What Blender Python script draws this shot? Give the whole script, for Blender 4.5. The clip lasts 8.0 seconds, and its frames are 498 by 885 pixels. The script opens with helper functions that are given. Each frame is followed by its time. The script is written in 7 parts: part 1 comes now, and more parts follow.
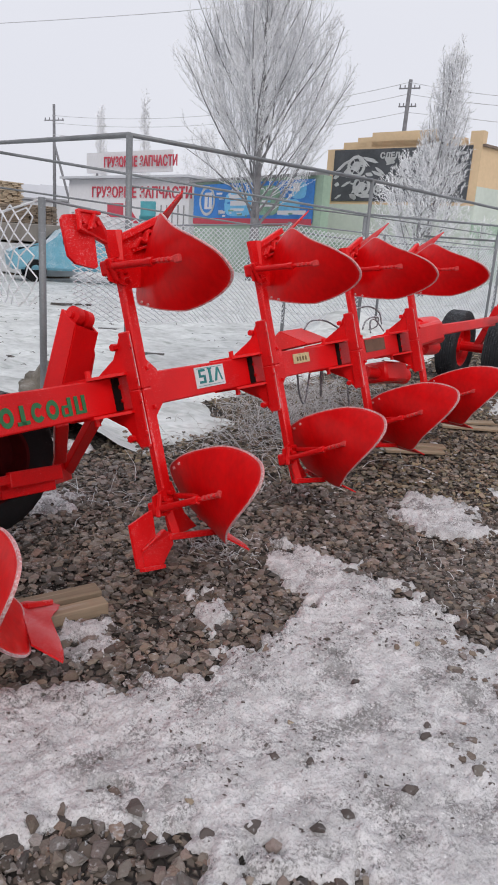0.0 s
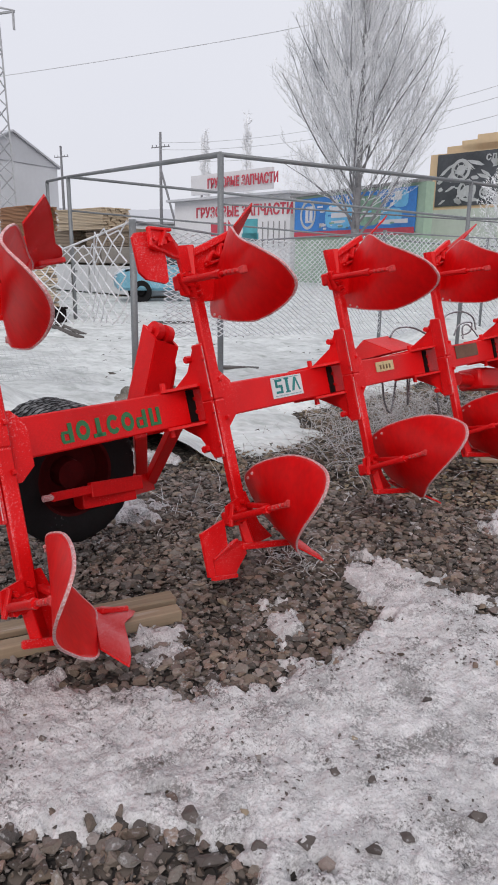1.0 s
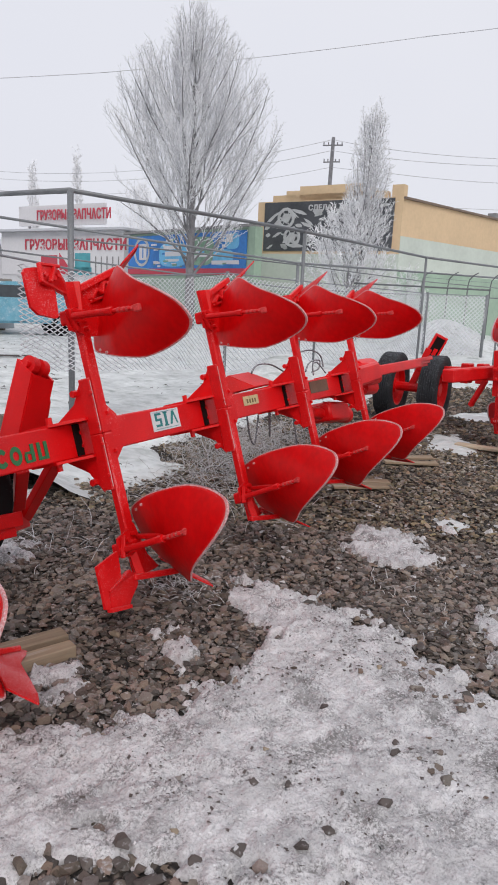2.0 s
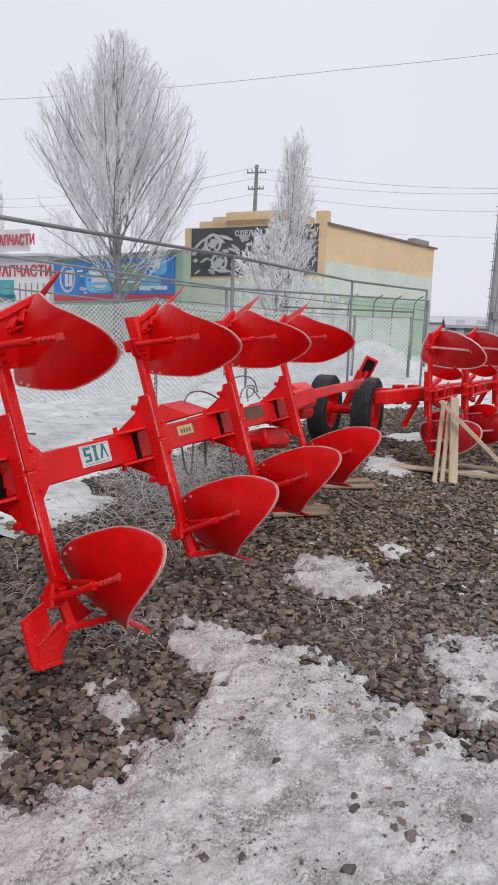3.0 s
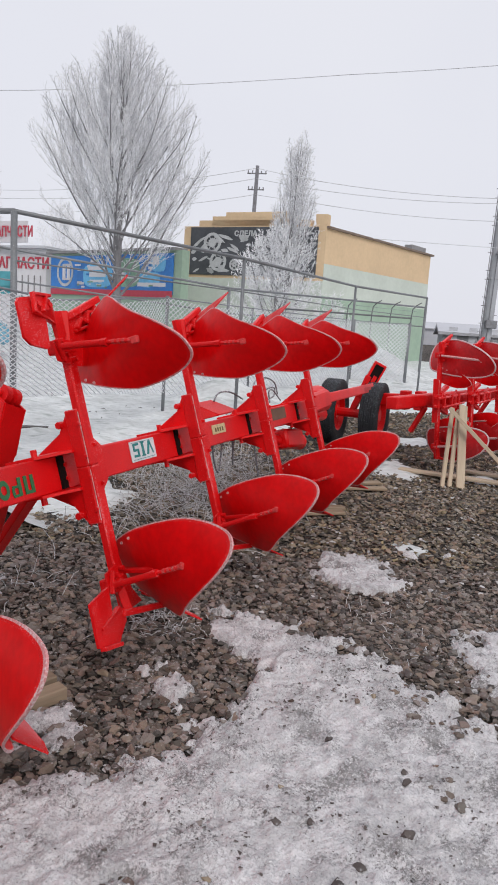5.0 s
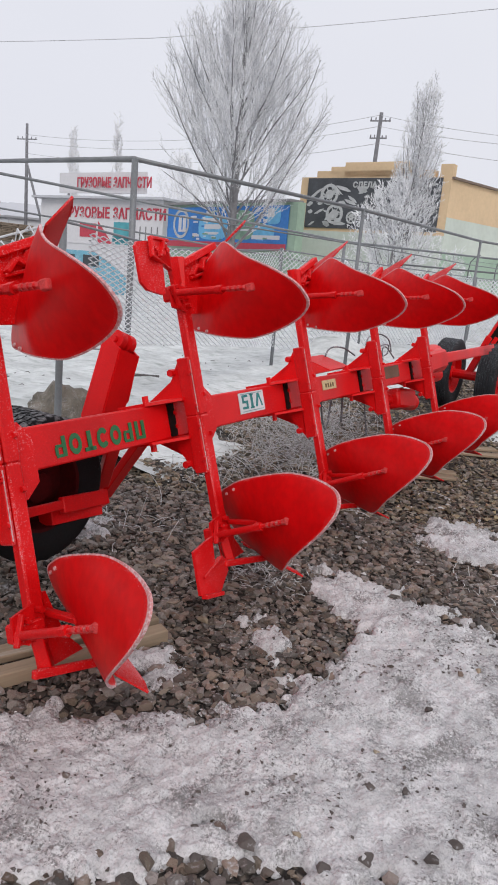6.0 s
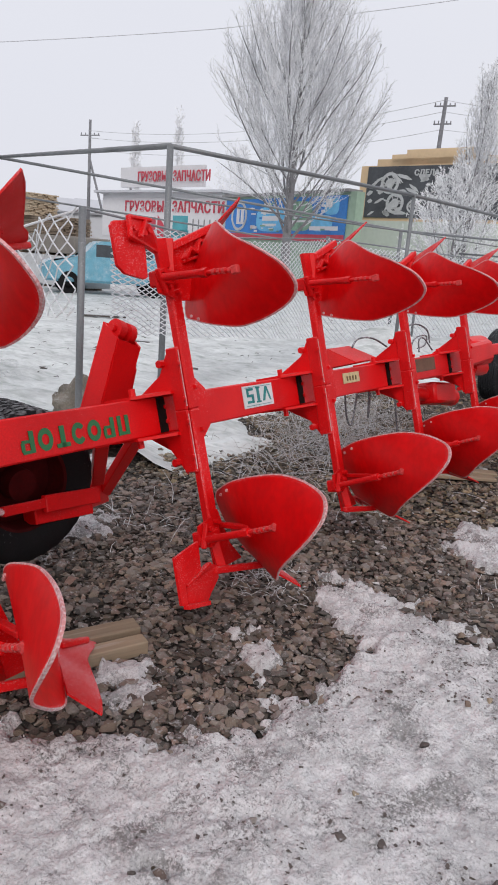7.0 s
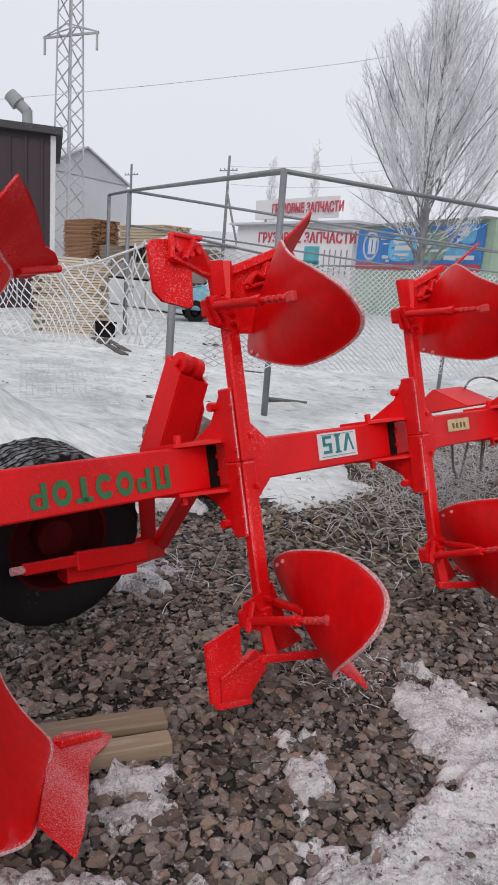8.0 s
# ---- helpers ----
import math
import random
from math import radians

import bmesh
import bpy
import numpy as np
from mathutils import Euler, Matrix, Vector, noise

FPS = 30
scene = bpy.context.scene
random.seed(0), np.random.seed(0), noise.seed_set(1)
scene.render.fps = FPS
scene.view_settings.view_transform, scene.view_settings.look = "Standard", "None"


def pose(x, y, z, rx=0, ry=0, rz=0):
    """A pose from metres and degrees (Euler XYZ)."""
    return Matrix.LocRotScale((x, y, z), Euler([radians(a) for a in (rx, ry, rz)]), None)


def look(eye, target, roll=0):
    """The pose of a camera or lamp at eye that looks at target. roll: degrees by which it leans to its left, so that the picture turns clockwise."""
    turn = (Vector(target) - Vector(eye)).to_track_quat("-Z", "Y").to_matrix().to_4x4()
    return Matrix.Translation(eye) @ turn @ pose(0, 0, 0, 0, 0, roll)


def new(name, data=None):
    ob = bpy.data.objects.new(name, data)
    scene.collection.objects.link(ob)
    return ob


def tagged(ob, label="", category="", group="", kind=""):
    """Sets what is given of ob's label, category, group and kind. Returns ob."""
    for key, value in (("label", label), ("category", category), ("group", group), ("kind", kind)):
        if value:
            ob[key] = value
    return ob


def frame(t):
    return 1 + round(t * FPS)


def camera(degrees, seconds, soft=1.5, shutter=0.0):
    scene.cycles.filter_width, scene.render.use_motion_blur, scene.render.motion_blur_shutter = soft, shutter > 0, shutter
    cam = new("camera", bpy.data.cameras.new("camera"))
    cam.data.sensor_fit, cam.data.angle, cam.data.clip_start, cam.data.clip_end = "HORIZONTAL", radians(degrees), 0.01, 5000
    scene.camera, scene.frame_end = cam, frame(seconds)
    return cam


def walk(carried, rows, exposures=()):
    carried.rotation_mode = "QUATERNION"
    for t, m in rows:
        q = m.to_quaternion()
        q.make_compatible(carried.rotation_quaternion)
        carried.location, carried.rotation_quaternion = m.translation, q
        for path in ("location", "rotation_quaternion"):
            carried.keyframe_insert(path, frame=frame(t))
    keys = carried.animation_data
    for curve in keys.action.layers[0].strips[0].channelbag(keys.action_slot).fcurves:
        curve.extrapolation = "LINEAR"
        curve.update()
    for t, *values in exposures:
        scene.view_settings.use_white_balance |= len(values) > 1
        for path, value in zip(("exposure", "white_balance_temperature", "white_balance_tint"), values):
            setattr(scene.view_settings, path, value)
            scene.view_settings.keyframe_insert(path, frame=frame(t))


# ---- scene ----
cam = camera(40.1, 8.0, 1.8)
PATH = [
    (0, (0.48, 0.035, 1.468), (0.068, 1.913, 0.918), 3.7),
    (0.2, (0.503, 0.041, 1.472), (-0.012, 1.891, 0.914), 1.2),
    (0.5, (0.549, 0.072, 1.466), (-0.105, 1.882, 0.924), 0.9),
    (0.8, (0.577, 0.087, 1.452), (-0.105, 1.887, 0.909), 1.2),
    (1, (0.615, 0.083, 1.455), (-0.095, 1.878, 0.931), 0.7),
    (1.2, (0.604, 0.078, 1.443), (-0.085, 1.883, 0.927), 0.2),
    (1.5, (0.563, 0.023, 1.451), (0.014, 1.895, 1.01), 2.2),
    (1.8, (0.48, -0.059, 1.456), (0.116, 1.866, 1.056), 2.3),
    (2, (0.425, -0.101, 1.463), (0.171, 1.84, 1.052), 2.7),
    (2.2, (0.404, -0.1, 1.465), (0.229, 1.852, 1.063), 4.2),
    (3.3, (0.384, 0.091, 1.476), (0.367, 2.064, 1.15), 1.1),
    (3.5, (0.359, 0.077, 1.481), (0.409, 2.05, 1.156), 2.1),
    (3.8, (0.301, 0.026, 1.491), (0.376, 1.998, 1.163), 1.7),
    (4, (0.232, -0.01, 1.487), (0.299, 1.956, 1.127), 2.4),
    (4.2, (0.21, -0.051, 1.478), (0.289, 1.91, 1.092), 3.1),
    (5.3, (0.095, -0.128, 1.494), (-0.012, 1.842, 1.167), 4.4),
    (5.5, (0.088, -0.119, 1.482), (-0.078, 1.842, 1.13), 4.9),
    (5.8, (0.084, -0.099, 1.473), (-0.171, 1.837, 1.039), 5.5),
    (6, (0.094, -0.056, 1.464), (-0.224, 1.859, 0.982), 5.1),
    (6.2, (0.125, -0.019, 1.461), (-0.273, 1.879, 0.969), 4.4),
    (6.5, (0.217, 0.08, 1.463), (-0.244, 1.964, 0.976), 4.8),
    (6.8, (0.282, 0.164, 1.466), (-0.222, 2.038, 0.983), 4.6),
    (7, (0.31, 0.23, 1.445), (-0.176, 2.1, 0.93), 4.5),
    (7.2, (0.322, 0.315, 1.433), (-0.149, 2.188, 0.915), 6.1),
    (7.4, (0.317, 0.388, 1.454), (-0.187, 2.268, 0.991), 8.8),
    (7.5, (0.32, 0.471, 1.455), (-0.222, 2.336, 0.977), 8.6),
    (7.8, (0.333, 0.63, 1.451), (-0.329, 2.452, 0.959), 6.3),
    (8, (0.371, 0.752, 1.447), (-0.468, 2.507, 0.985), 4.5),
]
walk(cam, [(t, look(eye, target, roll)) for t, eye, target, roll in PATH])

# ---------------------------------------------------------------- light
world = bpy.data.worlds.new("overcast_sky")
scene.world = world
world.use_nodes = True
wn, wl = world.node_tree.nodes, world.node_tree.links
wn.clear()
sky = wn.new("ShaderNodeTexSky")
sky.sky_type, sky.sun_disc = "NISHITA", False
sky.sun_elevation, sky.sun_rotation = radians(32), radians(150)
sky.air_density, sky.dust_density, sky.ozone_density = 1.0, 6.0, 1.0
cloud_noise = wn.new("ShaderNodeTexNoise")
cloud_noise.inputs["Scale"].default_value = 1.6
cloud_noise.inputs["Detail"].default_value = 3.0
cloud_ramp = wn.new("ShaderNodeValToRGB")
cloud_ramp.color_ramp.elements[0].position, cloud_ramp.color_ramp.elements[0].color = 0.3, (7.85, 7.95, 8.75, 1)
cloud_ramp.color_ramp.elements[1].position, cloud_ramp.color_ramp.elements[1].color = 0.75, (8.45, 8.52, 9.15, 1)
cloud_mix = wn.new("ShaderNodeMixRGB")
cloud_mix.inputs[0].default_value = 0.93
sky_back = wn.new("ShaderNodeBackground")
sky_back.inputs["Strength"].default_value = 0.1
sky_out = wn.new("ShaderNodeOutputWorld")
wl.new(cloud_noise.outputs["Fac"], cloud_ramp.inputs[0])
wl.new(sky.outputs[0], cloud_mix.inputs[1])
wl.new(cloud_ramp.outputs[0], cloud_mix.inputs[2])
wl.new(cloud_mix.outputs[0], sky_back.inputs["Color"])
wl.new(sky_back.outputs[0], sky_out.inputs["Surface"])

sun_data = bpy.data.lights.new("sun", "SUN")
sun_data.energy, sun_data.angle, sun_data.color = 1.1, radians(25), (1.0, 0.97, 0.93)
sun = new("sun", sun_data)
sun.matrix_world = look((3, -6, 8), (0, 3, 0))

# ---------------------------------------------------------------- materials


def mat(name, base, rough=0.6, metal=0.0, vary=0.25, scale=6.0, fine=60.0, bump=0.0, frost=0.0, frost_up=0.0, island=0.0, obj=0.0, spec=0.5, frost_scale=90.0, frost_col=(0.72, 0.73, 0.76), stretch=None, frost_edge=5.0, frost_rim=0.0):
    """Base colour varied at two scales, fine relief, and a crust of frost: everywhere (frost), and on what faces up (frost_up)."""
    m = bpy.data.materials.new(name)
    m.use_nodes = True
    nt = m.node_tree
    n, l = nt.nodes, nt.links
    p = n["Principled BSDF"]
    p.inputs["Roughness"].default_value, p.inputs["Metallic"].default_value = rough, metal
    p.inputs["Specular IOR Level"].default_value = spec
    tc = n.new("ShaderNodeTexCoord")
    place = tc.outputs["Object"]
    if stretch:
        mp = n.new("ShaderNodeMapping")
        mp.inputs["Scale"].default_value = stretch
        l.new(place, mp.inputs["Vector"])
        place = mp.outputs[0]

    def noise_tex(s, d=4.0):
        t = n.new("ShaderNodeTexNoise")
        t.inputs["Scale"].default_value, t.inputs["Detail"].default_value = s, d
        l.new(place, t.inputs["Vector"])
        return t.outputs["Fac"]

    def math_node(op, a, b=None, clamp=False):
        k = n.new("ShaderNodeMath")
        k.operation, k.use_clamp = op, clamp
        for i, v in enumerate((a, b)):
            if v is None:
                continue
            if isinstance(v, (int, float)):
                k.inputs[i].default_value = v
            else:
                l.new(v, k.inputs[i])
        return k.outputs[0]

    big, small = noise_tex(scale), noise_tex(fine, 6.0)
    tone = math_node("ADD", math_node("MULTIPLY", big, 0.6), math_node("MULTIPLY", small, 0.4))
    if island:
        g = n.new("ShaderNodeNewGeometry")
        tone = math_node("ADD", math_node("MULTIPLY", tone, 1 - island), math_node("MULTIPLY", g.outputs["Random Per Island"], island))
    if obj:
        o = n.new("ShaderNodeObjectInfo")
        tone = math_node("ADD", math_node("MULTIPLY", tone, 1 - obj), math_node("MULTIPLY", o.outputs["Random"], obj))
    ramp = n.new("ShaderNodeValToRGB")
    e = ramp.color_ramp.elements
    wide = 0.2 if not (island or obj) else 0.4
    e[0].position, e[1].position = 0.5 - wide, 0.5 + wide
    e[0].color = tuple(c * (1 - vary) for c in base) + (1,)
    e[1].color = tuple(min(1, c * (1 + vary)) for c in base) + (1,)
    l.new(tone, ramp.inputs[0])
    colour, rough_out = ramp.outputs[0], None
    if frost or frost_up:
        fn = noise_tex(frost_scale, 5.0)
        fb = noise_tex(5.0, 3.0)
        cover = math_node("ADD", math_node("MULTIPLY", fn, 0.65), math_node("MULTIPLY", fb, 0.35))
        cover = math_node("ADD", cover, frost)
        if frost_up:
            g2 = n.new("ShaderNodeNewGeometry")
            sep = n.new("ShaderNodeSeparateXYZ")
            l.new(g2.outputs["Normal"], sep.inputs[0])
            up = math_node("MULTIPLY", math_node("MAXIMUM", sep.outputs[2], 0.0), frost_up)
            cover = math_node("ADD", cover, up)
        if frost_rim:
            rim = n.new("ShaderNodeAttribute")
            rim.attribute_name = "rim"
            cover = math_node("ADD", cover, math_node("MULTIPLY", rim.outputs["Fac"], frost_rim))
        cover = math_node("MULTIPLY", math_node("SUBTRACT", cover, 0.5), frost_edge, True)
        mix = n.new("ShaderNodeMixRGB")
        mix.inputs[2].default_value = (*frost_col, 1)
        l.new(cover, mix.inputs[0])
        l.new(colour, mix.inputs[1])
        colour = mix.outputs[0]
        rough_out = math_node("ADD", math_node("MULTIPLY", cover, 0.9 - rough), rough)
    l.new(colour, p.inputs["Base Color"])
    if rough_out is None:
        rough_out = math_node("ADD", math_node("MULTIPLY", small, 0.2), rough - 0.1)
    l.new(rough_out, p.inputs["Roughness"])
    if bump:
        b = n.new("ShaderNodeBump")
        b.inputs["Strength"].default_value, b.inputs["Distance"].default_value = 0.6, bump
        l.new(small, b.inputs["Height"])
        l.new(b.outputs[0], p.inputs["Normal"])
    return m


RED = (0.70, 0.0035, 0.0055)
M_RED = mat("red_paint", RED, 0.38, vary=0.25, scale=3, fine=140, bump=0.0006, frost=-0.13, frost_up=0.09, spec=0.28, frost_scale=300, frost_col=(0.74, 0.36, 0.38), frost_edge=6.0)
M_RED_PLATE = mat("red_paint_plate", (0.70, 0.003, 0.005), 0.36, vary=0.22, scale=4, fine=30, bump=0.0005, frost=-0.235, frost_up=0.11, frost_scale=16, frost_col=(0.72, 0.20, 0.21), spec=0.14, frost_edge=2.6, frost_rim=0.27)
M_RED_FROST = mat("red_paint_frosted", RED, 0.5, vary=0.25, scale=5, fine=150, bump=0.003, frost=-0.095, frost_up=0.09, frost_scale=210, frost_col=(0.74, 0.36, 0.38), spec=0.28, frost_edge=7.0)
M_RED_SHARE = mat("red_paint_hoarfrost", RED, 0.6, vary=0.25, scale=5, fine=150, bump=0.003, frost=-0.02, frost_up=0.08, frost_scale=280, frost_col=(0.72, 0.36, 0.38), spec=0.24, frost_edge=6.0)
# red rim with the shade under the beam put into its colour
M_RIM_SHADE = mat("dark_red_rim", (0.06, 0.003, 0.004), 0.8, vary=0.5, scale=6, fine=60, spec=0.15)
M_RIM = mat("frosted_rim", (0.6, 0.25, 0.25), 0.8, vary=0.3, scale=30, fine=200, bump=0.002, frost=0.05, frost_scale=120, frost_col=(0.74, 0.66, 0.67))
M_RIM_WHITE = mat("white_frost_rim", (0.68, 0.5, 0.51), 0.85, vary=0.3, scale=8, fine=90, bump=0.002)
M_RIM_BRACE = mat("caked_frost", (0.62, 0.05, 0.05), 0.8, vary=0.35, scale=40, fine=200, bump=0.004, frost=-0.07, frost_scale=140, frost_col=(0.76, 0.68, 0.62))
# near-black for the dark box, and for shade drawn as solid plates in hollows
M_DARK = mat("dark_steel", (0.012, 0.008, 0.008), 0.9, vary=0.4, spec=0.1)
M_TYRE = mat("black_rubber", (0.009, 0.009, 0.010), 0.8, spec=0.2, vary=0.3, scale=8, fine=90, bump=0.002, frost=-0.19, frost_up=0.28, frost_scale=45, frost_col=(0.36, 0.37, 0.38), frost_edge=4.0)
M_TYRE_GREY = mat("grey_frosted_rubber", (0.028, 0.030, 0.034), 0.8, spec=0.2, vary=0.4, scale=8, fine=90, bump=0.002, frost=-0.06, frost_up=0.10, frost_scale=60, frost_col=(0.24, 0.25, 0.27), frost_edge=3.0)
M_STEEL = mat("grey_galvanised_pipe", (0.2, 0.21, 0.22), 0.55, metal=0.3, vary=0.25, scale=3, fine=60, bump=0.0008, frost=-0.14, frost_up=0.12)
M_WIRE = mat("frosted_wire", (0.66, 0.67, 0.69), 0.8, vary=0.25, scale=4, fine=60, frost=0.08)
M_WIRE_GREY = mat("grey_wire", (0.24, 0.25, 0.27), 0.7, vary=0.2)
M_WIRE_DULL = mat("dull_wire", (0.5, 0.51, 0.52), 0.7, vary=0.2)
M_WOOD = mat("pale_sawn_wood", (0.5, 0.4, 0.29), 0.75, vary=0.4, scale=22, fine=160, bump=0.001, obj=0.12, stretch=(1, 1, 0.06))
M_WOOD_OLD = mat("weathered_wood", (0.25, 0.195, 0.145), 0.85, vary=0.5, scale=22, fine=160, bump=0.002, frost=-0.14, frost_up=0.08, obj=0.0, stretch=(1, 1, 0.06))
M_WOOD_PACK = mat("damp_sawn_wood", (0.29, 0.22, 0.15), 0.8, vary=0.5, scale=22, fine=160, bump=0.002, frost=-0.13, frost_up=0.10, frost_scale=40, frost_col=(0.55, 0.54, 0.53), obj=0.15, stretch=(1, 1, 0.06))
M_GREEN = mat("green_lettering", (0.02, 0.16, 0.055), 0.5, vary=0.15)
M_STICKER = mat("white_sticker", (0.72, 0.75, 0.76), 0.4, vary=0.06)
M_TEAL = mat("teal_lettering", (0.02, 0.25, 0.25), 0.5, vary=0.1)
M_YELLOW = mat("yellow_plate", (0.62, 0.52, 0.28), 0.5, vary=0.25, scale=30)
M_YELLOW_INK = mat("brown_print", (0.2, 0.13, 0.06), 0.6, vary=0.2)
M_HOSE = mat("frosted_hose", (0.13, 0.13, 0.14), 0.7, vary=0.2, frost=-0.03, frost_up=0.12)

# ---------------------------------------------------------------- building helpers


def part(name, bm, material, parent=None, label="", smooth=None):
    """Links a bmesh as one mesh object under a thing or a part. smooth: the angle below which edges are shaded smooth."""
    me = bpy.data.meshes.new(name)
    bmesh.ops.recalc_face_normals(bm, faces=bm.faces)
    bm.to_mesh(me)
    bm.free()
    for mm in material if isinstance(material, (list, tuple)) else [material]:
        me.materials.append(mm)
    if smooth:
        me.set_sharp_from_angle(angle=radians(smooth))
        me.polygons.foreach_set("use_smooth", [True] * len(me.polygons))
    ob = new(name, me)
    ob.parent = parent
    if label:
        ob["label"] = label
    return ob


def again(ob, parent, m=None):
    """The same part once more, on the same mesh, under another parent."""
    o = new(ob.name.split(".")[0], ob.data)
    o.parent = parent
    o.matrix_local = m if m else ob.matrix_local
    if "label" in ob:
        o["label"] = ob["label"]
    return o


def raw(name, verts, faces, material, parent=None, smooth=False):
    me = bpy.data.meshes.new(name)
    me.from_pydata(verts, [], faces)
    me.materials.append(material)
    if smooth:
        me.polygons.foreach_set("use_smooth", [True] * len(me.polygons))
    me.update()
    ob = new(name, me)
    ob.parent = parent
    return ob


def add_box(bm, centre, size, m=None, bevel=0.004):
    r = bmesh.ops.create_cube(bm, size=1.0)
    vs = r["verts"]
    bmesh.ops.scale(bm, vec=size, verts=vs)
    if bevel:
        es = list({e for v in vs for e in v.link_edges})
        b = bmesh.ops.bevel(bm, geom=es, offset=min(bevel, min(size) * 0.4), segments=1, affect="EDGES", profile=0.5)
        vs = list({v for f in b["faces"] for v in f.verts} | {v for v in vs if v.is_valid})
    bmesh.ops.transform(bm, matrix=Matrix.Translation(centre) @ (m or Matrix()), verts=vs)
    return vs


def beam_matrix(a, b, roll=0.0):
    a, b = Vector(a), Vector(b)
    z = (b - a).normalized()
    return Matrix.Translation((a + b) / 2) @ z.to_track_quat("Z", "Y").to_matrix().to_4x4() @ Matrix.Rotation(roll, 4, "Z")


def add_bar(bm, a, b, sx, sy, roll=0.0, bevel=0.004):
    """A rectangular bar from a to b."""
    ln = (Vector(b) - Vector(a)).length
    vs = add_box(bm, (0, 0, 0), (sx, sy, ln), bevel=bevel)
    bmesh.ops.transform(bm, matrix=beam_matrix(a, b, roll), verts=vs)
    return vs


def rimmed(bm, keep=6):
    """Gives the small bevel faces of a bar the second material."""
    fs = sorted(bm.faces, key=lambda f: -f.calc_area())
    for f in fs[keep:]:
        f.material_index = 1
    return bm


def add_rod(bm, a, b, r0, r1=None, seg=10):
    r = bmesh.ops.create_cone(bm, cap_ends=True, segments=seg, radius1=r0, radius2=r0 if r1 is None else r1, depth=(Vector(b) - Vector(a)).length)
    bmesh.ops.transform(bm, matrix=beam_matrix(a, b), verts=r["verts"])
    return r["verts"]


def add_plate(bm, pts, thick, bevel=0.002):
    """A flat plate with the outline pts (in space), thick to both sides."""
    pts = [Vector(q) for q in pts]
    nrm = Vector((0, 0, 0))
    for i in range(len(pts)):
        nrm += pts[i].cross(pts[(i + 1) % len(pts)])
    nrm.normalize()
    a = [bm.verts.new(q + nrm * thick / 2) for q in pts]
    b = [bm.verts.new(q - nrm * thick / 2) for q in pts]
    bm.faces.new(a)
    bm.faces.new(b[::-1])
    for i in range(len(pts)):
        j = (i + 1) % len(pts)
        bm.faces.new((a[j], a[i], b[i], b[j]))
    return a + b


def tube_data(path, radii, seg=6, verts=None, faces=None):
    """Adds a tube along a path to lists of vertices and faces."""
    verts = [] if verts is None else verts
    faces = [] if faces is None else faces
    path = [Vector(q) for q in path]
    base = len(verts)
    up = Vector((0.31, 0.17, 0.93))
    for i, q in enumerate(path):
        d = (path[min(i + 1, len(path) - 1)] - path[max(i - 1, 0)]).normalized()
        s = d.cross(up)
        if s.length < 1e-3:
            s = d.cross(Vector((1, 0, 0)))
        s.normalize()
        t = d.cross(s)
        r = radii[i] if isinstance(radii, (list, tuple)) else radii
        for k in range(seg):
            an = 2 * math.pi * k / seg
            verts.append(tuple(q + (s * math.cos(an) + t * math.sin(an)) * r))
    for i in range(len(path) - 1):
        for k in range(seg):
            k2 = (k + 1) % seg
            faces.append((base + i * seg + k, base + i * seg + k2, base + (i + 1) * seg + k2, base + (i + 1) * seg + k))
    faces.append(tuple(base + k for k in range(seg))[::-1])
    faces.append(tuple(base + (len(path) - 1) * seg + k for k in range(seg)))
    return verts, faces


def tube(name, path, r, material, parent=None, seg=6):
    v, f = tube_data(path, r, seg)
    return raw(name, v, f, material, parent, True)


def lathe(bm, prof, seg=40, axis="Y"):
    """Turns a profile of (radius, along) round an axis."""
    rings = []
    for r, a in prof:
        ring = []
        for k in range(seg):
            an = 2 * math.pi * k / seg
            c, s = r * math.cos(an), r * math.sin(an)
            ring.append(bm.verts.new((c, a, s) if axis == "Y" else (c, s, a)))
        rings.append(ring)
    for i in range(len(rings) - 1):
        for k in range(seg):
            bm.faces.new((rings[i][k], rings[i][(k + 1) % seg], rings[i + 1][(k + 1) % seg], rings[i + 1][k]))
    return rings


def smooth_loop(pts, n):
    """A closed smooth line of n points through pts."""
    out, k = [], len(pts)
    per = n // k
    for i in range(k):
        p0, p1, p2, p3 = (np.array(pts[(i + j - 1) % k], float) for j in range(4))
        for u in np.linspace(0, 1, per, endpoint=False):
            out.append(0.5 * (2 * p1 + (p2 - p0) * u + (2 * p0 - 5 * p1 + 4 * p2 - p3) * u * u + (3 * p1 - p0 - 3 * p2 + p3) * u ** 3))
    return out


def fbm(x, y, s=1.0, o=3):
    return noise.fractal(Vector((x * s, y * s, 0.37)), 1.0, 2.0, o)


# ---------------------------------------------------------------- ground, gravel and snow

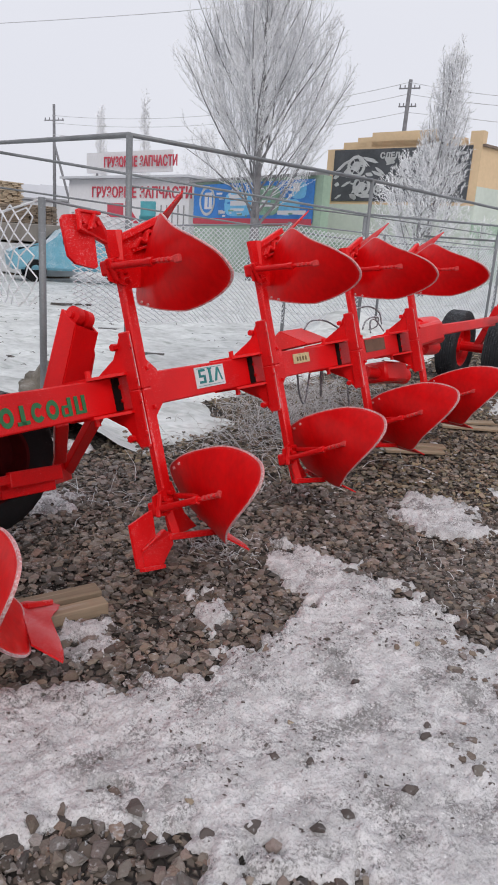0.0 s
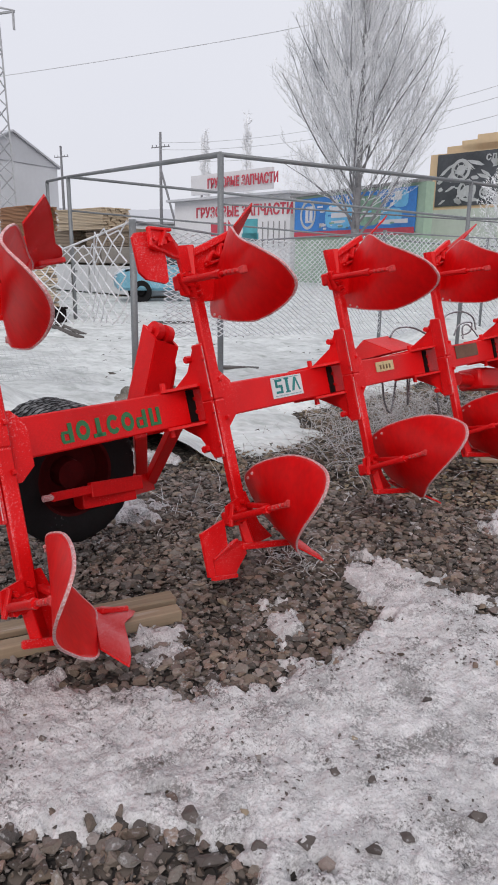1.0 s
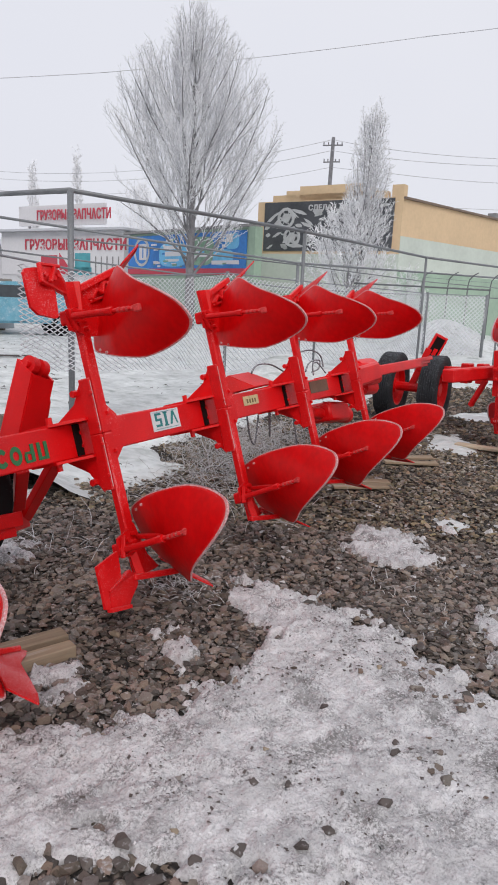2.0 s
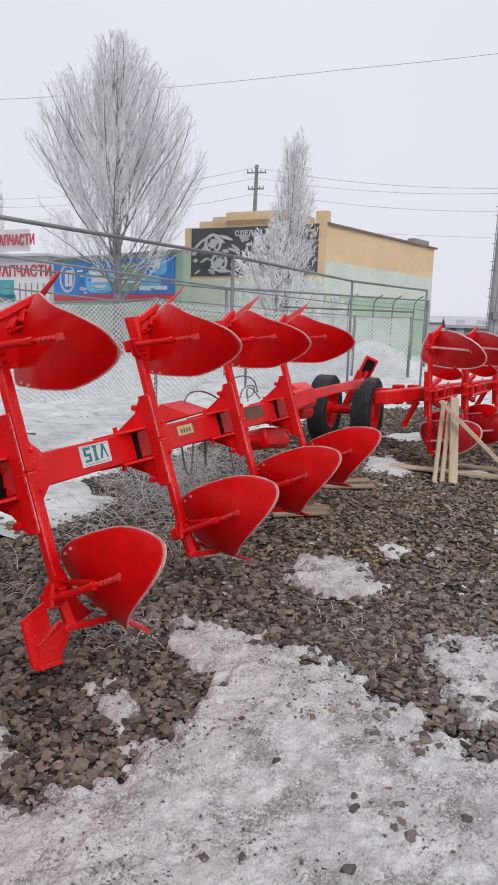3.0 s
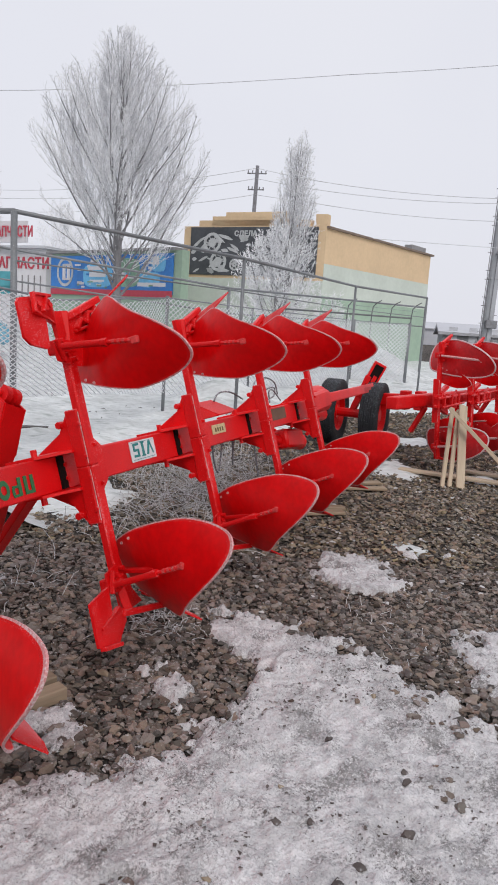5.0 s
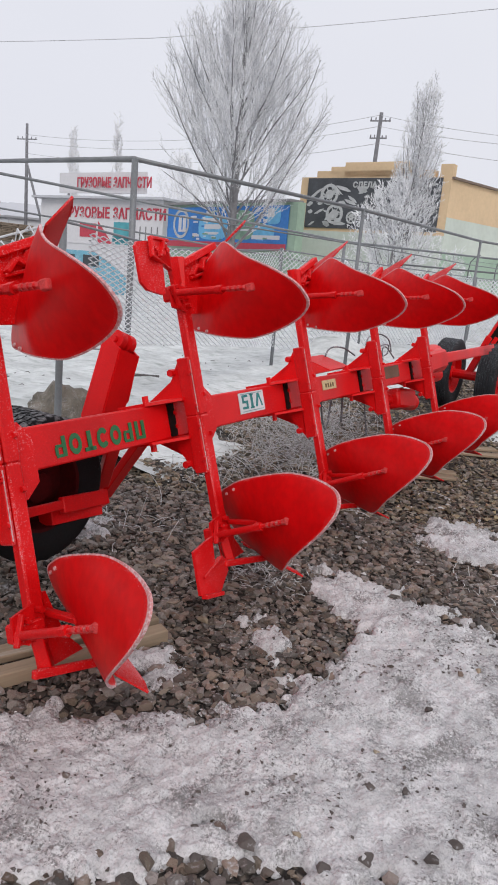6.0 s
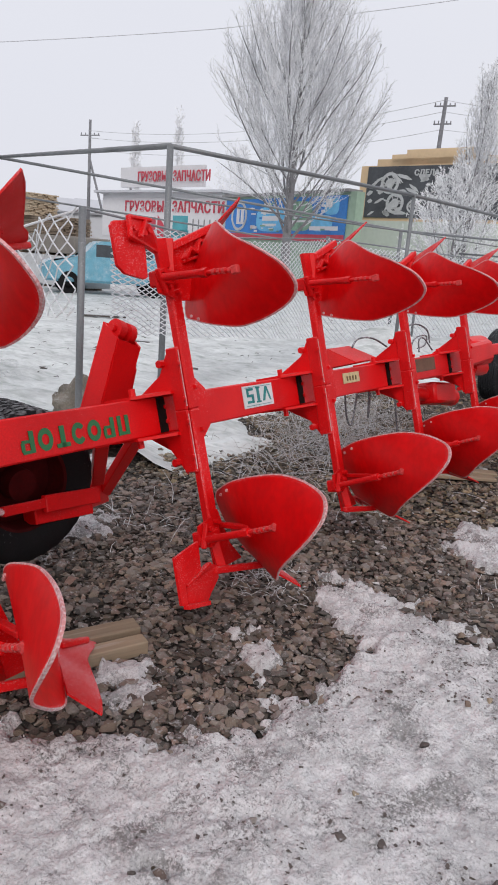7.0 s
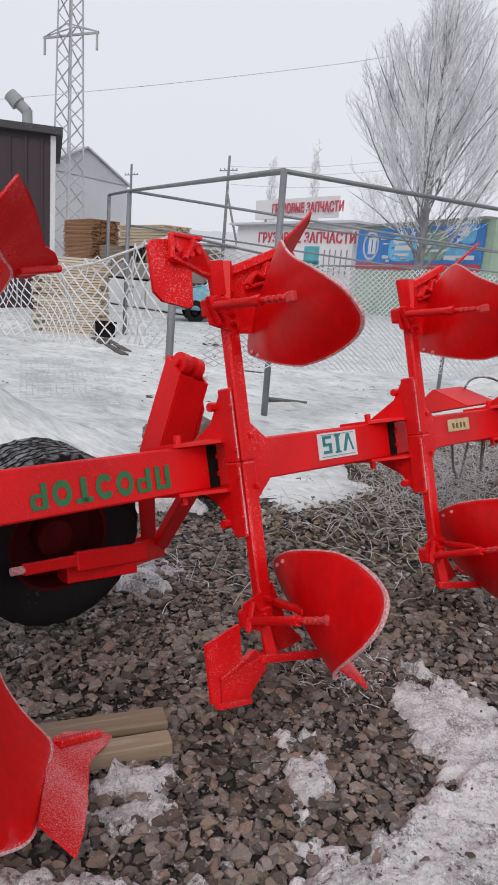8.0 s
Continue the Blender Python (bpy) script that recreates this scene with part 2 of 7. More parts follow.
SNOW_AREAS = [
    [(-2.6, 1.2), (-1.2, 1.75), (-0.67, 1.80), (-0.35, 1.93), (-0.1, 2.1), (0.1, 2.40), (0.15, 2.7), (-0.05, 2.95), (-0.15, 3.2), (0.16, 3.25), (0.42, 3.08),
     (0.76, 2.84), (0.98, 2.5), (1.14, 2.36), (1.36, 2.22), (1.5, 1.9), (1.65, 1.5), (1.5, 0.9), (0.7, 1.22), (0.45, 1.34), (0.2, 1.28), (-0.05, 1.33), (-0.35, 1.22), (-1.0, 1.0), (-2.6, 0.5)],
    [(1.09, 3.0), (1.42, 3.28), (1.76, 3.2), (1.8, 2.8), (1.46, 2.48), (1.20, 2.42), (1.11, 2.65)],
    [(0.54, 4.09), (0.67, 4.32), (0.88, 4.27), (1.13, 3.98), (1.06, 3.8), (0.82, 3.65), (0.60, 3.75)],
    [(-9, 3.6), (-2.2, 3.5), (-1.75, 4.3), (-1.5, 4.85), (-1.15, 4.75), (-0.9, 5.2), (-1.0, 5.8), (-1.3, 6.3), (-0.8, 7.4), (-0.3, 8.7), (0.9, 10.6), (1.4, 12.5), (5, 14.5), (9, 15), (30, 16), (40, 45), (-45, 45), (-45, 3.6)],
    [(-0.30, 2.62), (-0.12, 2.55), (-0.08, 2.38), (-0.24, 2.42)],
    [(2.05, 9.7), (2.6, 10.4), (2.75, 9.6), (2.1, 9.1)],
    [(1.42, 7.95), (1.9, 8.3), (2.0, 7.5), (1.72, 6.9), (1.46, 7.35)],
    [(3.2, 8.7), (3.95, 9.1), (4.6, 8.9), (3.5, 7.6), (3.05, 7.7)],
    [(2.48, 7.42), (2.82, 7.48), (2.72, 6.9), (2.42, 6.96)],
    [(2.28, 5.38), (2.6, 5.55), (2.9, 5.4), (2.45, 5.2)],
    [(-1.6, 3.35), (-1.3, 3.5), (-1.2, 3.3), (-1.45, 3.2)],
    [(-0.72, 2.2), (-0.56, 2.26), (-0.52, 2.1), (-0.66, 2.04)],
    [(1.5, 2.3), (1.75, 2.45), (1.9, 2.2), (1.6, 2.1)],
    [(1.75, 3.6), (1.95, 3.75), (2.1, 3.55), (1.9, 3.45)],
    [(1.08, 4.72), (1.25, 4.72), (1.42, 4.48), (1.2, 4.5)],
    [(2.0, 5.1), (2.3, 5.3), (2.6, 5.15), (2.3, 4.95)],
]


def inside(px, py, poly):
    """How far points lie inside a polygon (outside: minus)."""
    n = len(poly)
    odd = np.zeros(px.shape, bool)
    near = np.full(px.shape, 1e9)
    for i in range(n):
        (ax, ay), (bx, by) = poly[i], poly[(i + 1) % n]
        hit = ((ay > py) != (by > py)) & (px < (bx - ax) * (py - ay) / (by - ay + 1e-12) + ax)
        odd ^= hit
        u = np.clip(((px - ax) * (bx - ax) + (py - ay) * (by - ay)) / ((bx - ax) ** 2 + (by - ay) ** 2), 0, 1)
        near = np.minimum(near, np.hypot(px - ax - u * (bx - ax), py - ay - u * (by - ay)))
    return np.where(odd, near, -near)


def noise_grid(px, py, s, o=3):
    return np.array([fbm(a, b, s, o) for a, b in zip(px.ravel(), py.ravel())]).reshape(px.shape)


def snow_depth(px, py, coarse=False):
    sd = np.full(px.shape, -1e9)
    for a in SNOW_AREAS:
        sd = np.maximum(sd, inside(px, py, a))
    rough = noise_grid(px, py, 3.0 if coarse else 7.0, 4)
    ragged = sd + rough * (0.13 if coarse else 0.15) + (0 if coarse else 0.075 * noise_grid(px, py, 22, 4))
    return ragged


def sheet(name, xs, ys, zfun, material, smooth=True):
    gx, gy = np.meshgrid(xs, ys)
    gz = zfun(gx, gy)
    nx, ny = len(xs), len(ys)
    v = np.stack([gx.ravel(), gy.ravel(), gz.ravel()], 1).tolist()
    f = [(j * nx + i, j * nx + i + 1, (j + 1) * nx + i + 1, (j + 1) * nx + i) for j in range(ny - 1) for i in range(nx - 1)]
    return raw(name, v, f, material, None, smooth)


# earth colour darkened to stand for the shadow gaps between stones
M_GROUND = mat("stony_earth", (0.02, 0.016, 0.014), 0.95, vary=0.6, scale=7, fine=45, bump=0.02, frost=-0.12, frost_scale=30)


def pebbled(m, size):
    """Packed stones, each of its own tone, over a material's colour, which shades gaps."""
    n, l = m.node_tree.nodes, m.node_tree.links
    p = n["Principled BSDF"]
    tc = n.new("ShaderNodeTexCoord")
    cells = n.new("ShaderNodeTexVoronoi")
    cells.inputs["Scale"].default_value = size
    edges = n.new("ShaderNodeTexVoronoi")
    edges.feature = "DISTANCE_TO_EDGE"
    edges.inputs["Scale"].default_value = size
    l.new(tc.outputs["Object"], cells.inputs["Vector"])
    l.new(tc.outputs["Object"], edges.inputs["Vector"])
    tone = n.new("ShaderNodeValToRGB")
    tone.color_ramp.elements[0].color, tone.color_ramp.elements[1].color = (0.03, 0.025, 0.021, 1), (0.17, 0.138, 0.115, 1)
    grey = n.new("ShaderNodeSeparateColor")
    l.new(cells.outputs["Color"], grey.inputs[0])
    l.new(grey.outputs[0], tone.inputs[0])
    gap = n.new("ShaderNodeValToRGB")
    gap.color_ramp.elements[0].position, gap.color_ramp.elements[1].position = 0.02, 0.12
    l.new(edges.outputs["Distance"], gap.inputs[0])
    mix = n.new("ShaderNodeMixRGB")
    l.new(gap.outputs[0], mix.inputs[0])
    l.new(p.inputs["Base Color"].links[0].from_socket, mix.inputs[1])
    l.new(tone.outputs[0], mix.inputs[2])
    l.new(mix.outputs[0], p.inputs["Base Color"])
    b = n.new("ShaderNodeBump")
    b.inputs["Strength"].default_value, b.inputs["Distance"].default_value = 0.9, 0.02
    l.new(gap.outputs[0], b.inputs["Height"])
    l.new(b.outputs[0], p.inputs["Normal"])


pebbled(M_GROUND, 22)
M_SNOW = mat("trodden_snow", (0.63, 0.65, 0.645), 0.55, vary=0.32, scale=1.3, fine=11, bump=0.06, frost=-0.045, frost_scale=5.0, frost_col=(0.37, 0.40, 0.385), stretch=(0.8, 1.2, 1.0))


def dirty_snow():
    """Grey ice with dark grit frozen in, whiter where the crust is thick."""
    m = mat("icy_dirty_snow", (0.635, 0.618, 0.625), 0.62, vary=0.18, scale=14, fine=110, bump=0.006)
    n, l = m.node_tree.nodes, m.node_tree.links
    p = n["Principled BSDF"]
    tc = n.new("ShaderNodeTexCoord")
    base = p.inputs["Base Color"].links[0].from_socket
    grit = n.new("ShaderNodeTexNoise")
    grit.inputs["Scale"].default_value, grit.inputs["Detail"].default_value, grit.inputs["Roughness"].default_value = 90, 8, 0.8
    where = n.new("ShaderNodeTexNoise")
    where.inputs["Scale"].default_value, where.inputs["Detail"].default_value = 6.5, 6
    l.new(tc.outputs["Object"], grit.inputs["Vector"])
    l.new(tc.outputs["Object"], where.inputs["Vector"])
    add = n.new("ShaderNodeMath")
    add.operation = "MULTIPLY_ADD"
    add.inputs[1].default_value = 0.7
    l.new(where.outputs["Fac"], add.inputs[0])
    l.new(grit.outputs["Fac"], add.inputs[2])
    ramp = n.new("ShaderNodeValToRGB")
    e = ramp.color_ramp.elements
    e[0].position, e[0].color = 0.86, (0, 0, 0, 1)
    e[1].position, e[1].color = 0.97, (0.85, 0.85, 0.85, 1)
    l.new(add.outputs[0], ramp.inputs[0])
    mix = n.new("ShaderNodeMixRGB")
    mix.inputs[2].default_value = (0.15, 0.14, 0.135, 1)
    l.new(ramp.outputs[0], mix.inputs[0])
    l.new(base, mix.inputs[1])
    ice = n.new("ShaderNodeTexNoise")
    ice.inputs["Scale"].default_value, ice.inputs["Detail"].default_value, ice.inputs["Distortion"].default_value = 8.5, 8, 0.7
    l.new(tc.outputs["Object"], ice.inputs["Vector"])
    ramp2 = n.new("ShaderNodeValToRGB")
    ramp2.color_ramp.elements[0].position, ramp2.color_ramp.elements[1].position = 0.46, 0.66
    ramp2.color_ramp.elements[1].color = (0.75, 0.75, 0.75, 1)
    l.new(ice.outputs["Fac"], ramp2.inputs[0])
    mix2 = n.new("ShaderNodeMixRGB")
    mix2.inputs[2].default_value = (0.46, 0.445, 0.45, 1)
    l.new(ramp2.outputs[0], mix2.inputs[0])
    l.new(mix.outputs[0], mix2.inputs[1])
    l.new(mix2.outputs[0], p.inputs["Base Color"])
    lump = n.new("ShaderNodeBump")
    lump.inputs["Strength"].default_value, lump.inputs["Distance"].default_value = 0.9, 0.02
    l.new(ice.outputs["Fac"], lump.inputs["Height"])
    crumb = n.new("ShaderNodeTexVoronoi")
    crumb.inputs["Scale"].default_value = 85
    l.new(tc.outputs["Object"], crumb.inputs["Vector"])
    grain = n.new("ShaderNodeBump")
    grain.inputs["Strength"].default_value, grain.inputs["Distance"].default_value = 0.55, 0.006
    l.new(crumb.outputs["Distance"], grain.inputs["Height"])
    l.new(grain.outputs[0], lump.inputs["Normal"])
    pits = n.new("ShaderNodeTexNoise")
    pits.inputs["Scale"].default_value, pits.inputs["Detail"].default_value, pits.inputs["Roughness"].default_value = 140, 4, 0.7
    l.new(tc.outputs["Object"], pits.inputs["Vector"])
    dots = n.new("ShaderNodeValToRGB")
    dots.color_ramp.elements[0].position, dots.color_ramp.elements[0].color = 0.34, (0.55, 0.54, 0.54, 1)
    dots.color_ramp.elements[1].position, dots.color_ramp.elements[1].color = 0.50, (1, 1, 1, 1)
    l.new(pits.outputs["Fac"], dots.inputs[0])
    speck = n.new("ShaderNodeMixRGB")
    speck.blend_type = "MULTIPLY"
    speck.inputs[0].default_value = 0.7
    l.new(mix2.outputs[0], speck.inputs[1])
    l.new(dots.outputs[0], speck.inputs[2])
    l.new(speck.outputs[0], p.inputs["Base Color"])
    fine = p.inputs["Normal"].links[0].from_node
    l.new(lump.outputs[0], fine.inputs["Normal"])
    return m


M_SNOW_DIRTY = dirty_snow()
M_STONE = mat("crushed_stone", (0.172, 0.132, 0.111), 0.78, vary=0.75, scale=38, fine=150, bump=0.012, island=0.72, frost=-0.15, frost_up=0.10, frost_scale=70, frost_col=(0.46, 0.45, 0.455), frost_edge=7.0)


def mixed_hues(m, spread=0.022):
    """Lets every stone of a heap differ in hue and strength of colour."""
    n, l = m.node_tree.nodes, m.node_tree.links
    p = n["Principled BSDF"]
    geo = n.new("ShaderNodeNewGeometry")
    src = p.inputs["Base Color"].links[0].from_socket
    hsv = n.new("ShaderNodeHueSaturation")

    def other(times, lo, hi):
        k = n.new("ShaderNodeMath")
        k.operation = "MULTIPLY"
        k.inputs[1].default_value = times
        f = n.new("ShaderNodeMath")
        f.operation = "FRACT"
        r = n.new("ShaderNodeMapRange")
        r.inputs["To Min"].default_value, r.inputs["To Max"].default_value = lo, hi
        l.new(geo.outputs["Random Per Island"], k.inputs[0])
        l.new(k.outputs[0], f.inputs[0])
        l.new(f.outputs[0], r.inputs["Value"])
        return r.outputs[0]

    l.new(other(17.3, 0.5 - spread * 0.5, 0.5 + spread), hsv.inputs["Hue"])
    l.new(other(43.7, 0.5, 1.3), hsv.inputs["Saturation"])
    l.new(src, hsv.inputs["Color"])
    l.new(hsv.outputs[0], p.inputs["Base Color"])


mixed_hues(M_STONE)
M_STONE_WARM = mat("brown_crushed_stone", (0.20, 0.152, 0.112), 0.78, vary=0.75, scale=38, fine=150, bump=0.012, island=0.72, frost=-0.15, frost_up=0.08, frost_scale=70, frost_col=(0.46, 0.45, 0.44), frost_edge=7.0)
mixed_hues(M_STONE_WARM, 0.03)
M_CRUMB = mat("white_ice", (0.66, 0.65, 0.655), 0.6, vary=0.25, island=0.5)
M_FLECK = mat("grey_ice", (0.42, 0.405, 0.40), 0.6, vary=0.4, island=0.6)
M_STONE_DARK = mat("dark_wet_stone", (0.085, 0.069, 0.063), 0.7, vary=0.5, scale=40, fine=80, bump=0.008, obj=0.4, frost=-0.1, frost_up=0.04, frost_scale=60)
M_STONE_TAN = mat("tan_stone", (0.3, 0.24, 0.17), 0.8, vary=0.35, scale=12, fine=80, bump=0.002, obj=0.4)


def spaced(a, b, fine0, fine1, step, grow=1.25):
    """Grid lines from a to b, close together between fine0 and fine1."""
    mid = list(np.arange(fine0, fine1 + 1e-6, step))
    lo, hi, s = [], [], step
    q = fine0
    while q > a:
        s *= grow
        q -= s
        lo.append(max(q, a))
    s, q = step, fine1
    while q < b:
        s *= grow
        q += s
        hi.append(min(q, b))
    return np.array(lo[::-1] + mid + hi)


def ground_z(px, py):
    return -0.012 + 0.02 * noise_grid(px, py, 0.9, 3)


ground = sheet("ground", spaced(-900, 900, -3, 6, 0.12), spaced(-400, 1500, 0.4, 12, 0.12), ground_z, M_GROUND)
tagged(ground, "stony earth, darkened as shade between stones, under loose gravel and snow", "ground", kind="structure")


def snow_z_near(px, py):
    d = snow_depth(px, py)
    lift = np.clip(d / 0.07, -1, 1)
    on = np.clip(lift + 0.5, 0, 1)
    crust = 0.016 * noise_grid(px, py, 6.5, 4) + 0.017 * np.abs(noise_grid(px + 7, py, 17, 5)) + 0.013 * noise_grid(px, py, 48, 4)
    return -0.010 + 0.036 * lift + crust * on


def snow_z_far(px, py):
    d = snow_depth(px, py, True)
    lift = np.clip(d / 0.25, -1, 1)
    heap = 0.75 * np.exp(-(((px + 4.6) / 1.3) ** 2 + ((py - 4.3) / 0.9) ** 2)) + 1.1 * np.exp(-(((px - 3.6) / 1.5) ** 2 + ((py - 22.8) / 1.2) ** 2))
    heap += 0.5 * np.exp(-(((px + 0.6) / 0.8) ** 2 + ((py - 12.4) / 0.6) ** 2)) + 0.4 * np.exp(-(((px + 11.4) / 1.3) ** 2 + ((py - 12.6) / 0.9) ** 2))
    heap += 0.16 * np.exp(-(((px + 1.75) / 0.5) ** 2 + ((py - 4.35) / 0.35) ** 2))
    return -0.016 + 0.05 * lift + heap + 0.045 * noise_grid(px, py, 2.2, 5) * (lift > -0.6)


snow_front = sheet("snow_foreground", np.arange(-2.4, 2.0, 0.0125), np.arange(0.9, 4.45, 0.0125), snow_z_near, M_SNOW_DIRTY)
tagged(snow_front, "dirty icy trodden snow with grit frozen in", "snow", kind="stuff")
snow_back = sheet("snow_background", spaced(-45, 40, -6, 5, 0.065, 1.12), spaced(4.43, 45, 4.43, 11, 0.065, 1.1), snow_z_far, M_SNOW)
tagged(snow_back, "flat trodden snow of the yard behind the plough", "snow", kind="stuff")
snow_left = sheet("snow_side", np.arange(-9, -2.3, 0.07), np.arange(0.9, 4.5, 0.07), snow_z_far, M_SNOW)
tagged(snow_left, "trodden snow beside the fence", "snow", kind="stuff")

rng = np.random.default_rng(7)


def stone_shapes(points, count):
    """Angular broken stones: hulls round random points."""
    out = []
    for i in range(count):
        b = bmesh.new()
        st = rng.uniform(0.75, 1.15, 3) * np.array([1.15, 0.95, 0.52])
        for k in range(points):
            q = rng.normal(size=3)
            b.verts.new(q / np.linalg.norm(q) * rng.uniform(0.82, 1.0) * st)
        bmesh.ops.convex_hull(b, input=b.verts)
        for v in [v for v in b.verts if not v.link_faces]:
            b.verts.remove(v)
        bmesh.ops.triangulate(b, faces=b.faces)
        b.verts.index_update()
        out.append((np.array([tuple(q.co) for q in b.verts]), np.array([[q.index for q in fc.verts] for fc in b.faces])))
        b.free()
    return out


def scatter(name, boxes, shapes, smin, smax, material, lean=0.45, bias=1.35):
    """Loose stones over boxes of (x0, x1, y0, y1, stones per square metre), wherever no snow lies."""
    px, py = [], []
    for x0, x1, y0, y1, dens in boxes:
        k = int((x1 - x0) * (y1 - y0) * dens)
        px.append(rng.uniform(x0, x1, k))
        py.append(rng.uniform(y0, y1, k))
    px, py = np.concatenate(px), np.concatenate(py)
    d = snow_depth(px, py, False)
    keep = (d < 0.008) | (rng.random(len(px)) < np.where(d < 0.05, 0.34, 0.012))
    px, py, d = px[keep], py[keep], d[keep]
    allv, allf, base = [], [], 0
    for i in range(len(px)):
        v, f = shapes[rng.integers(len(shapes))]
        s = smin + (smax - smin) * rng.random() ** bias
        a, tilt = rng.uniform(0, 6.283), rng.normal(0, lean)
        ca, sa, ct, stt = math.cos(a), math.sin(a), math.cos(tilt), math.sin(tilt)
        rot = np.array([[ca, -sa * ct, sa * stt], [sa, ca * ct, -ca * stt], [0, stt, ct]])
        q = (v * s) @ rot.T
        zoff = s * 0.2 * rng.uniform(-0.3, 1.2) + (0.012 if d[i] > 0.02 else 0.0)
        allv.append(q + np.array([px[i], py[i], zoff]))
        allf.append(f + base)
        base += len(v)
    ob = raw(name, np.concatenate(allv).tolist(), np.concatenate(allf).tolist(), material)
    return ob


near_shapes, far_shapes = stone_shapes(13, 40), stone_shapes(9, 24)
gravel_near = scatter("gravel", [(-1.9, 2.3, 1.0, 4.2, 1250)], near_shapes, 0.013, 0.033, M_STONE, 0.34)
tagged(gravel_near, "loose grey-brown crushed stone lying thickly on the earth", "gravel", kind="stuff")
gravel_fill = scatter("gravel", [(-1.9, 2.3, 1.0, 4.2, 1700)], far_shapes, 0.005, 0.013, M_STONE, 0.8)
tagged(gravel_fill, "small grey-brown chips between the crushed stone", "gravel", kind="stuff")
gravel_mid = scatter("gravel", [(-1.6, 4.0, 4.2, 7.2, 1150)], far_shapes, 0.010, 0.034, M_STONE_WARM, 0.4)
tagged(gravel_mid, "loose grey-brown crushed stone between the two ploughs", "gravel", kind="stuff")
gravel_edge = scatter("gravel", [(-2.4, 3.4, -1.2, 1.0, 420), (2.3, 4.0, 1.0, 4.2, 420), (-2.4, -1.9, 1.0, 4.2, 420)], far_shapes, 0.012, 0.042, M_STONE)
tagged(gravel_edge, "loose grey-brown crushed stone round the trodden snow", "gravel", kind="stuff")
gravel_far = scatter("gravel", [(-0.8, 7.0, 7.2, 14.0, 290)], far_shapes, 0.014, 0.05, M_STONE_WARM)
tagged(gravel_far, "loose crushed stone along the fence", "gravel", kind="stuff")

# crumbs of ice, and grit frozen into the snow in drifts
tiny_shapes = stone_shapes(6, 12)


def sprinkle(name, count, chance, smin, smax, material, label, category, area=(-1.6, 1.7, 1.1, 3.4), bare=False, shapes=None):
    x, y = rng.uniform(area[0], area[1], count), rng.uniform(area[2], area[3], count)
    d = -snow_depth(x, y) if bare else snow_depth(x, y)
    drift = np.array([fbm(a, b, 3.2, 4) for a, b in zip(x, y)])
    keep = (d > 0.0) & (rng.random(count) < chance(drift))
    x, y = x[keep], y[keep]
    z = np.full(x.shape, 0.014) if bare else snow_z_near(x, y)
    vs, fs, base = [], [], 0
    for a, b, c in zip(x, y, z):
        v, f = (shapes or tiny_shapes)[rng.integers(len(shapes or tiny_shapes))]
        vs.append(v * (smin + (smax - smin) * rng.random() ** 3) + np.array([a, b, c + 0.001]))
        fs.append(f + base)
        base += len(v)
    return tagged(raw(name, np.concatenate(vs).tolist(), np.concatenate(fs).tolist(), material), label, category, kind="stuff")


sprinkle("grit", 30000, lambda n_: np.clip(0.10 + 1.3 * n_, 0.02, 0.8), 0.0018, 0.012, M_STONE_DARK, "dark grit frozen into the dirty snow", "grit")
sprinkle("ice_crumbs", 22000, lambda n_: np.clip(0.35 - 0.6 * n_, 0.1, 0.6), 0.002, 0.0075, M_CRUMB, "loose crumbs of ice on the dirty snow", "ice crumbs")

sprinkle("ice_flecks", 9000, lambda n_: np.clip(0.9 * n_ + 0.06, 0.0, 0.7), 0.005, 0.028, M_FLECK, "thin flecks of ice lying among the crushed stone", "ice flecks", (-1.2, 4.0, 3.2, 8.6), True)

sprinkle("frozen_stones", 1500, lambda n_: np.clip(1.3 * n_ - 0.05, 0.0, 0.5), 0.010, 0.036, M_STONE, "loose stones frozen into the edge of the snow", "stones", (0.75, 1.9, 1.7, 3.3), False, near_shapes)
sprinkle("frozen_stones", 260, lambda n_: np.clip(1.2 * n_, 0.0, 0.4), 0.008, 0.022, M_STONE, "small stones frozen into the trodden snow", "stones", (-1.5, 1.2, 1.2, 2.6), False, near_shapes)

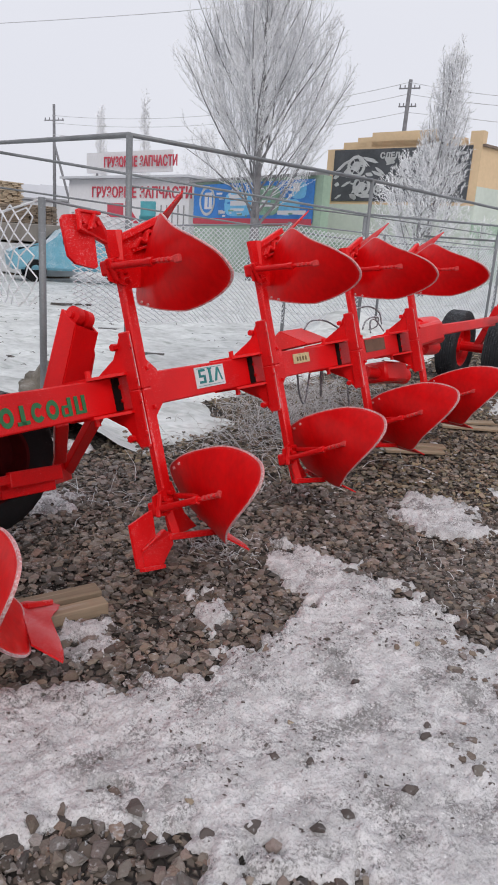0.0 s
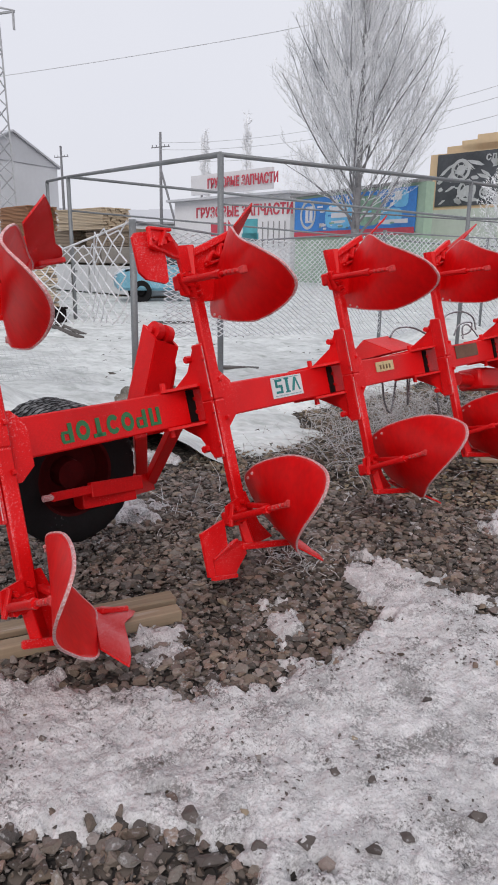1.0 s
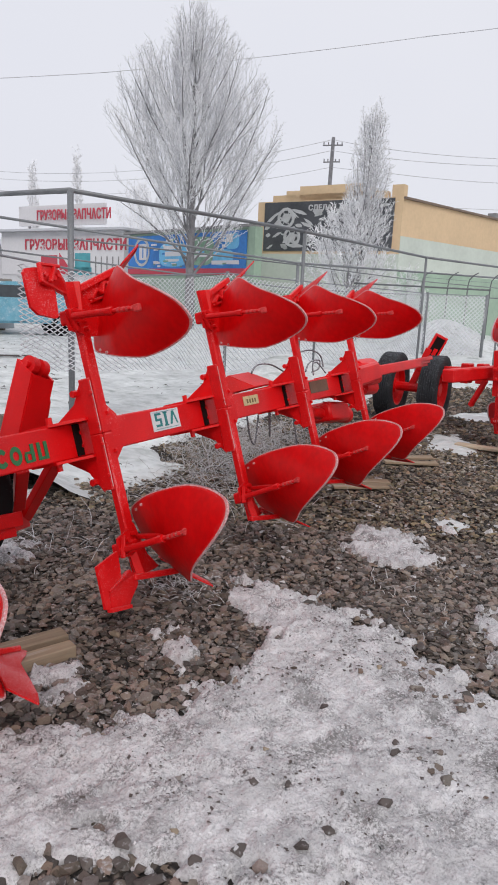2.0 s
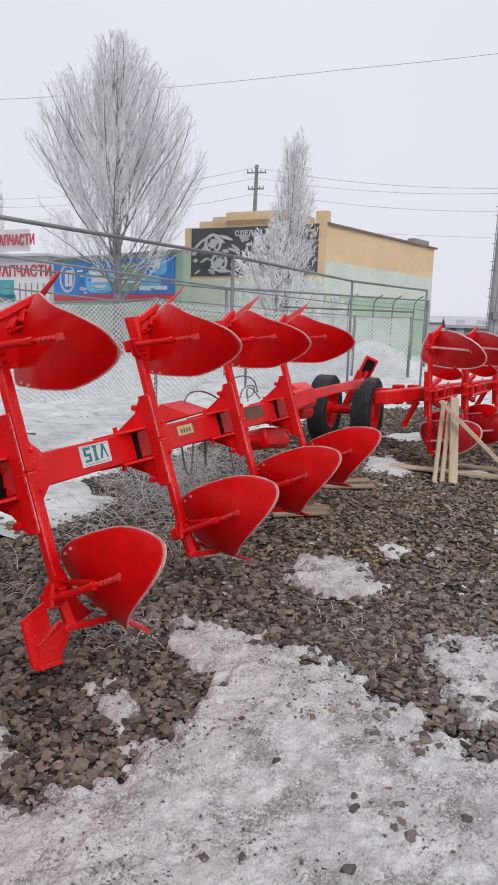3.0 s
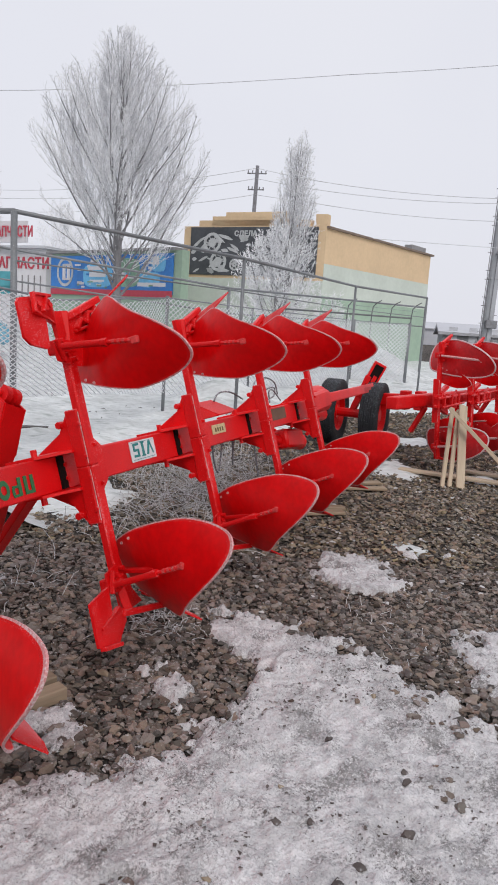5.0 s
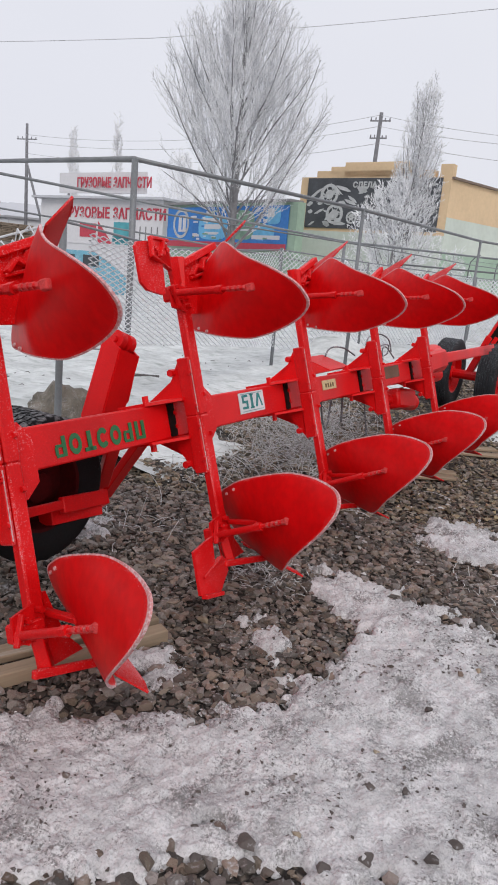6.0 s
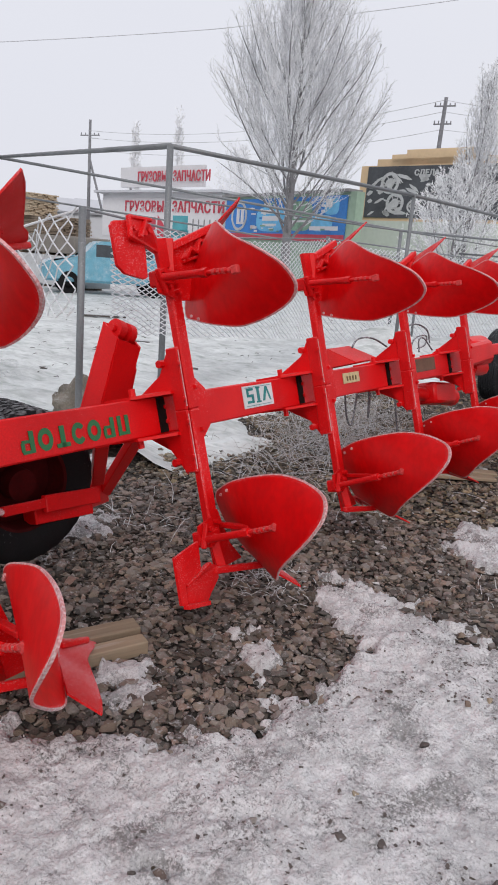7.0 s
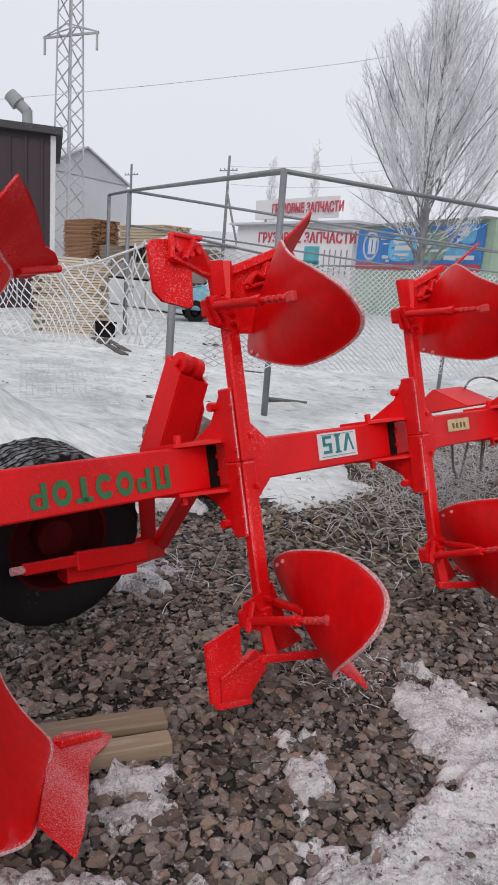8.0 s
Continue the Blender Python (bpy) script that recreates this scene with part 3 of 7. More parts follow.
# larger single stones in the foreground
large_shapes = stone_shapes(13, 8)
for sx, sy, ss, dark in [(-0.29, 1.28, 0.045, 0), (-0.18, 1.34, 0.03, 1), (-0.06, 1.41, 0.055, 1), (0.04, 1.31, 0.05, 1), (0.25, 1.44, 0.042, 1), (0.14, 1.38, 0.035, 1),
                         (0.41, 1.48, 0.04, 1), (0.48, 1.55, 0.032, 1), (0.45, 2.15, 0.035, 1), (0.25, 1.70, 0.03, 1), (0.36, 1.72, 0.03, 1), (0.06, 1.48, 0.03, 2),
                         (0.69, 1.93, 0.035, 1), (0.64, 1.68, 0.042, 1), (0.27, 1.87, 0.022, 2), (1.17, 2.44, 0.06, 0), (0.66, 2.46, 0.03, 2), (-0.46, 2.52, 0.045, 2), (0.86, 2.72, 0.05, 1), (0.76, 2.72, 0.035, 1),
                         (1.27, 2.62, 0.05, 1), (1.33, 2.55, 0.04, 1), (1.22, 2.25, 0.055, 1), (1.30, 2.20, 0.045, 1), (1.16, 2.38, 0.04, 1), (1.26, 2.13, 0.035, 1), (1.02, 1.92, 0.045, 1), (1.38, 2.30, 0.05, 0), (0.98, 2.86, 0.05, 1), (0.9, 2.8, 0.045, 1), (0.7, 2.0, 0.03, 1), (1.45, 2.42, 0.05, 2)]:
    v, f = large_shapes[rng.integers(len(large_shapes))]
    a = rng.uniform(0, 6.28)
    rot = np.array([[math.cos(a), -math.sin(a), 0], [math.sin(a), math.cos(a), 0], [0, 0, 1]])
    ob = raw("stone", ((v * ss * 0.72) @ rot.T).tolist(), f.tolist(), (M_STONE, M_STONE_DARK, M_STONE_TAN)[dark])
    ob.location = (sx, sy, max(0.012, float(snow_z_near(np.array([[sx]]), np.array([[sy]]))[0, 0])) + ss * 0.1)
    tagged(ob, ("large grey-brown stone on the ground", "dark wet stone frozen into the dirty snow", "tan stone lying on the ground")[dark], "stone", "single stones")

# ---------------------------------------------------------------- the plough
# Its own axes: x along the beam, w out to the working side, h along the legs.
MID = -0.015  # the plane that upper and lower bodies mirror


def R(x, w, h, up=False):
    return Vector((x, -w, 2 * MID - h if up else h))


def mould(w, h, up=False):
    """The mouldboard's surface: how far forward it lies. The upper ones curl back less."""
    k = h + 0.45
    return (0.18 * max(0.0, w - 0.45) if up else 0.0) + 0.2838 - 0.6706 * w + 0.1227 * w * w + 1.3004 * k * k + 1.0073 * k * (w - 0.5)


MOULD_EDGE = [(0.20, -0.39), (0.30, -0.345), (0.41, -0.316), (0.55, -0.297), (0.70, -0.288), (0.83, -0.303), (0.925, -0.33), (0.972, -0.36), (0.978, -0.405), (0.938, -0.455),
              (0.865, -0.51), (0.75, -0.58), (0.65, -0.64), (0.565, -0.70), (0.49, -0.735), (0.39, -0.72), (0.28, -0.69), (0.19, -0.66), (0.18, -0.58), (0.185, -0.48)]


MOULD_EDGE_UP = [(0.20, -0.396), (0.30, -0.36), (0.41, -0.328), (0.56, -0.292), (0.645, -0.288), (0.755, -0.298), (0.86, -0.322), (0.915, -0.355), (0.922, -0.395), (0.89, -0.45),
                 (0.80, -0.518), (0.672, -0.592), (0.59, -0.645), (0.52, -0.69), (0.46, -0.712), (0.37, -0.70), (0.28, -0.68), (0.19, -0.66), (0.18, -0.58), (0.185, -0.48)]


def mouldboard_mesh(up, edge=None):
    loop = smooth_loop(edge or (MOULD_EDGE_UP if up else MOULD_EDGE), 120)
    cx, cy = 0.56, -0.48
    rings = [1.0, 0.974, 0.94, 0.88, 0.8, 0.7, 0.56, 0.4, 0.2]
    bm = bmesh.new()
    rim = bm.verts.layers.float.new("rim")
    lay = []
    for side in (0.004, -0.004):
        rows = []
        for r in rings:
            row = []
            for w, h in loop:
                ww, hh = cx + (w - cx) * r, cy + (h - cy) * r
                g = Vector((1, (mould(ww + 0.01, hh, up) - mould(ww - 0.01, hh, up)) / 0.02, -(mould(ww, hh + 0.01, up) - mould(ww, hh - 0.01, up)) / 0.02)).normalized()
                q = R(mould(ww, hh, up), ww, hh) + g * side
                if up:
                    q.z = 2 * MID - q.z
                vert = bm.verts.new(q)
                vert[rim] = max(0.0, (r - 0.5) / 0.5) ** 4
                row.append(vert)
            rows.append(row)
        qc = R(mould(cx, cy, up), cx, cy, up)
        mid = bm.verts.new(qc + Vector((side, 0, 0)))
        k = len(loop)
        for i in range(len(rings) - 1):
            for j in range(k):
                f = bm.faces.new((rows[i][j], rows[i][(j + 1) % k], rows[i + 1][(j + 1) % k], rows[i + 1][j]))
                f.material_index = (1, 2)[i] if i < 2 else 0
        for j in range(k):
            bm.faces.new((rows[-1][j], rows[-1][(j + 1) % k], mid))
        lay.append(rows[0])
    for j in range(len(loop)):
        f = bm.faces.new((lay[0][j], lay[0][(j + 1) % len(loop)], lay[1][(j + 1) % len(loop)], lay[1][j]))
        f.material_index = 1
    return bm


def plough_body(parent, x0, skim):
    """A pair of bodies, upper and lower, on one leg: the leg is the part, the rest hangs on it."""
    bm = bmesh.new()
    add_plate(bm, [R(-0.03, 0.245, 0.11), R(0.06, 0.245, 0.11), R(0.115, 0.245, 0.06), R(0.115, 0.245, -0.09), R(0.06, 0.245, -0.14), R(-0.03, 0.245, -0.14)], 0.03)
    leg = part("leg", bm, M_RED_FROST, parent, "red leg with a crust of frost on its edges")
    leg.location = (x0, 0, 0)
    for up in (False, True):
        bm = bmesh.new()
        add_bar(bm, R(0.005, 0.272, MID, up), R(0.005, 0.272, -0.56, up), 0.056, 0.042, bevel=0.007)
        part("shank", rimmed(bm), [M_RED_FROST, M_RED_SHARE], leg)
        bm = bmesh.new()
        add_bar(bm, R(-0.035, 0.255, MID, up), R(-0.035, 0.255, -0.265, up), 0.016, 0.066, bevel=0.005)
        part("clamp_strap", rimmed(bm), [M_RED_FROST, M_RED_SHARE], leg)
        bm = bmesh.new()
        add_bar(bm, R(0.0, 0.274, -0.545, up), R(0.012, 0.285, -0.68, up), 0.085, 0.04, bevel=0.004)
        part("foot", bm, M_RED, leg)
        for bx, bw, bh in ((-0.046, 0.29, -0.06), (-0.046, 0.29, -0.2), (0.02, 0.30, -0.1)):
            bm = bmesh.new()
            q = R(bx, bw, bh, up)
            add_rod(bm, q + Vector((-0.010, 0, 0)), q + Vector((0.004, 0, 0)), 0.010, seg=6)
            part("bolt", bm, M_RED_FROST, leg)
        bm = bmesh.new()
        add_bar(bm, R(-0.047, 0.298, -0.03, up), R(-0.047, 0.298, -0.25, up), 0.003, 0.003, bevel=0)
        part("frost_ridge", bm, M_RIM, leg, "thin white ridge of frost")
    for up in (False, True):
        s = 1 if up else -1
        ob = part("mouldboard", mouldboard_mesh(up), [M_RED_PLATE, M_RIM, M_RED_FROST], leg, "curved red mouldboard with a frosted rim", smooth=40)
        # share: a flat wing and its bolted point
        bm = bmesh.new()
        tip = [(0.462, 0.118, -0.742), (0.475, 0.085, -0.735)] if up else [(0.517, 0.093, -0.759), (0.535, 0.055, -0.75)]
        add_plate(bm, [R(*q, up) for q in [(0.278, 0.178, -0.658), (0.2, 0.33, -0.69), (0.118, 0.47, -0.716), (0.168, 0.548, -0.786), (0.215, 0.49, -0.778), (0.276, 0.393, -0.769), (0.335, 0.29, -0.752), (0.369, 0.232, -0.742), (0.426, 0.175, -0.746), *tip, (0.36, 0.11, -0.68)]], 0.007)
        share = part("share", bm, [M_RED_SHARE], leg, "red share thick with hoarfrost")
        bm = bmesh.new()
        add_plate(bm, [R(*q, up) + Vector((0.004, -0.003, 0.007 * -s)) * -1 for q in [(0.362, 0.125, -0.684), (0.34, 0.18, -0.698), tip[0], tip[1]]], 0.009)
        bar = [R(*q, up) for q in [(0.30, 0.19, -0.672), (0.47, 0.098, -0.722)]]
        add_bar(bm, bar[0], bar[1], 0.036, 0.022, bevel=0.005)
        part("share_point", bm, M_RED_FROST, share)
        # brace from the leg to the back of the mouldboard
        bm = bmesh.new()
        a, b = R(-0.09, 0.29, -0.53, up), R(-0.125, 0.70, -0.465, up)
        add_rod(bm, a, a.lerp(b, 0.62), 0.0145)
        add_rod(bm, a.lerp(b, 0.6), b, 0.009)
        add_rod(bm, a.lerp(b, 0.6), a.lerp(b, 0.67), 0.018, seg=6)
        end = bmesh.new()
        for u in (0.74, 0.8, 0.86, 0.93):
            add_rod(end, a.lerp(b, u), a.lerp(b, u + 0.03), 0.0115, seg=7)
        add_rod(end, a.lerp(b, 0.74), b, 0.008, seg=7)
        add_box(end, tuple(b), (0.022, 0.03, 0.03))
        part("brace_end", end, M_RIM_BRACE, leg, "brace end caked in frost")
        part("brace", bm, M_RED_FROST, leg, smooth=40)
        # bracket and frog that carry the mouldboard
        bm = bmesh.new()
        add_box(bm, tuple(R(-0.04, 0.28, -0.53, up)), (0.10, 0.07, 0.06), bevel=0.006)
        if up:
            add_plate(bm, [R(*q) for q in [(0.03, 0.25, 0.63), (0.293, 0.25, 0.721), (0.215, 0.25, 0.586), (0.125, 0.25, 0.423), (0.04, 0.25, 0.42), (0.02, 0.25, 0.54)]], 0.012)
            add_bar(bm, R(0.0, 0.27, 0.615), R(0.32, 0.265, 0.733), 0.03, 0.03, bevel=0.003)
            zig = [(0.105, 0.272, 0.585), (0.145, 0.272, 0.63), (0.185, 0.272, 0.615), (0.205, 0.272, 0.665), (0.25, 0.272, 0.66), (0.262, 0.272, 0.695)]
            for q0, q1 in zip(zig, zig[1:]):
                add_bar(bm, R(*q0), R(*q1), 0.03, 0.014, bevel=0.002)
            add_bar(bm, R(0.10, 0.268, 0.575), R(0.195, 0.268, 0.60), 0.016, 0.012, bevel=0.002)
            add_plate(bm, [R(*q) for q in [(-0.085, 0.30, 0.645), (0.0, 0.30, 0.652), (0.02, 0.30, 0.55), (-0.075, 0.30, 0.53)]], 0.02)
        else:
            add_plate(bm, [R(0.0, 0.25, -0.44), R(0.07, 0.25, -0.44), R(0.13, 0.235, -0.60), R(0.22, 0.21, -0.69), R(0.0, 0.26, -0.68)], 0.016)
            add_bar(bm, R(-0.07, 0.32, -0.655), R(0.20, 0.345, -0.712), 0.022, 0.028)
            add_bar(bm, R(0.05, 0.27, -0.50), R(0.0, 0.48, -0.50), 0.03, 0.02)
        add_plate(bm, [R(-0.10, 0.30, -0.47, up), R(-0.02, 0.30, -0.45, up), R(-0.02, 0.30, -0.57, up), R(-0.11, 0.30, -0.545, up)], 0.012)
        add_bar(bm, R(-0.075, 0.32, -0.465, up), R(-0.115, 0.325, -0.555, up), 0.02, 0.014, bevel=0.003)
        for bx, bw, bh in ((-0.06, 0.32, -0.49), (-0.03, 0.32, -0.525), (-0.075, 0.32, -0.55), (0.0, 0.31, -0.475)):
            add_rod(bm, R(bx, bw - 0.02, bh, up), R(bx, bw + 0.012, bh, up), 0.011, seg=6)
        part("frog", bm, M_RED_FROST, leg, "red frog and bracket with frosted bolts")
        for bw, bh in ((0.27, -0.385), (0.335, -0.362)):
            bm = bmesh.new()
            q = R(mould(bw, bh, up), bw, bh, up)
            add_rod(bm, q + Vector((-0.012, 0, 0)), q + Vector((-0.001, 0, 0)), 0.0065, seg=8)
            part("bolt", bm, M_RIM, leg, "pale frosted bolt head")
        if skim:
            bm = bmesh.new()
            if up:
                add_plate(bm, [R(*q) for q in [(-0.35, 0.365, 0.655), (-0.335, 0.365, 0.672), (-0.21, 0.36, 0.688), (-0.195, 0.355, 0.58), (-0.205, 0.355, 0.484), (-0.22, 0.355, 0.476), (-0.315, 0.36, 0.492), (-0.345, 0.36, 0.52)]], 0.012)
                add_plate(bm, [R(*q) for q in [(-0.285, 0.385, 0.62), (-0.27, 0.385, 0.685), (-0.155, 0.36, 0.678), (-0.08, 0.31, 0.648), (-0.085, 0.31, 0.60), (-0.15, 0.35, 0.588)]], 0.012)
                for q0, q1 in (((-0.285, 0.392, 0.685), (-0.15, 0.366, 0.69)), ((-0.285, 0.392, 0.615), (-0.10, 0.32, 0.59)), ((-0.28, 0.392, 0.69), (-0.287, 0.392, 0.612)), ((-0.24, 0.392, 0.615), (-0.19, 0.378, 0.682))):
                    add_bar(bm, R(*q0), R(*q1), 0.02, 0.012, bevel=0.002)
                for q in ((-0.265, 0.395, 0.645), (-0.21, 0.382, 0.635), (-0.17, 0.37, 0.65)):
                    add_rod(bm, R(q[0], q[1] - 0.01, q[2]), R(q[0], q[1] + 0.01, q[2]), 0.011, seg=8)
            else:
                add_plate(bm, [R(*q) for q in [(-0.314, 0.36, -0.532), (-0.20, 0.352, -0.512), (-0.171, 0.35, -0.509), (-0.18, 0.35, -0.617), (-0.28, 0.358, -0.645), (-0.286, 0.36, -0.72), (-0.317, 0.36, -0.709)]], 0.012)
                add_plate(bm, [R(*q) for q in [(-0.27, 0.35, -0.648), (-0.114, 0.33, -0.611), (-0.05, 0.31, -0.64), (-0.05, 0.31, -0.69), (-0.129, 0.33, -0.728), (-0.163, 0.335, -0.756), (-0.27, 0.345, -0.726)]], 0.014)
                add_bar(bm, R(-0.275, 0.36, -0.65), R(-0.11, 0.338, -0.612), 0.02, 0.01, bevel=0.002)
                add_bar(bm, R(-0.30, 0.37, -0.72), R(-0.165, 0.35, -0.75), 0.03, 0.016, bevel=0.002)
            part("landside", bm, M_RED_FROST, leg, "red landside plate speckled with frost")
    return leg


def plough_rig(name, eye, heading, tilt):
    ob = new(name)
    ob.matrix_world = Matrix.Translation(eye) @ Matrix.Rotation(radians(heading), 4, "Z") @ Matrix.Rotation(radians(tilt), 4, "X")
    return ob


plough = tagged(plough_rig("reversible_plough", (-0.837, 2.843, 0.79), 67.9, -17.0), "red reversible plough with upper and lower mouldboards, frosted, standing on gravel", "plough", "ploughs")
SPACING = 1.02
leg_a = plough_body(plough, 0.0, True)


def copy_leg(src, parent, x0, skip=(), drop=0.0, rake=0.0):
    o = again(src, parent, Matrix.Translation((x0, 0, -drop)) @ Matrix.Rotation(rake, 4, "Y"))
    for c in src.children:
        if c.name.split(".")[0] in skip:
            continue
        k = again(c, o)
        for c2 in c.children:
            again(c2, k)
    return o


for i in (-2, -1, 1, 2, 3):
    if i == -1:
        copy_leg(leg_a, plough, -1.0, ("landside",), 0.028, 0.04)
    else:
        copy_leg(leg_a, plough, i * SPACING, ("landside",))

# beam in lengths, with clamps at each leg
bm = bmesh.new()
add_box(bm, tuple(R(0.78, 0.05, -0.02)), (5.1, 0.155, 0.155), bevel=0.006)
beam = part("beam", rimmed(bm), [M_RED, M_RED_FROST], plough, "long red square beam")
for i in range(-2, 4):
    x0 = i * SPACING
    bm = bmesh.new()
    # collar plates above and below the beam and gussets to the leg
    for s in (1, -1):
        h0 = -0.02 + s * 0.083
        add_plate(bm, [R(x0 - 0.18, -0.03, h0), R(x0 + 0.12, -0.03, h0), R(x0 + 0.12, 0.13, h0), R(x0 + 0.03, 0.235, h0), R(x0 - 0.06, 0.235, h0), R(x0 - 0.18, 0.13, h0)], 0.012)
        add_plate(bm, [R(x0 - 0.03, 0.23, -0.02 + s * 0.25), R(x0 - 0.03, 0.12, -0.02 + s * 0.09), R(x0 - 0.16, -0.03, -0.02 + s * 0.085), R(x0 - 0.03, 0.23, -0.02 + s * 0.085)], 0.012)
        add_plate(bm, [R(x0 + 0.02, 0.235, -0.02 + s * 0.22), R(x0 + 0.02, 0.23, -0.02 + s * 0.09), R(x0 + 0.02, -0.02, -0.02 + s * 0.09)], 0.012)
    clamp = part("clamp", bm, M_RED, plough)
    # solid dark plate in place of the shaded hollow beside the leg
    bm = bmesh.new()
    add_plate(bm, [R(x0 - 0.045, 0.132, 0.052), R(x0 - 0.008, 0.132, 0.052), R(x0 - 0.008, 0.132, -0.092), R(x0 - 0.045, 0.132, -0.092)], 0.012)
    part("slot", bm, M_DARK, clamp, "dark plate for the shade in the hollow between beam and leg")
    for s in (1, -1):
        for a, b, rr in ((R(x0 - 0.06, 0.19, -0.02 + s * 0.20), R(x0 + 0.05, 0.19, -0.02 + s * 0.20), 0.016), (R(x0 - 0.14, 0.10, -0.02 + s * 0.075), R(x0 - 0.14, 0.10, -0.02 + s * 0.12), 0.014),
                         (R(x0 - 0.008, 0.137, -0.02 + s * 0.03), R(x0 - 0.008, 0.147, -0.02 + s * 0.03), 0.011)):
            bm = bmesh.new()
            add_rod(bm, a, b, rr, seg=6)
            part("bolt", bm, M_RED_FROST, clamp)

# slim drawbar past the last body
bm = bmesh.new()
add_bar(bm, R(3.3, 0.05, 0.0), R(4.05, 0.05, 0.03), 0.17, 0.17, bevel=0.02)
add_bar(bm, R(4.0, 0.05, 0.03), R(5.5, 0.05, 0.03), 0.10, 0.10, bevel=0.01)
for s in (-1, 0, 1):
    add_bar(bm, R(5.4, 0.05 + s * 0.035, 0.03 + s * 0.03), R(6.0, 0.05 + s * 0.035, 0.03 + s * 0.03), 0.03, 0.045, bevel=0.005)
part("drawbar", bm, M_RED, plough, "slim red drawbar with a forked end")
# turnover gear box and ram housings along the beam
bm = bmesh.new()
add_box(bm, tuple(R(4.1, -0.10, 0.02)), (0.5, 0.26, 0.22), bevel=0.03)
add_rod(bm, R(3.95, -0.10, 0.06), R(4.35, -0.10, 0.06), 0.12, seg=18)
add_rod(bm, R(3.7, -0.04, 0.11), R(3.98, -0.06, 0.09), 0.05, seg=12)
add_rod(bm, R(4.0, -0.08, -0.10), R(4.3, -0.08, -0.12), 0.07, seg=10)
part("turnover_gear", bm, M_RED, plough, "bulky red turnover gear", smooth=40)
bm = bmesh.new()
add_box(bm, tuple(R(3.1, -0.05, -0.24)), (0.4, 0.2, 0.16), Matrix.Rotation(0.12, 4, "Y"), bevel=0.02)
add_rod(bm, R(2.72, -0.05, -0.19), R(3.0, -0.05, -0.24), 0.05, seg=12)
add_rod(bm, R(3.25, -0.05, -0.27), R(3.42, -0.05, -0.30), 0.075, seg=14)
part("turnover_ram", bm, M_RED, plough, "red ram slung under the beam", smooth=40)
bm = bmesh.new()
ridge = [R(1.78, -0.15, 0.195), R(2.06, -0.15, 0.2)]
eave = [R(1.90, -0.03, 0.085), R(2.22, -0.03, 0.088)]
rear = [R(1.66, -0.26, 0.07), R(2.02, -0.28, 0.075)]
add_plate(bm, [ridge[0], ridge[1], eave[1], eave[0]], 0.012)
add_plate(bm, [ridge[0], ridge[1], rear[1], rear[0]], 0.012)
add_plate(bm, [ridge[0], eave[0], rear[0]], 0.010)
add_plate(bm, [ridge[1], eave[1], rear[1]], 0.010)
part("ram_housing", bm, M_RED, plough, "folded red sheet housing behind the beam")

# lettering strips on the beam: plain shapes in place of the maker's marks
fw = 0.131
def flat(bm, x, h, sx, sh, w=fw):
    add_box(bm, tuple(R(x, w, h)), (sx, 0.003, sh), bevel=0)
step = 0.071
for i in range(7):
    gx = -0.665 + i * step
    bm = bmesh.new()
    if i in (1, 3, 4):
        ring = [[bm.verts.new(R(gx + rr * 0.78 * math.cos(2 * math.pi * k / 20), fw, -0.033 + rr * math.sin(2 * math.pi * k / 20))) for k in range(20)] for rr in (0.040, 0.019)]
        for k in range(20):
            if i == 3 and k in (0, 1, 18, 19):
                continue
            bm.faces.new((ring[0][k], ring[0][(k + 1) % 20], ring[1][(k + 1) % 20], ring[1][k]))
    elif i == 2:
        flat(bm, gx, -0.033, 0.020, 0.076)
        flat(bm, gx, -0.064, 0.056, 0.015)
    elif i == 6:
        flat(bm, gx - 0.019, -0.033, 0.018, 0.076)
        flat(bm, gx + 0.019, -0.033, 0.018, 0.076)
        flat(bm, gx, -0.064, 0.022, 0.013)
    else:
        flat(bm, gx + 0.016, -0.033, 0.018, 0.076)
        for bx, bh, sx, sh in ((-0.008, -0.066, 0.032, 0.011), (-0.008, -0.030, 0.032, 0.011), (-0.021, -0.048, 0.014, 0.030)):
            flat(bm, gx + bx, bh, sx, sh)
    part("painted_mark", bm, M_GREEN, beam, "green painted mark")
bm = bmesh.new()
add_box(bm, tuple(R(0.63, 0.131, -0.011)), (0.235, 0.003, 0.106), bevel=0)
sticker = part("sticker", bm, M_STICKER, beam, "white sticker with teal shapes")
for marks in (((0.565, -0.036, 0.05, 0.012), (0.565, -0.006, 0.05, 0.012), (0.565, 0.024, 0.05, 0.012), (0.583, -0.021, 0.014, 0.03), (0.547, 0.009, 0.014, 0.03)), ((0.628, -0.006, 0.018, 0.074), (0.628, -0.040, 0.034, 0.008), (0.628, 0.028, 0.034, 0.008)), ((0.63, -0.054, 0.20, 0.002),), ((0.63, 0.034, 0.20, 0.002),)):
    bm = bmesh.new()
    for mk in marks:
        flat(bm, *mk, 0.134)
    part("printed_mark", bm, M_TEAL, sticker)
bm = bmesh.new()
for q0, q1, wd in (((0.668, -0.040), (0.694, 0.030), 0.016), ((0.722, -0.040), (0.696, 0.030), 0.009)):
    add_plate(bm, [R(q0[0] - wd / 2, 0.134, q0[1]), R(q0[0] + wd / 2, 0.134, q0[1]), R(q1[0] + wd / 2, 0.134, q1[1]), R(q1[0] - wd / 2, 0.134, q1[1])], 0.003)
part("printed_mark", bm, M_TEAL, sticker)
bm = bmesh.new()
add_box(bm, tuple(R(1.54, 0.131, -0.001)), (0.19, 0.004, 0.06), bevel=0.001)
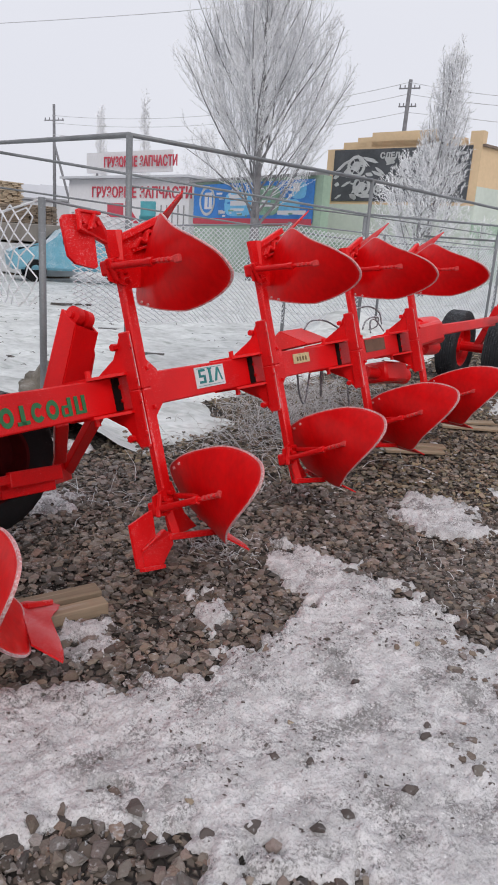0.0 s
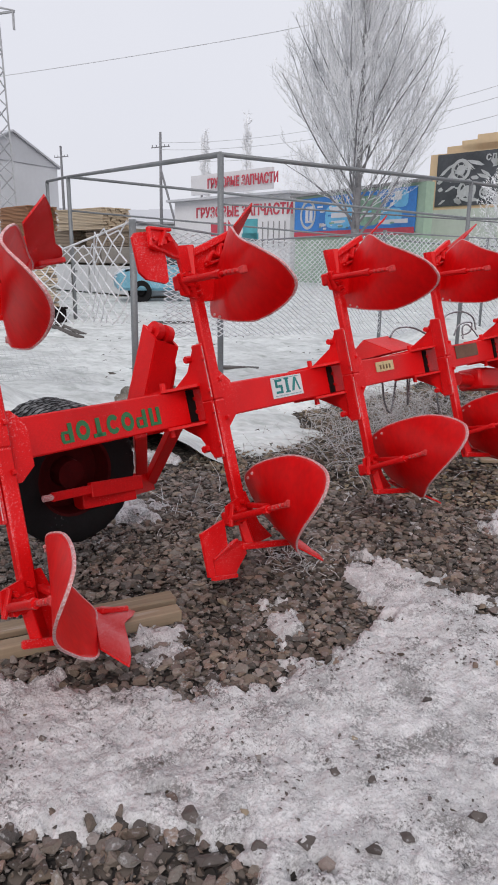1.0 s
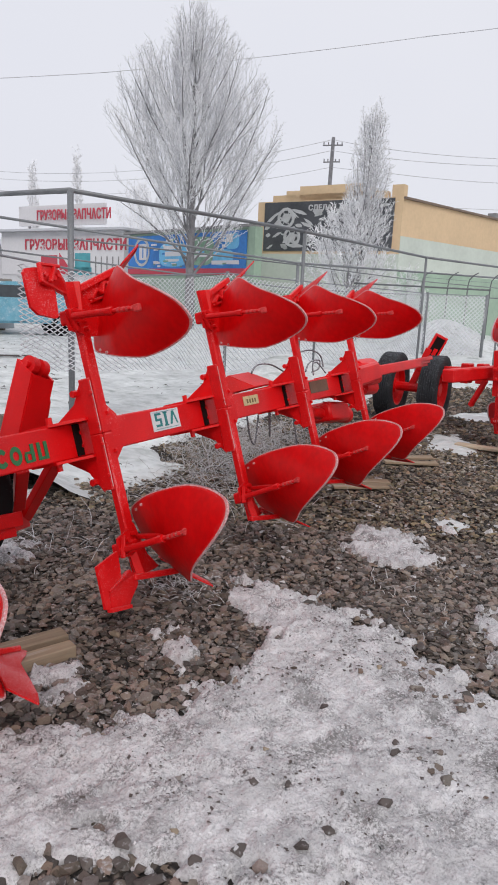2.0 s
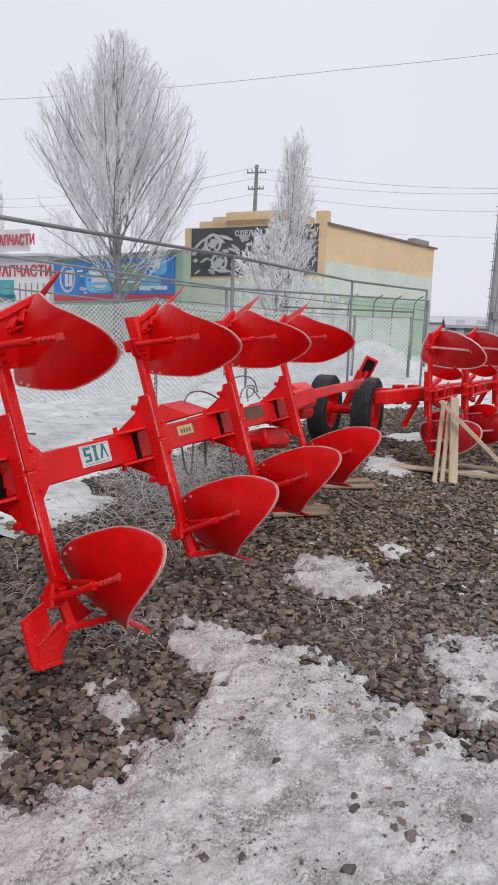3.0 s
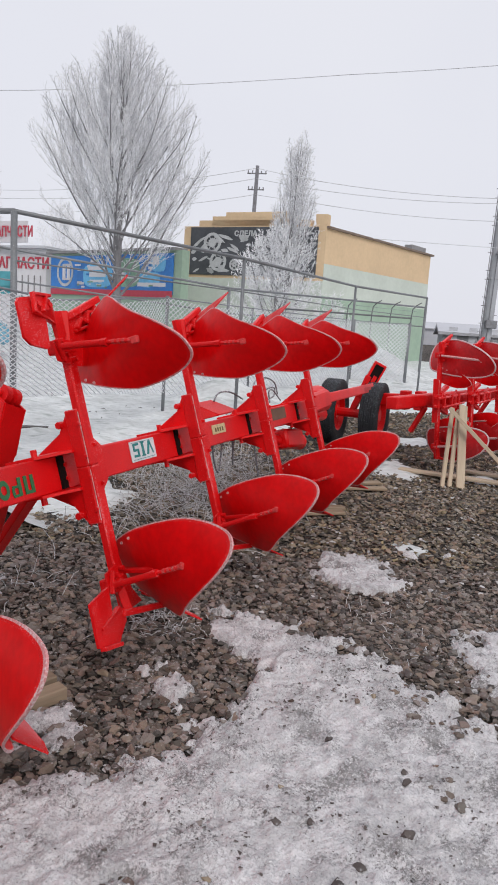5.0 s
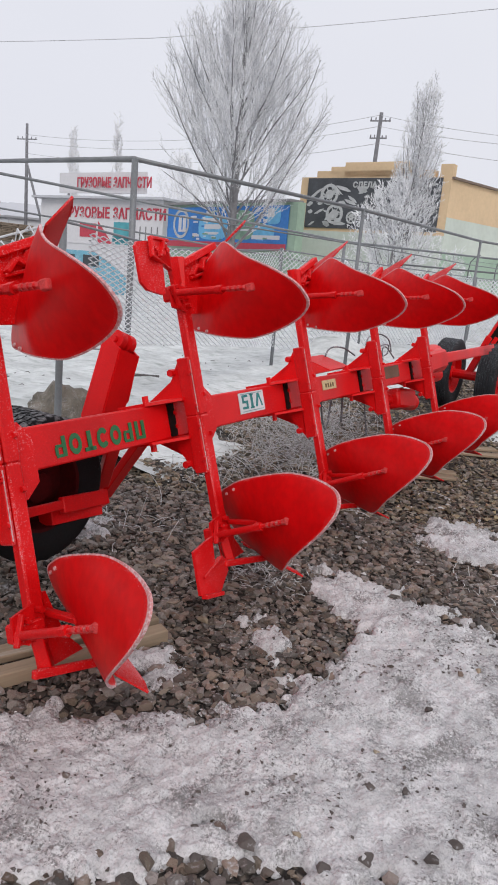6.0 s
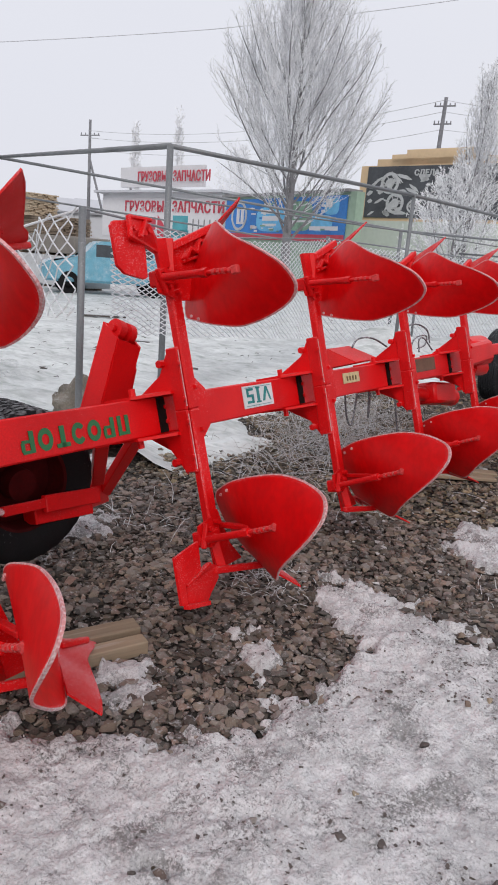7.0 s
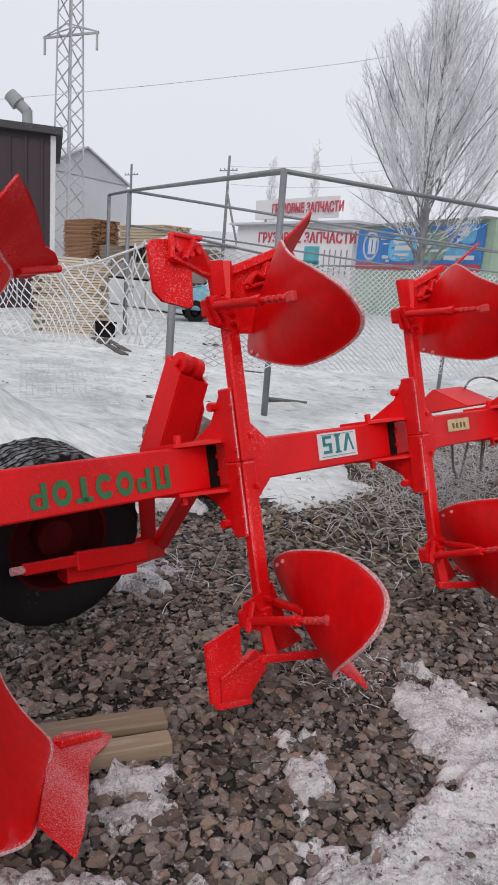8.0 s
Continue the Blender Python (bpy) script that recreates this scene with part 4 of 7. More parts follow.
maker = part("maker_plate", bm, M_YELLOW, beam, "small yellowish plate")
for i in range(4):
    bm = bmesh.new()
    flat(bm, 1.49 + i * 0.033, -0.004, 0.014, 0.026, 0.1345)
    part("printed_mark", bm, M_YELLOW_INK, maker)
bm = bmesh.new()
add_box(bm, tuple(R(2.6, 0.131, -0.0)), (0.33, 0.003, 0.09), bevel=0.001)
part("worn_plate", bm, mat("worn_grey_patch", (0.16, 0.09, 0.06), 0.8, vary=0.4), beam, "worn grey-brown patch in the paint")


# wheels
def wheel_parts(parent, m, radius, width, rim_mat, lug=36, rubber=None):
    bm = bmesh.new()
    r, w = radius, width
    seg = lug * 4
    prof = [(0.58, -0.42, 0), (0.72, -0.5, 0), (0.88, -0.5, 0), (0.955, -0.46, 0)]
    for g in range(7):
        a0 = -0.43 + g * 0.86 / 7
        prof += [(0.985, a0 + 0.012, 1), (0.992, a0 + 0.06, 1), (0.985, a0 + 0.1, 1), (0.955, a0 + 0.104, 1), (0.955, a0 + 0.12, 1)]
    prof += [(0.955, 0.46, 0), (0.88, 0.5, 0), (0.72, 0.5, 0), (0.58, 0.42, 0)]
    rings = []
    for pr, pa, kind in prof:
        ring = []
        for k in range(seg):
            an = 2 * math.pi * k / seg
            wob = 0.016 * w * (1 if k % 4 < 2 else -1) if kind else 0.0
            rad = r * pr - (0.004 if kind and k % 8 == 0 else 0)
            ring.append(bm.verts.new((rad * math.cos(an), pa * w + wob, rad * math.sin(an))))
        rings.append(ring)
    for i in range(len(rings) - 1):
        for k in range(seg):
            bm.faces.new((rings[i][k], rings[i][(k + 1) % seg], rings[i + 1][(k + 1) % seg], rings[i + 1][k]))
    tyre = part("tyre", bm, rubber or M_TYRE, parent, "black ribbed tyre dusted with frost", smooth=35)
    tyre.matrix_local = m
    bm = bmesh.new()
    lathe(bm, [(r * 0.60, -w * 0.42), (r * 0.55, -w * 0.40), (r * 0.52, -w * 0.12), (r * 0.22, -w * 0.1), (r * 0.2, -w * 0.3), (0.002, -w * 0.3)], 32)
    lathe(bm, [(r * 0.60, w * 0.42), (r * 0.55, w * 0.40), (r * 0.52, w * 0.05), (r * 0.22, w * 0.0), (r * 0.2, w * 0.3), (0.002, w * 0.3)], 32)
    rim = part("rim", bm, rim_mat, tyre, smooth=40)
    return tyre


untilt = Matrix.Rotation(radians(17.0), 4, "X")
# depth wheel: its rim colour carries the shade behind the beam
wheel_parts(plough, Matrix.Translation(R(-0.425, -0.42, -0.185)) @ untilt, 0.325, 0.33, M_RIM_SHADE, 30)
# wheel arm and its ram
bm = bmesh.new()
add_bar(bm, R(0.10, -0.16, -0.09), R(0.15, -0.56, -0.37), 0.075, 0.04)
part("wheel_arm", bm, M_RED, plough)
bm = bmesh.new()
add_bar(bm, R(-0.14, -0.14, -0.10), R(0.02, -0.42, -0.29), 0.06, 0.04)
part("wheel_arm", bm, M_RED, plough)
bm = bmesh.new()
add_bar(bm, R(0.17, -0.57, -0.36), R(-0.18, -0.34, -0.335), 0.04, 0.11)
part("wheel_arm", bm, M_RED, plough)
bm = bmesh.new()
add_bar(bm, R(-0.08, -0.30, -0.33), R(-0.40, -0.24, -0.30), 0.03, 0.07)
part("wheel_arm", bm, M_RED, plough)
bm = bmesh.new()
add_bar(bm, R(-0.35, -0.25, -0.30), R(-0.60, -0.22, -0.285), 0.025, 0.04)
part("wheel_arm", bm, M_RED, plough)
bm = bmesh.new()
add_bar(bm, R(-0.12, -0.34, -0.36), R(-0.40, -0.36, -0.34), 0.10, 0.09)
part("wheel_arm", bm, M_RED, plough, "bent red arm of the depth wheel")
bm = bmesh.new()
add_rod(bm, R(-0.59, -0.222, -0.286), R(-0.64, -0.22, -0.283), 0.014)
part("pin", bm, M_RIM, plough)
bm = bmesh.new()
tl, tr, base_l = R(0.214, -0.322, 0.36), R(0.366, -0.346, 0.315), R(0.155, -0.50, 0.0)
across, along = tr - tl, tl - base_l
deep = across.cross(along).normalized() * 0.13
if deep.y < 0:
    deep = -deep
for c0, c1, c2, c3 in ((base_l, base_l + across, tr, tl), (base_l + deep, base_l + across + deep, tr + deep * 0.9 + along * 0.12, tl + deep * 0.9 + along * 0.12),
                       (base_l, base_l + deep, tl + deep * 0.9 + along * 0.12, tl), (base_l + across, base_l + across + deep, tr + deep * 0.9 + along * 0.12, tr)):
    add_plate(bm, [c0, c1, c2, c3], 0.012)
housing = part("ram_cover", bm, M_RED, plough, "red box cover round the wheel's ram")
mid = (tl + tr) / 2 + deep * 0.5
bm = bmesh.new()
add_rod(bm, mid - across * 0.36 + along * 0.09, mid - across * 0.1 + along * 0.09, 0.05, seg=16)
add_rod(bm, mid + across * 0.1 + along * 0.09, mid + across * 0.36 + along * 0.09, 0.05, seg=16)
add_rod(bm, mid - across * 0.5 + along * 0.09, mid + across * 0.5 + along * 0.09, 0.02, seg=10)
add_rod(bm, mid - along * 0.8, mid, 0.045, seg=14)
part("ram", bm, M_RED_FROST, housing, smooth=40)
tube("hose", [tr + deep * 0.4 - along * 0.1, tr + across * 0.35 + deep * 0.4 - along * 0.3, tr + across * 0.4 + deep * 0.4 - along * 0.6, tr + across * 0.05 + deep * 0.4 - along * 0.85], 0.014, M_RED, housing, 8)

# ---------------------------------------------------------------- timber under and beside the plough


def plank(name, a, b, wide, thick, material, roll=0.0, label="", category="plank", group=""):
    bm = bmesh.new()
    add_bar(bm, (0, 0, -0.5 * (Vector(b) - Vector(a)).length), (0, 0, 0.5 * (Vector(b) - Vector(a)).length), wide, thick, bevel=0.004)
    ob = part(name, bm, material)
    ob.matrix_world = beam_matrix(a, b, roll)
    return tagged(ob, label, category, group)


plank("timber_block", (-1.22, 1.66, 0.032), (-0.58, 2.345, 0.030), 0.066, 0.055, M_WOOD_PACK, 0, "weathered squared timber lying under a share", "timber", "packing timbers")
plank("timber_block", (-1.31, 1.74, 0.05), (-0.645, 2.415, 0.052), 0.085, 0.03, M_WOOD_PACK, 0, "weathered thin board lying behind the squared timber", "timber", "packing timbers")
for a, b in [((0.42, 5.22, 0.03), (0.86, 5.34, 0.035)), ((0.50, 5.42, 0.03), (0.88, 5.50, 0.03)), ((0.88, 6.26, 0.03), (1.38, 6.34, 0.03)), ((0.9, 6.44, 0.03), (1.35, 6.5, 0.05))]:
    plank("packing_board", a, b, 0.10, 0.025, M_WOOD_PACK, 0, "weathered board lying flat under a lower share", "board", "packing boards")

# ---------------------------------------------------------------- second plough
plough2 = tagged(plough_rig("reversible_plough", (1.91, 7.83, 0.79), 52.5, -4.0), "second red reversible plough, its mouldboards paler with frost, on gravel", "plough", "ploughs")
M_RED_PALE = mat("frost_dulled_red", (0.54, 0.012, 0.016), 0.45, vary=0.3, scale=4, fine=30, bump=0.0005, frost=-0.10, frost_up=0.10, frost_scale=14, frost_col=(0.62, 0.27, 0.29), spec=0.25, frost_edge=2.4, frost_rim=0.12)
# its bodies have rounder, fuller mouldboards that reach back over the leg
ROUND_EDGE = [(0.09, -0.37), (0.22, -0.335), (0.38, -0.31), (0.55, -0.295), (0.70, -0.29), (0.82, -0.305), (0.90, -0.335), (0.945, -0.385), (0.945, -0.44), (0.90, -0.51),
              (0.81, -0.575), (0.69, -0.63), (0.56, -0.675), (0.43, -0.70), (0.29, -0.705), (0.16, -0.695), (0.06, -0.66), (0.03, -0.58), (0.04, -0.46)]
full = {}
for i in range(0, 5):
    leg_k = copy_leg(leg_a, plough2, i * 1.03, ("landside", "share", "mouldboard", "brace", "brace_end"))
    for up in (False, True):
        if up not in full:
            board = part("mouldboard", mouldboard_mesh(up, ROUND_EDGE), [M_RED_PALE, M_RIM, M_RED_FROST], leg_k, "dull red rounded mouldboard with a white frosted rim", smooth=40)
            full[up] = board
        else:
            again(full[up], leg_k)
    for up in (False, True):
        bm = bmesh.new()
        add_rod(bm, R(-0.095, 0.29, -0.53, up), R(-0.10, 0.80, -0.475, up), 0.013, seg=8)
        add_box(bm, tuple(R(-0.10, 0.80, -0.475, up)), (0.03, 0.05, 0.05), bevel=0.006)
        part("frosted_brace", bm, M_RIM, leg_k, "brace rod white with frost")
    for up in (False, True):
        edge = [R(mould(w, h, up) - 0.006, w, h, up) for w, h in smooth_loop(ROUND_EDGE, 80)]
        tube("frosted_rim", edge + edge[:1], 0.0085, M_RIM_WHITE, leg_k, 5)
    for c in leg_a.children:
        if c.name.split(".")[0] == "mouldboard":
            sk = new("skimmer", c.data)
            sk.parent = leg_k
            sk.matrix_local = Matrix.Translation((0.06, -0.10, -0.02)) @ Matrix.Diagonal((0.6, 0.6, 0.60, 1))
bm = bmesh.new()
add_box(bm, tuple(R(1.6, 0.05, -0.02)), (4.6, 0.14, 0.14), bevel=0.012)
part("beam", bm, M_RED_FROST, plough2, "red beam white with frost")
for i in range(0, 5):
    bm = bmesh.new()
    x0 = i * 1.03
    for s in (1, -1):
        add_bar(bm, R(x0 - 0.16, 0.30, -0.02 + s * 0.05), R(x0 + 0.5, 0.30, -0.02 + s * 0.05), 0.03, 0.03)
        add_bar(bm, R(x0 + 0.1, 0.20, -0.02 + s * 0.05), R(x0 + 0.42, 0.20, -0.02 + s * 0.16), 0.05, 0.05)
    for k in range(4):
        add_box(bm, tuple(R(x0 - 0.1 + 0.15 * k, 0.30, -0.02)), (0.05, 0.07, 0.16), bevel=0.008)
    add_bar(bm, R(x0 + 0.05, 0.1, -0.1), R(x0 + 0.1, -0.1, -0.4), 0.05, 0.05)
    part("clamp", bm, M_RED_FROST, plough2)
    bm = bmesh.new()
    add_rod(bm, R(x0 - 0.2, 0.36, 0.02), R(x0 + 0.62, 0.36, 0.05), 0.014, seg=8)
    add_rod(bm, R(x0 - 0.1, 0.38, -0.08), R(x0 + 0.5, 0.38, -0.05), 0.012, seg=8)
    add_rod(bm, R(x0 + 0.1, 0.34, -0.12), R(x0 + 0.3, 0.36, 0.10), 0.012, seg=8)
    for k in range(3):
        add_box(bm, tuple(R(x0 - 0.05 + 0.2 * k, 0.37, -0.01)), (0.025, 0.03, 0.14), bevel=0.004)
    part("frosted_pipe", bm, M_RED_SHARE, plough2, "thin pipes pale with frost")

# link and wheels between the ploughs
carriage = tagged(new("wheel_carriage"), "twin black tyres on a red frame with a ram", "carriage")
carriage.location = (1.42, 8.95, 0.0)
mw = Matrix.Rotation(radians(68), 4, "Z")
wheel_parts(carriage, Matrix.Translation((-0.33, 0.12, 0.44)) @ mw, 0.44, 0.24, M_RED, 30, M_TYRE_GREY)
wheel_parts(carriage, Matrix.Translation((0.20, -0.10, 0.44)) @ mw, 0.44, 0.24, M_RED, 30, M_TYRE_GREY)
bm = bmesh.new()
add_rod(bm, (-0.33, 0.12, 0.44), (0.20, -0.10, 0.44), 0.06)
add_bar(bm, (-0.10, 0.05, 0.40), (0.10, -0.02, 0.95), 0.12, 0.08)
part("axle", bm, M_RED, carriage)
bm = bmesh.new()
add_bar(bm, (0.02, 0.0, 0.64), (0.235, -0.02, 1.12), 0.12, 0.17, bevel=0.01)
add_bar(bm, (0.10, -0.075, 0.80), (0.17, -0.085, 0.95), 0.04, 0.05, bevel=0.002)
ram_c = part("ram", bm, M_RED, carriage, "upright red ram cover")
# solid dark bar painted as the shade inside the ram cover's channel
bm = bmesh.new()
add_bar(bm, (0.085, -0.063, 0.79), (0.22, -0.078, 1.09), 0.015, 0.115, bevel=0.002)
part("slot", bm, M_DARK, ram_c, "dark bar for the shade in the open channel")
bm = bmesh.new()
add_bar(bm, (0.1, -0.05, 0.66), (1.05, -0.75, 0.74), 0.15, 0.15, bevel=0.012)
for q in (0.45, 0.62, 0.85):
    c = Vector((0.1, -0.05, 0.66)).lerp(Vector((1.05, -0.75, 0.74)), q)
    add_box(bm, tuple(c), (0.10, 0.16, 0.24), Matrix.Rotation(radians(-36), 4, "Z"), bevel=0.01)
part("link", bm, M_RED, carriage, "red link towards the second plough")

# boards leaning on the second plough
plank("leaning_board", (2.02, 6.72, 0.0), (2.20, 7.30, 0.76), 0.045, 0.025, M_WOOD, 0.7, "pale sawn board leaning upright on the second plough", "board", "leaning boards")
plank("leaning_board", (2.10, 6.74, 0.0), (2.26, 7.28, 0.74), 0.045, 0.025, M_WOOD, 0.6, "pale sawn board leaning upright on the second plough", "board", "leaning boards")
plank("leaning_board", (2.20, 6.70, 0.0), (2.30, 7.26, 0.80), 0.095, 0.025, M_WOOD, 0.5, "wide pale sawn board leaning on the second plough", "board", "leaning boards")
plank("leaning_board", (2.86, 6.66, 0.02), (2.10, 7.05, 0.78), 0.075, 0.04, M_WOOD, 0.2, "pale board leaning aslant against the others", "board", "leaning boards")
plank("ground_board", (1.70, 7.35, 0.04), (2.72, 6.85, 0.05), 0.12, 0.03, M_WOOD, 0, "pale board lying on the gravel", "board", "boards on the ground")
plank("ground_board", (2.45, 7.5, 0.04), (3.4, 6.95, 0.05), 0.12, 0.03, M_WOOD_OLD, 0, "grey board lying on the gravel", "board", "boards on the ground")

# ---------------------------------------------------------------- fences


def post(x, y, z0, z1, r=0.03, lean=(0, 0), label="grey steel fence post", group="fence posts"):
    v, f = tube_data([(x, y, z0), (x + lean[0] * 0.5, y + lean[1] * 0.5, (z0 + z1) / 2), (x + lean[0], y + lean[1], z1)], r, 10)
    return tagged(raw("fence_post", v, f, M_STEEL, None, True), label, "fence post", group)


def rail(pts, r, label="grey pipe rail of the tall fence frame", group="fence rails", name="fence_rail", material=None):
    v, f = tube_data(pts, r, 8)
    return tagged(raw(name, v, f, material or M_STEEL, None, True), label, "rail", group)


def chain_link(a, b, za, zb, sag=0.06, cell=0.09, wire=0.0034, seed=1, crumple=0.0, along=1.0, name="chain_link_mesh", label="frosted chain-link mesh hanging between posts"):
    """A length of diamond mesh from a to b; za and zb are (bottom, top) heights at both ends."""
    a, b = Vector((*a, 0)), Vector((*b, 0))
    ln = (b - a).length
    side = (b - a).normalized().cross(Vector((0, 0, 1)))
    hmax = max(za[1] - za[0], zb[1] - zb[0])
    nu, nv = max(2, int(ln / cell / along)), max(2, int(hmax / cell))

    def place(i, j):
        u, v = i / nu, j / nv
        lo, hi = za[0] + (zb[0] - za[0]) * u, za[1] + (zb[1] - za[1]) * u
        top = hi - sag * 4 * u * (1 - u)
        z = lo + (top - lo) * v
        w = noise.noise(Vector((u * ln * 1.3, z * 1.6, seed * 3.1)))
        w2 = noise.noise(Vector((u * ln * 4.0, z * 4.0, seed * 7.7)))
        return a.lerp(b, u) + side * (w * (0.05 + crumple) + w2 * crumple * 0.5) + Vector((0, 0, z + w2 * (0.012 + crumple * 0.5)))

    verts, faces = [], []

    def seg(p, q):
        d = (q - p).normalized()
        s = d.cross(side).normalized() * wire
        t = side * wire
        k = len(verts)
        for e in (p, q):
            verts.extend((tuple(e + s), tuple(e - s * 0.5 + t * 0.87), tuple(e - s * 0.5 - t * 0.87)))
        faces.extend(((k, k + 1, k + 4, k + 3), (k + 1, k + 2, k + 5, k + 4), (k + 2, k, k + 3, k + 5)))

    for j in range(nv):
        for i in range(nu):
            if (i + j) % 2 == 0:
                seg(place(i, j), place(i + 1, j + 1))
            else:
                seg(place(i + 1, j), place(i, j + 1))
    ob = raw(name, verts, faces, M_WIRE)
    return tagged(ob, label, "chain-link fence", "fence mesh", kind="stuff")


M_POLE_BENT = mat("dark_galvanised_steel", (0.14, 0.145, 0.15), 0.7, vary=0.25, frost=-0.12, frost_up=0.1)
NEAR = (-2.22, 4.76)
post(*NEAR, -0.1, 1.72, 0.028, (0.02, 0.0), "grey steel post at the torn end of the mesh")
post(-1.45, 10.7, -0.1, 1.87, 0.027)
post(-0.2, 14.5, -0.1, 1.87, 0.027)
post(2.73, 20.7, -0.1, 1.9, 0.045)
post(4.42, 20.8, -0.1, 1.9, 0.045)
post(-6.6, 6.65, -0.1, 1.40, 0.03)
chain_link((-2.17, 5.15), (-1.45, 10.7), (0.80, 1.66), (0.35, 1.84), 0.10, 0.038, 0.0056, 1, along=1.9)
chain_link((-1.45, 10.7), (-0.2, 14.5), (0.3, 1.84), (0.2, 1.86), 0.06, 0.046, 0.0078, 2, along=1.9)
chain_link((-0.2, 14.5), (2.73, 20.7), (0.15, 1.86), (0.1, 1.86), 0.05, 0.055, 0.010, 3, along=1.7)
chain_link((2.73, 20.7), (4.42, 20.8), (0.05, 1.86), (0.05, 1.86), 0.03, 0.06, 0.016, 4)
chain_link((-6.6, 6.65), NEAR, (0.55, 1.38), (0.95, 1.70), 0.16, 0.075, 0.0065, 6, 0.10, label="torn sagging chain-link mesh white with frost")
rail([(-6.6, 6.65, 1.38), (-5.2, 6.0, 1.36), (-4.2, 5.55, 1.36), (-3.2, 5.15, 1.48), (NEAR[0], NEAR[1], 1.70)], 0.009, "sagging wire rope along the top of the mesh", "fence wires", "fence_wire", M_WIRE)
rail([(NEAR[0], NEAR[1], 1.71), (-2.0, 6.8, 1.62), (-1.45, 10.7, 1.84)], 0.010, "grey wire along the top of the mesh", "fence wires", "fence_wire", M_WIRE_GREY)
rail([(-1.45, 10.7, 1.84), (-0.2, 14.5, 1.86), (2.73, 20.7, 1.86), (4.42, 20.8, 1.86)], 0.012, "grey wire along the top of the mesh", "fence wires", "fence_wire", M_WIRE_GREY)

# bent posts of a further fence, with a dark rail
for ax in (2.87, 3.72, 4.37, 5.09):
    rail([(ax, 24.0, -0.1), (ax, 24.0, 2.15), (ax + 0.03, 24.0, 2.42), (ax + 0.14, 23.98, 2.56), (ax + 0.30, 23.95, 2.66)], 0.02, "grey fence post with a bent arm for barbed wire", "wire arms", "bent_post", M_POLE_BENT)
rail([(0.6, 24.0, 2.16), (5.12, 24.0, 2.12)], 0.03, "dark grey rail along the further fence", "fence rails", "fence_rail", M_POLE_BENT)
for q in (2.45, 2.62):
    rail([(2.9, 23.98, q), (4.0, 23.98, q - 0.05), (5.3, 23.97, q - 0.1)], 0.006, "thin barbed wire between bent posts", "fence wires", "fence_wire", M_WIRE_GREY)

# tall pipe frame
CORNER = (-2.64, 7.37)
tall = [CORNER, (-0.3, 10.96), (2.07, 15.7), (4.3, 18.4)]
for i, (x, y) in enumerate(tall):
    post(x, y, -0.1, 2.53, 0.028 if i else 0.036, (0, 0), "tall grey pipe post of the fence frame", "tall fence posts")
for (x0, y0), (x1, y1) in zip(tall, tall[1:]):
    rail([(x0, y0, 2.53), (x1, y1, 2.53)], 0.025)
rail([(x, y, 2.02) for x, y in tall], 0.010, "thin lower pipe of the fence frame")
left_run = [(*CORNER, 2.53), (-8.95, 13.35, 3.1), (-11.0, 15.3, 3.25)]
for x, y, z in left_run[1:]:
    post(x, y, -0.1, z, 0.045, (0, 0), "tall grey pipe post of the fence frame", "tall fence posts")
rail(left_run, 0.032)
back_run = [(-8.95, 13.35, 3.1), (-1.0, 19.5, 2.5), (6.0, 26.0, 2.6)]
rail(back_run, 0.03)
rail([(q[0], q[1], q[2] - 0.7) for q in back_run], 0.02)
for q in back_run[1:]:
    post(q[0], q[1], -0.1, q[2], 0.045, (0, 0), "tall grey pipe post of the fence frame", "tall fence posts")


M_SCRAP = mat("dark_wet_board", (0.07, 0.06, 0.055), 0.7, vary=0.4, scale=12, fine=80, bump=0.002, frost=-0.16, frost_up=0.06)


def lying_mesh(corners, n, m_, r):
    """A piece of fence mesh fallen on the snow."""
    a, b, c, d = (Vector(q) for q in corners)
    verts, faces = [], []

    def at(u, v):
        p = a.lerp(b, u).lerp(d.lerp(c, u), v)
        return p + Vector((0.05 * noise.noise(p * 2.1), 0.05 * noise.noise(p * 1.7 + Vector((5, 0, 0))), 0.05 + 0.05 * noise.noise(p * 1.3)))

    for i in range(n + 1):
        tube_data([at(i / n, v) for v in np.linspace(0, 1, 9)], r, 3, verts, faces)
    for j in range(m_ + 1):
        tube_data([at(u, j / m_) for u in np.linspace(0, 1, 9)], r, 3, verts, faces)
    return tagged(raw("fallen_mesh", verts, faces, M_WIRE_DULL), "grey wire mesh fallen flat on the snow", "wire mesh", kind="stuff")


lying_mesh([(-4.6, 5.8, 0.0), (-3.9, 6.6, 0.0), (-6.4, 9.5, 0.0), (-7.2, 8.4, 0.0)], 17, 26, 0.003)

# rubble heap caught in mesh beside the wheel
bm = bmesh.new()
bmesh.ops.create_icosphere(bm, subdivisions=4, radius=1.0)
for v in bm.verts:
    k = 1 + 0.35 * noise.noise(v.co * 2.3) + 0.12 * noise.noise(v.co * 7)
    v.co = Vector((v.co.x * 0.42 * k, v.co.y * 0.34 * k, max(v.co.z, -0.1) * 0.34 * k))
heap = part("rubble_lump", bm, mat("brown_rubble", (0.16, 0.14, 0.115), 0.95, vary=0.5, scale=9, fine=50, bump=0.02, frost=-0.12, frost_up=0.1), smooth=60)
heap.location = (-2.42, 5.3, 0.1)
heap.scale = (0.75, 0.75, 0.85)
tagged(heap, "brown lump of frozen rubble in the snow", "rubble")
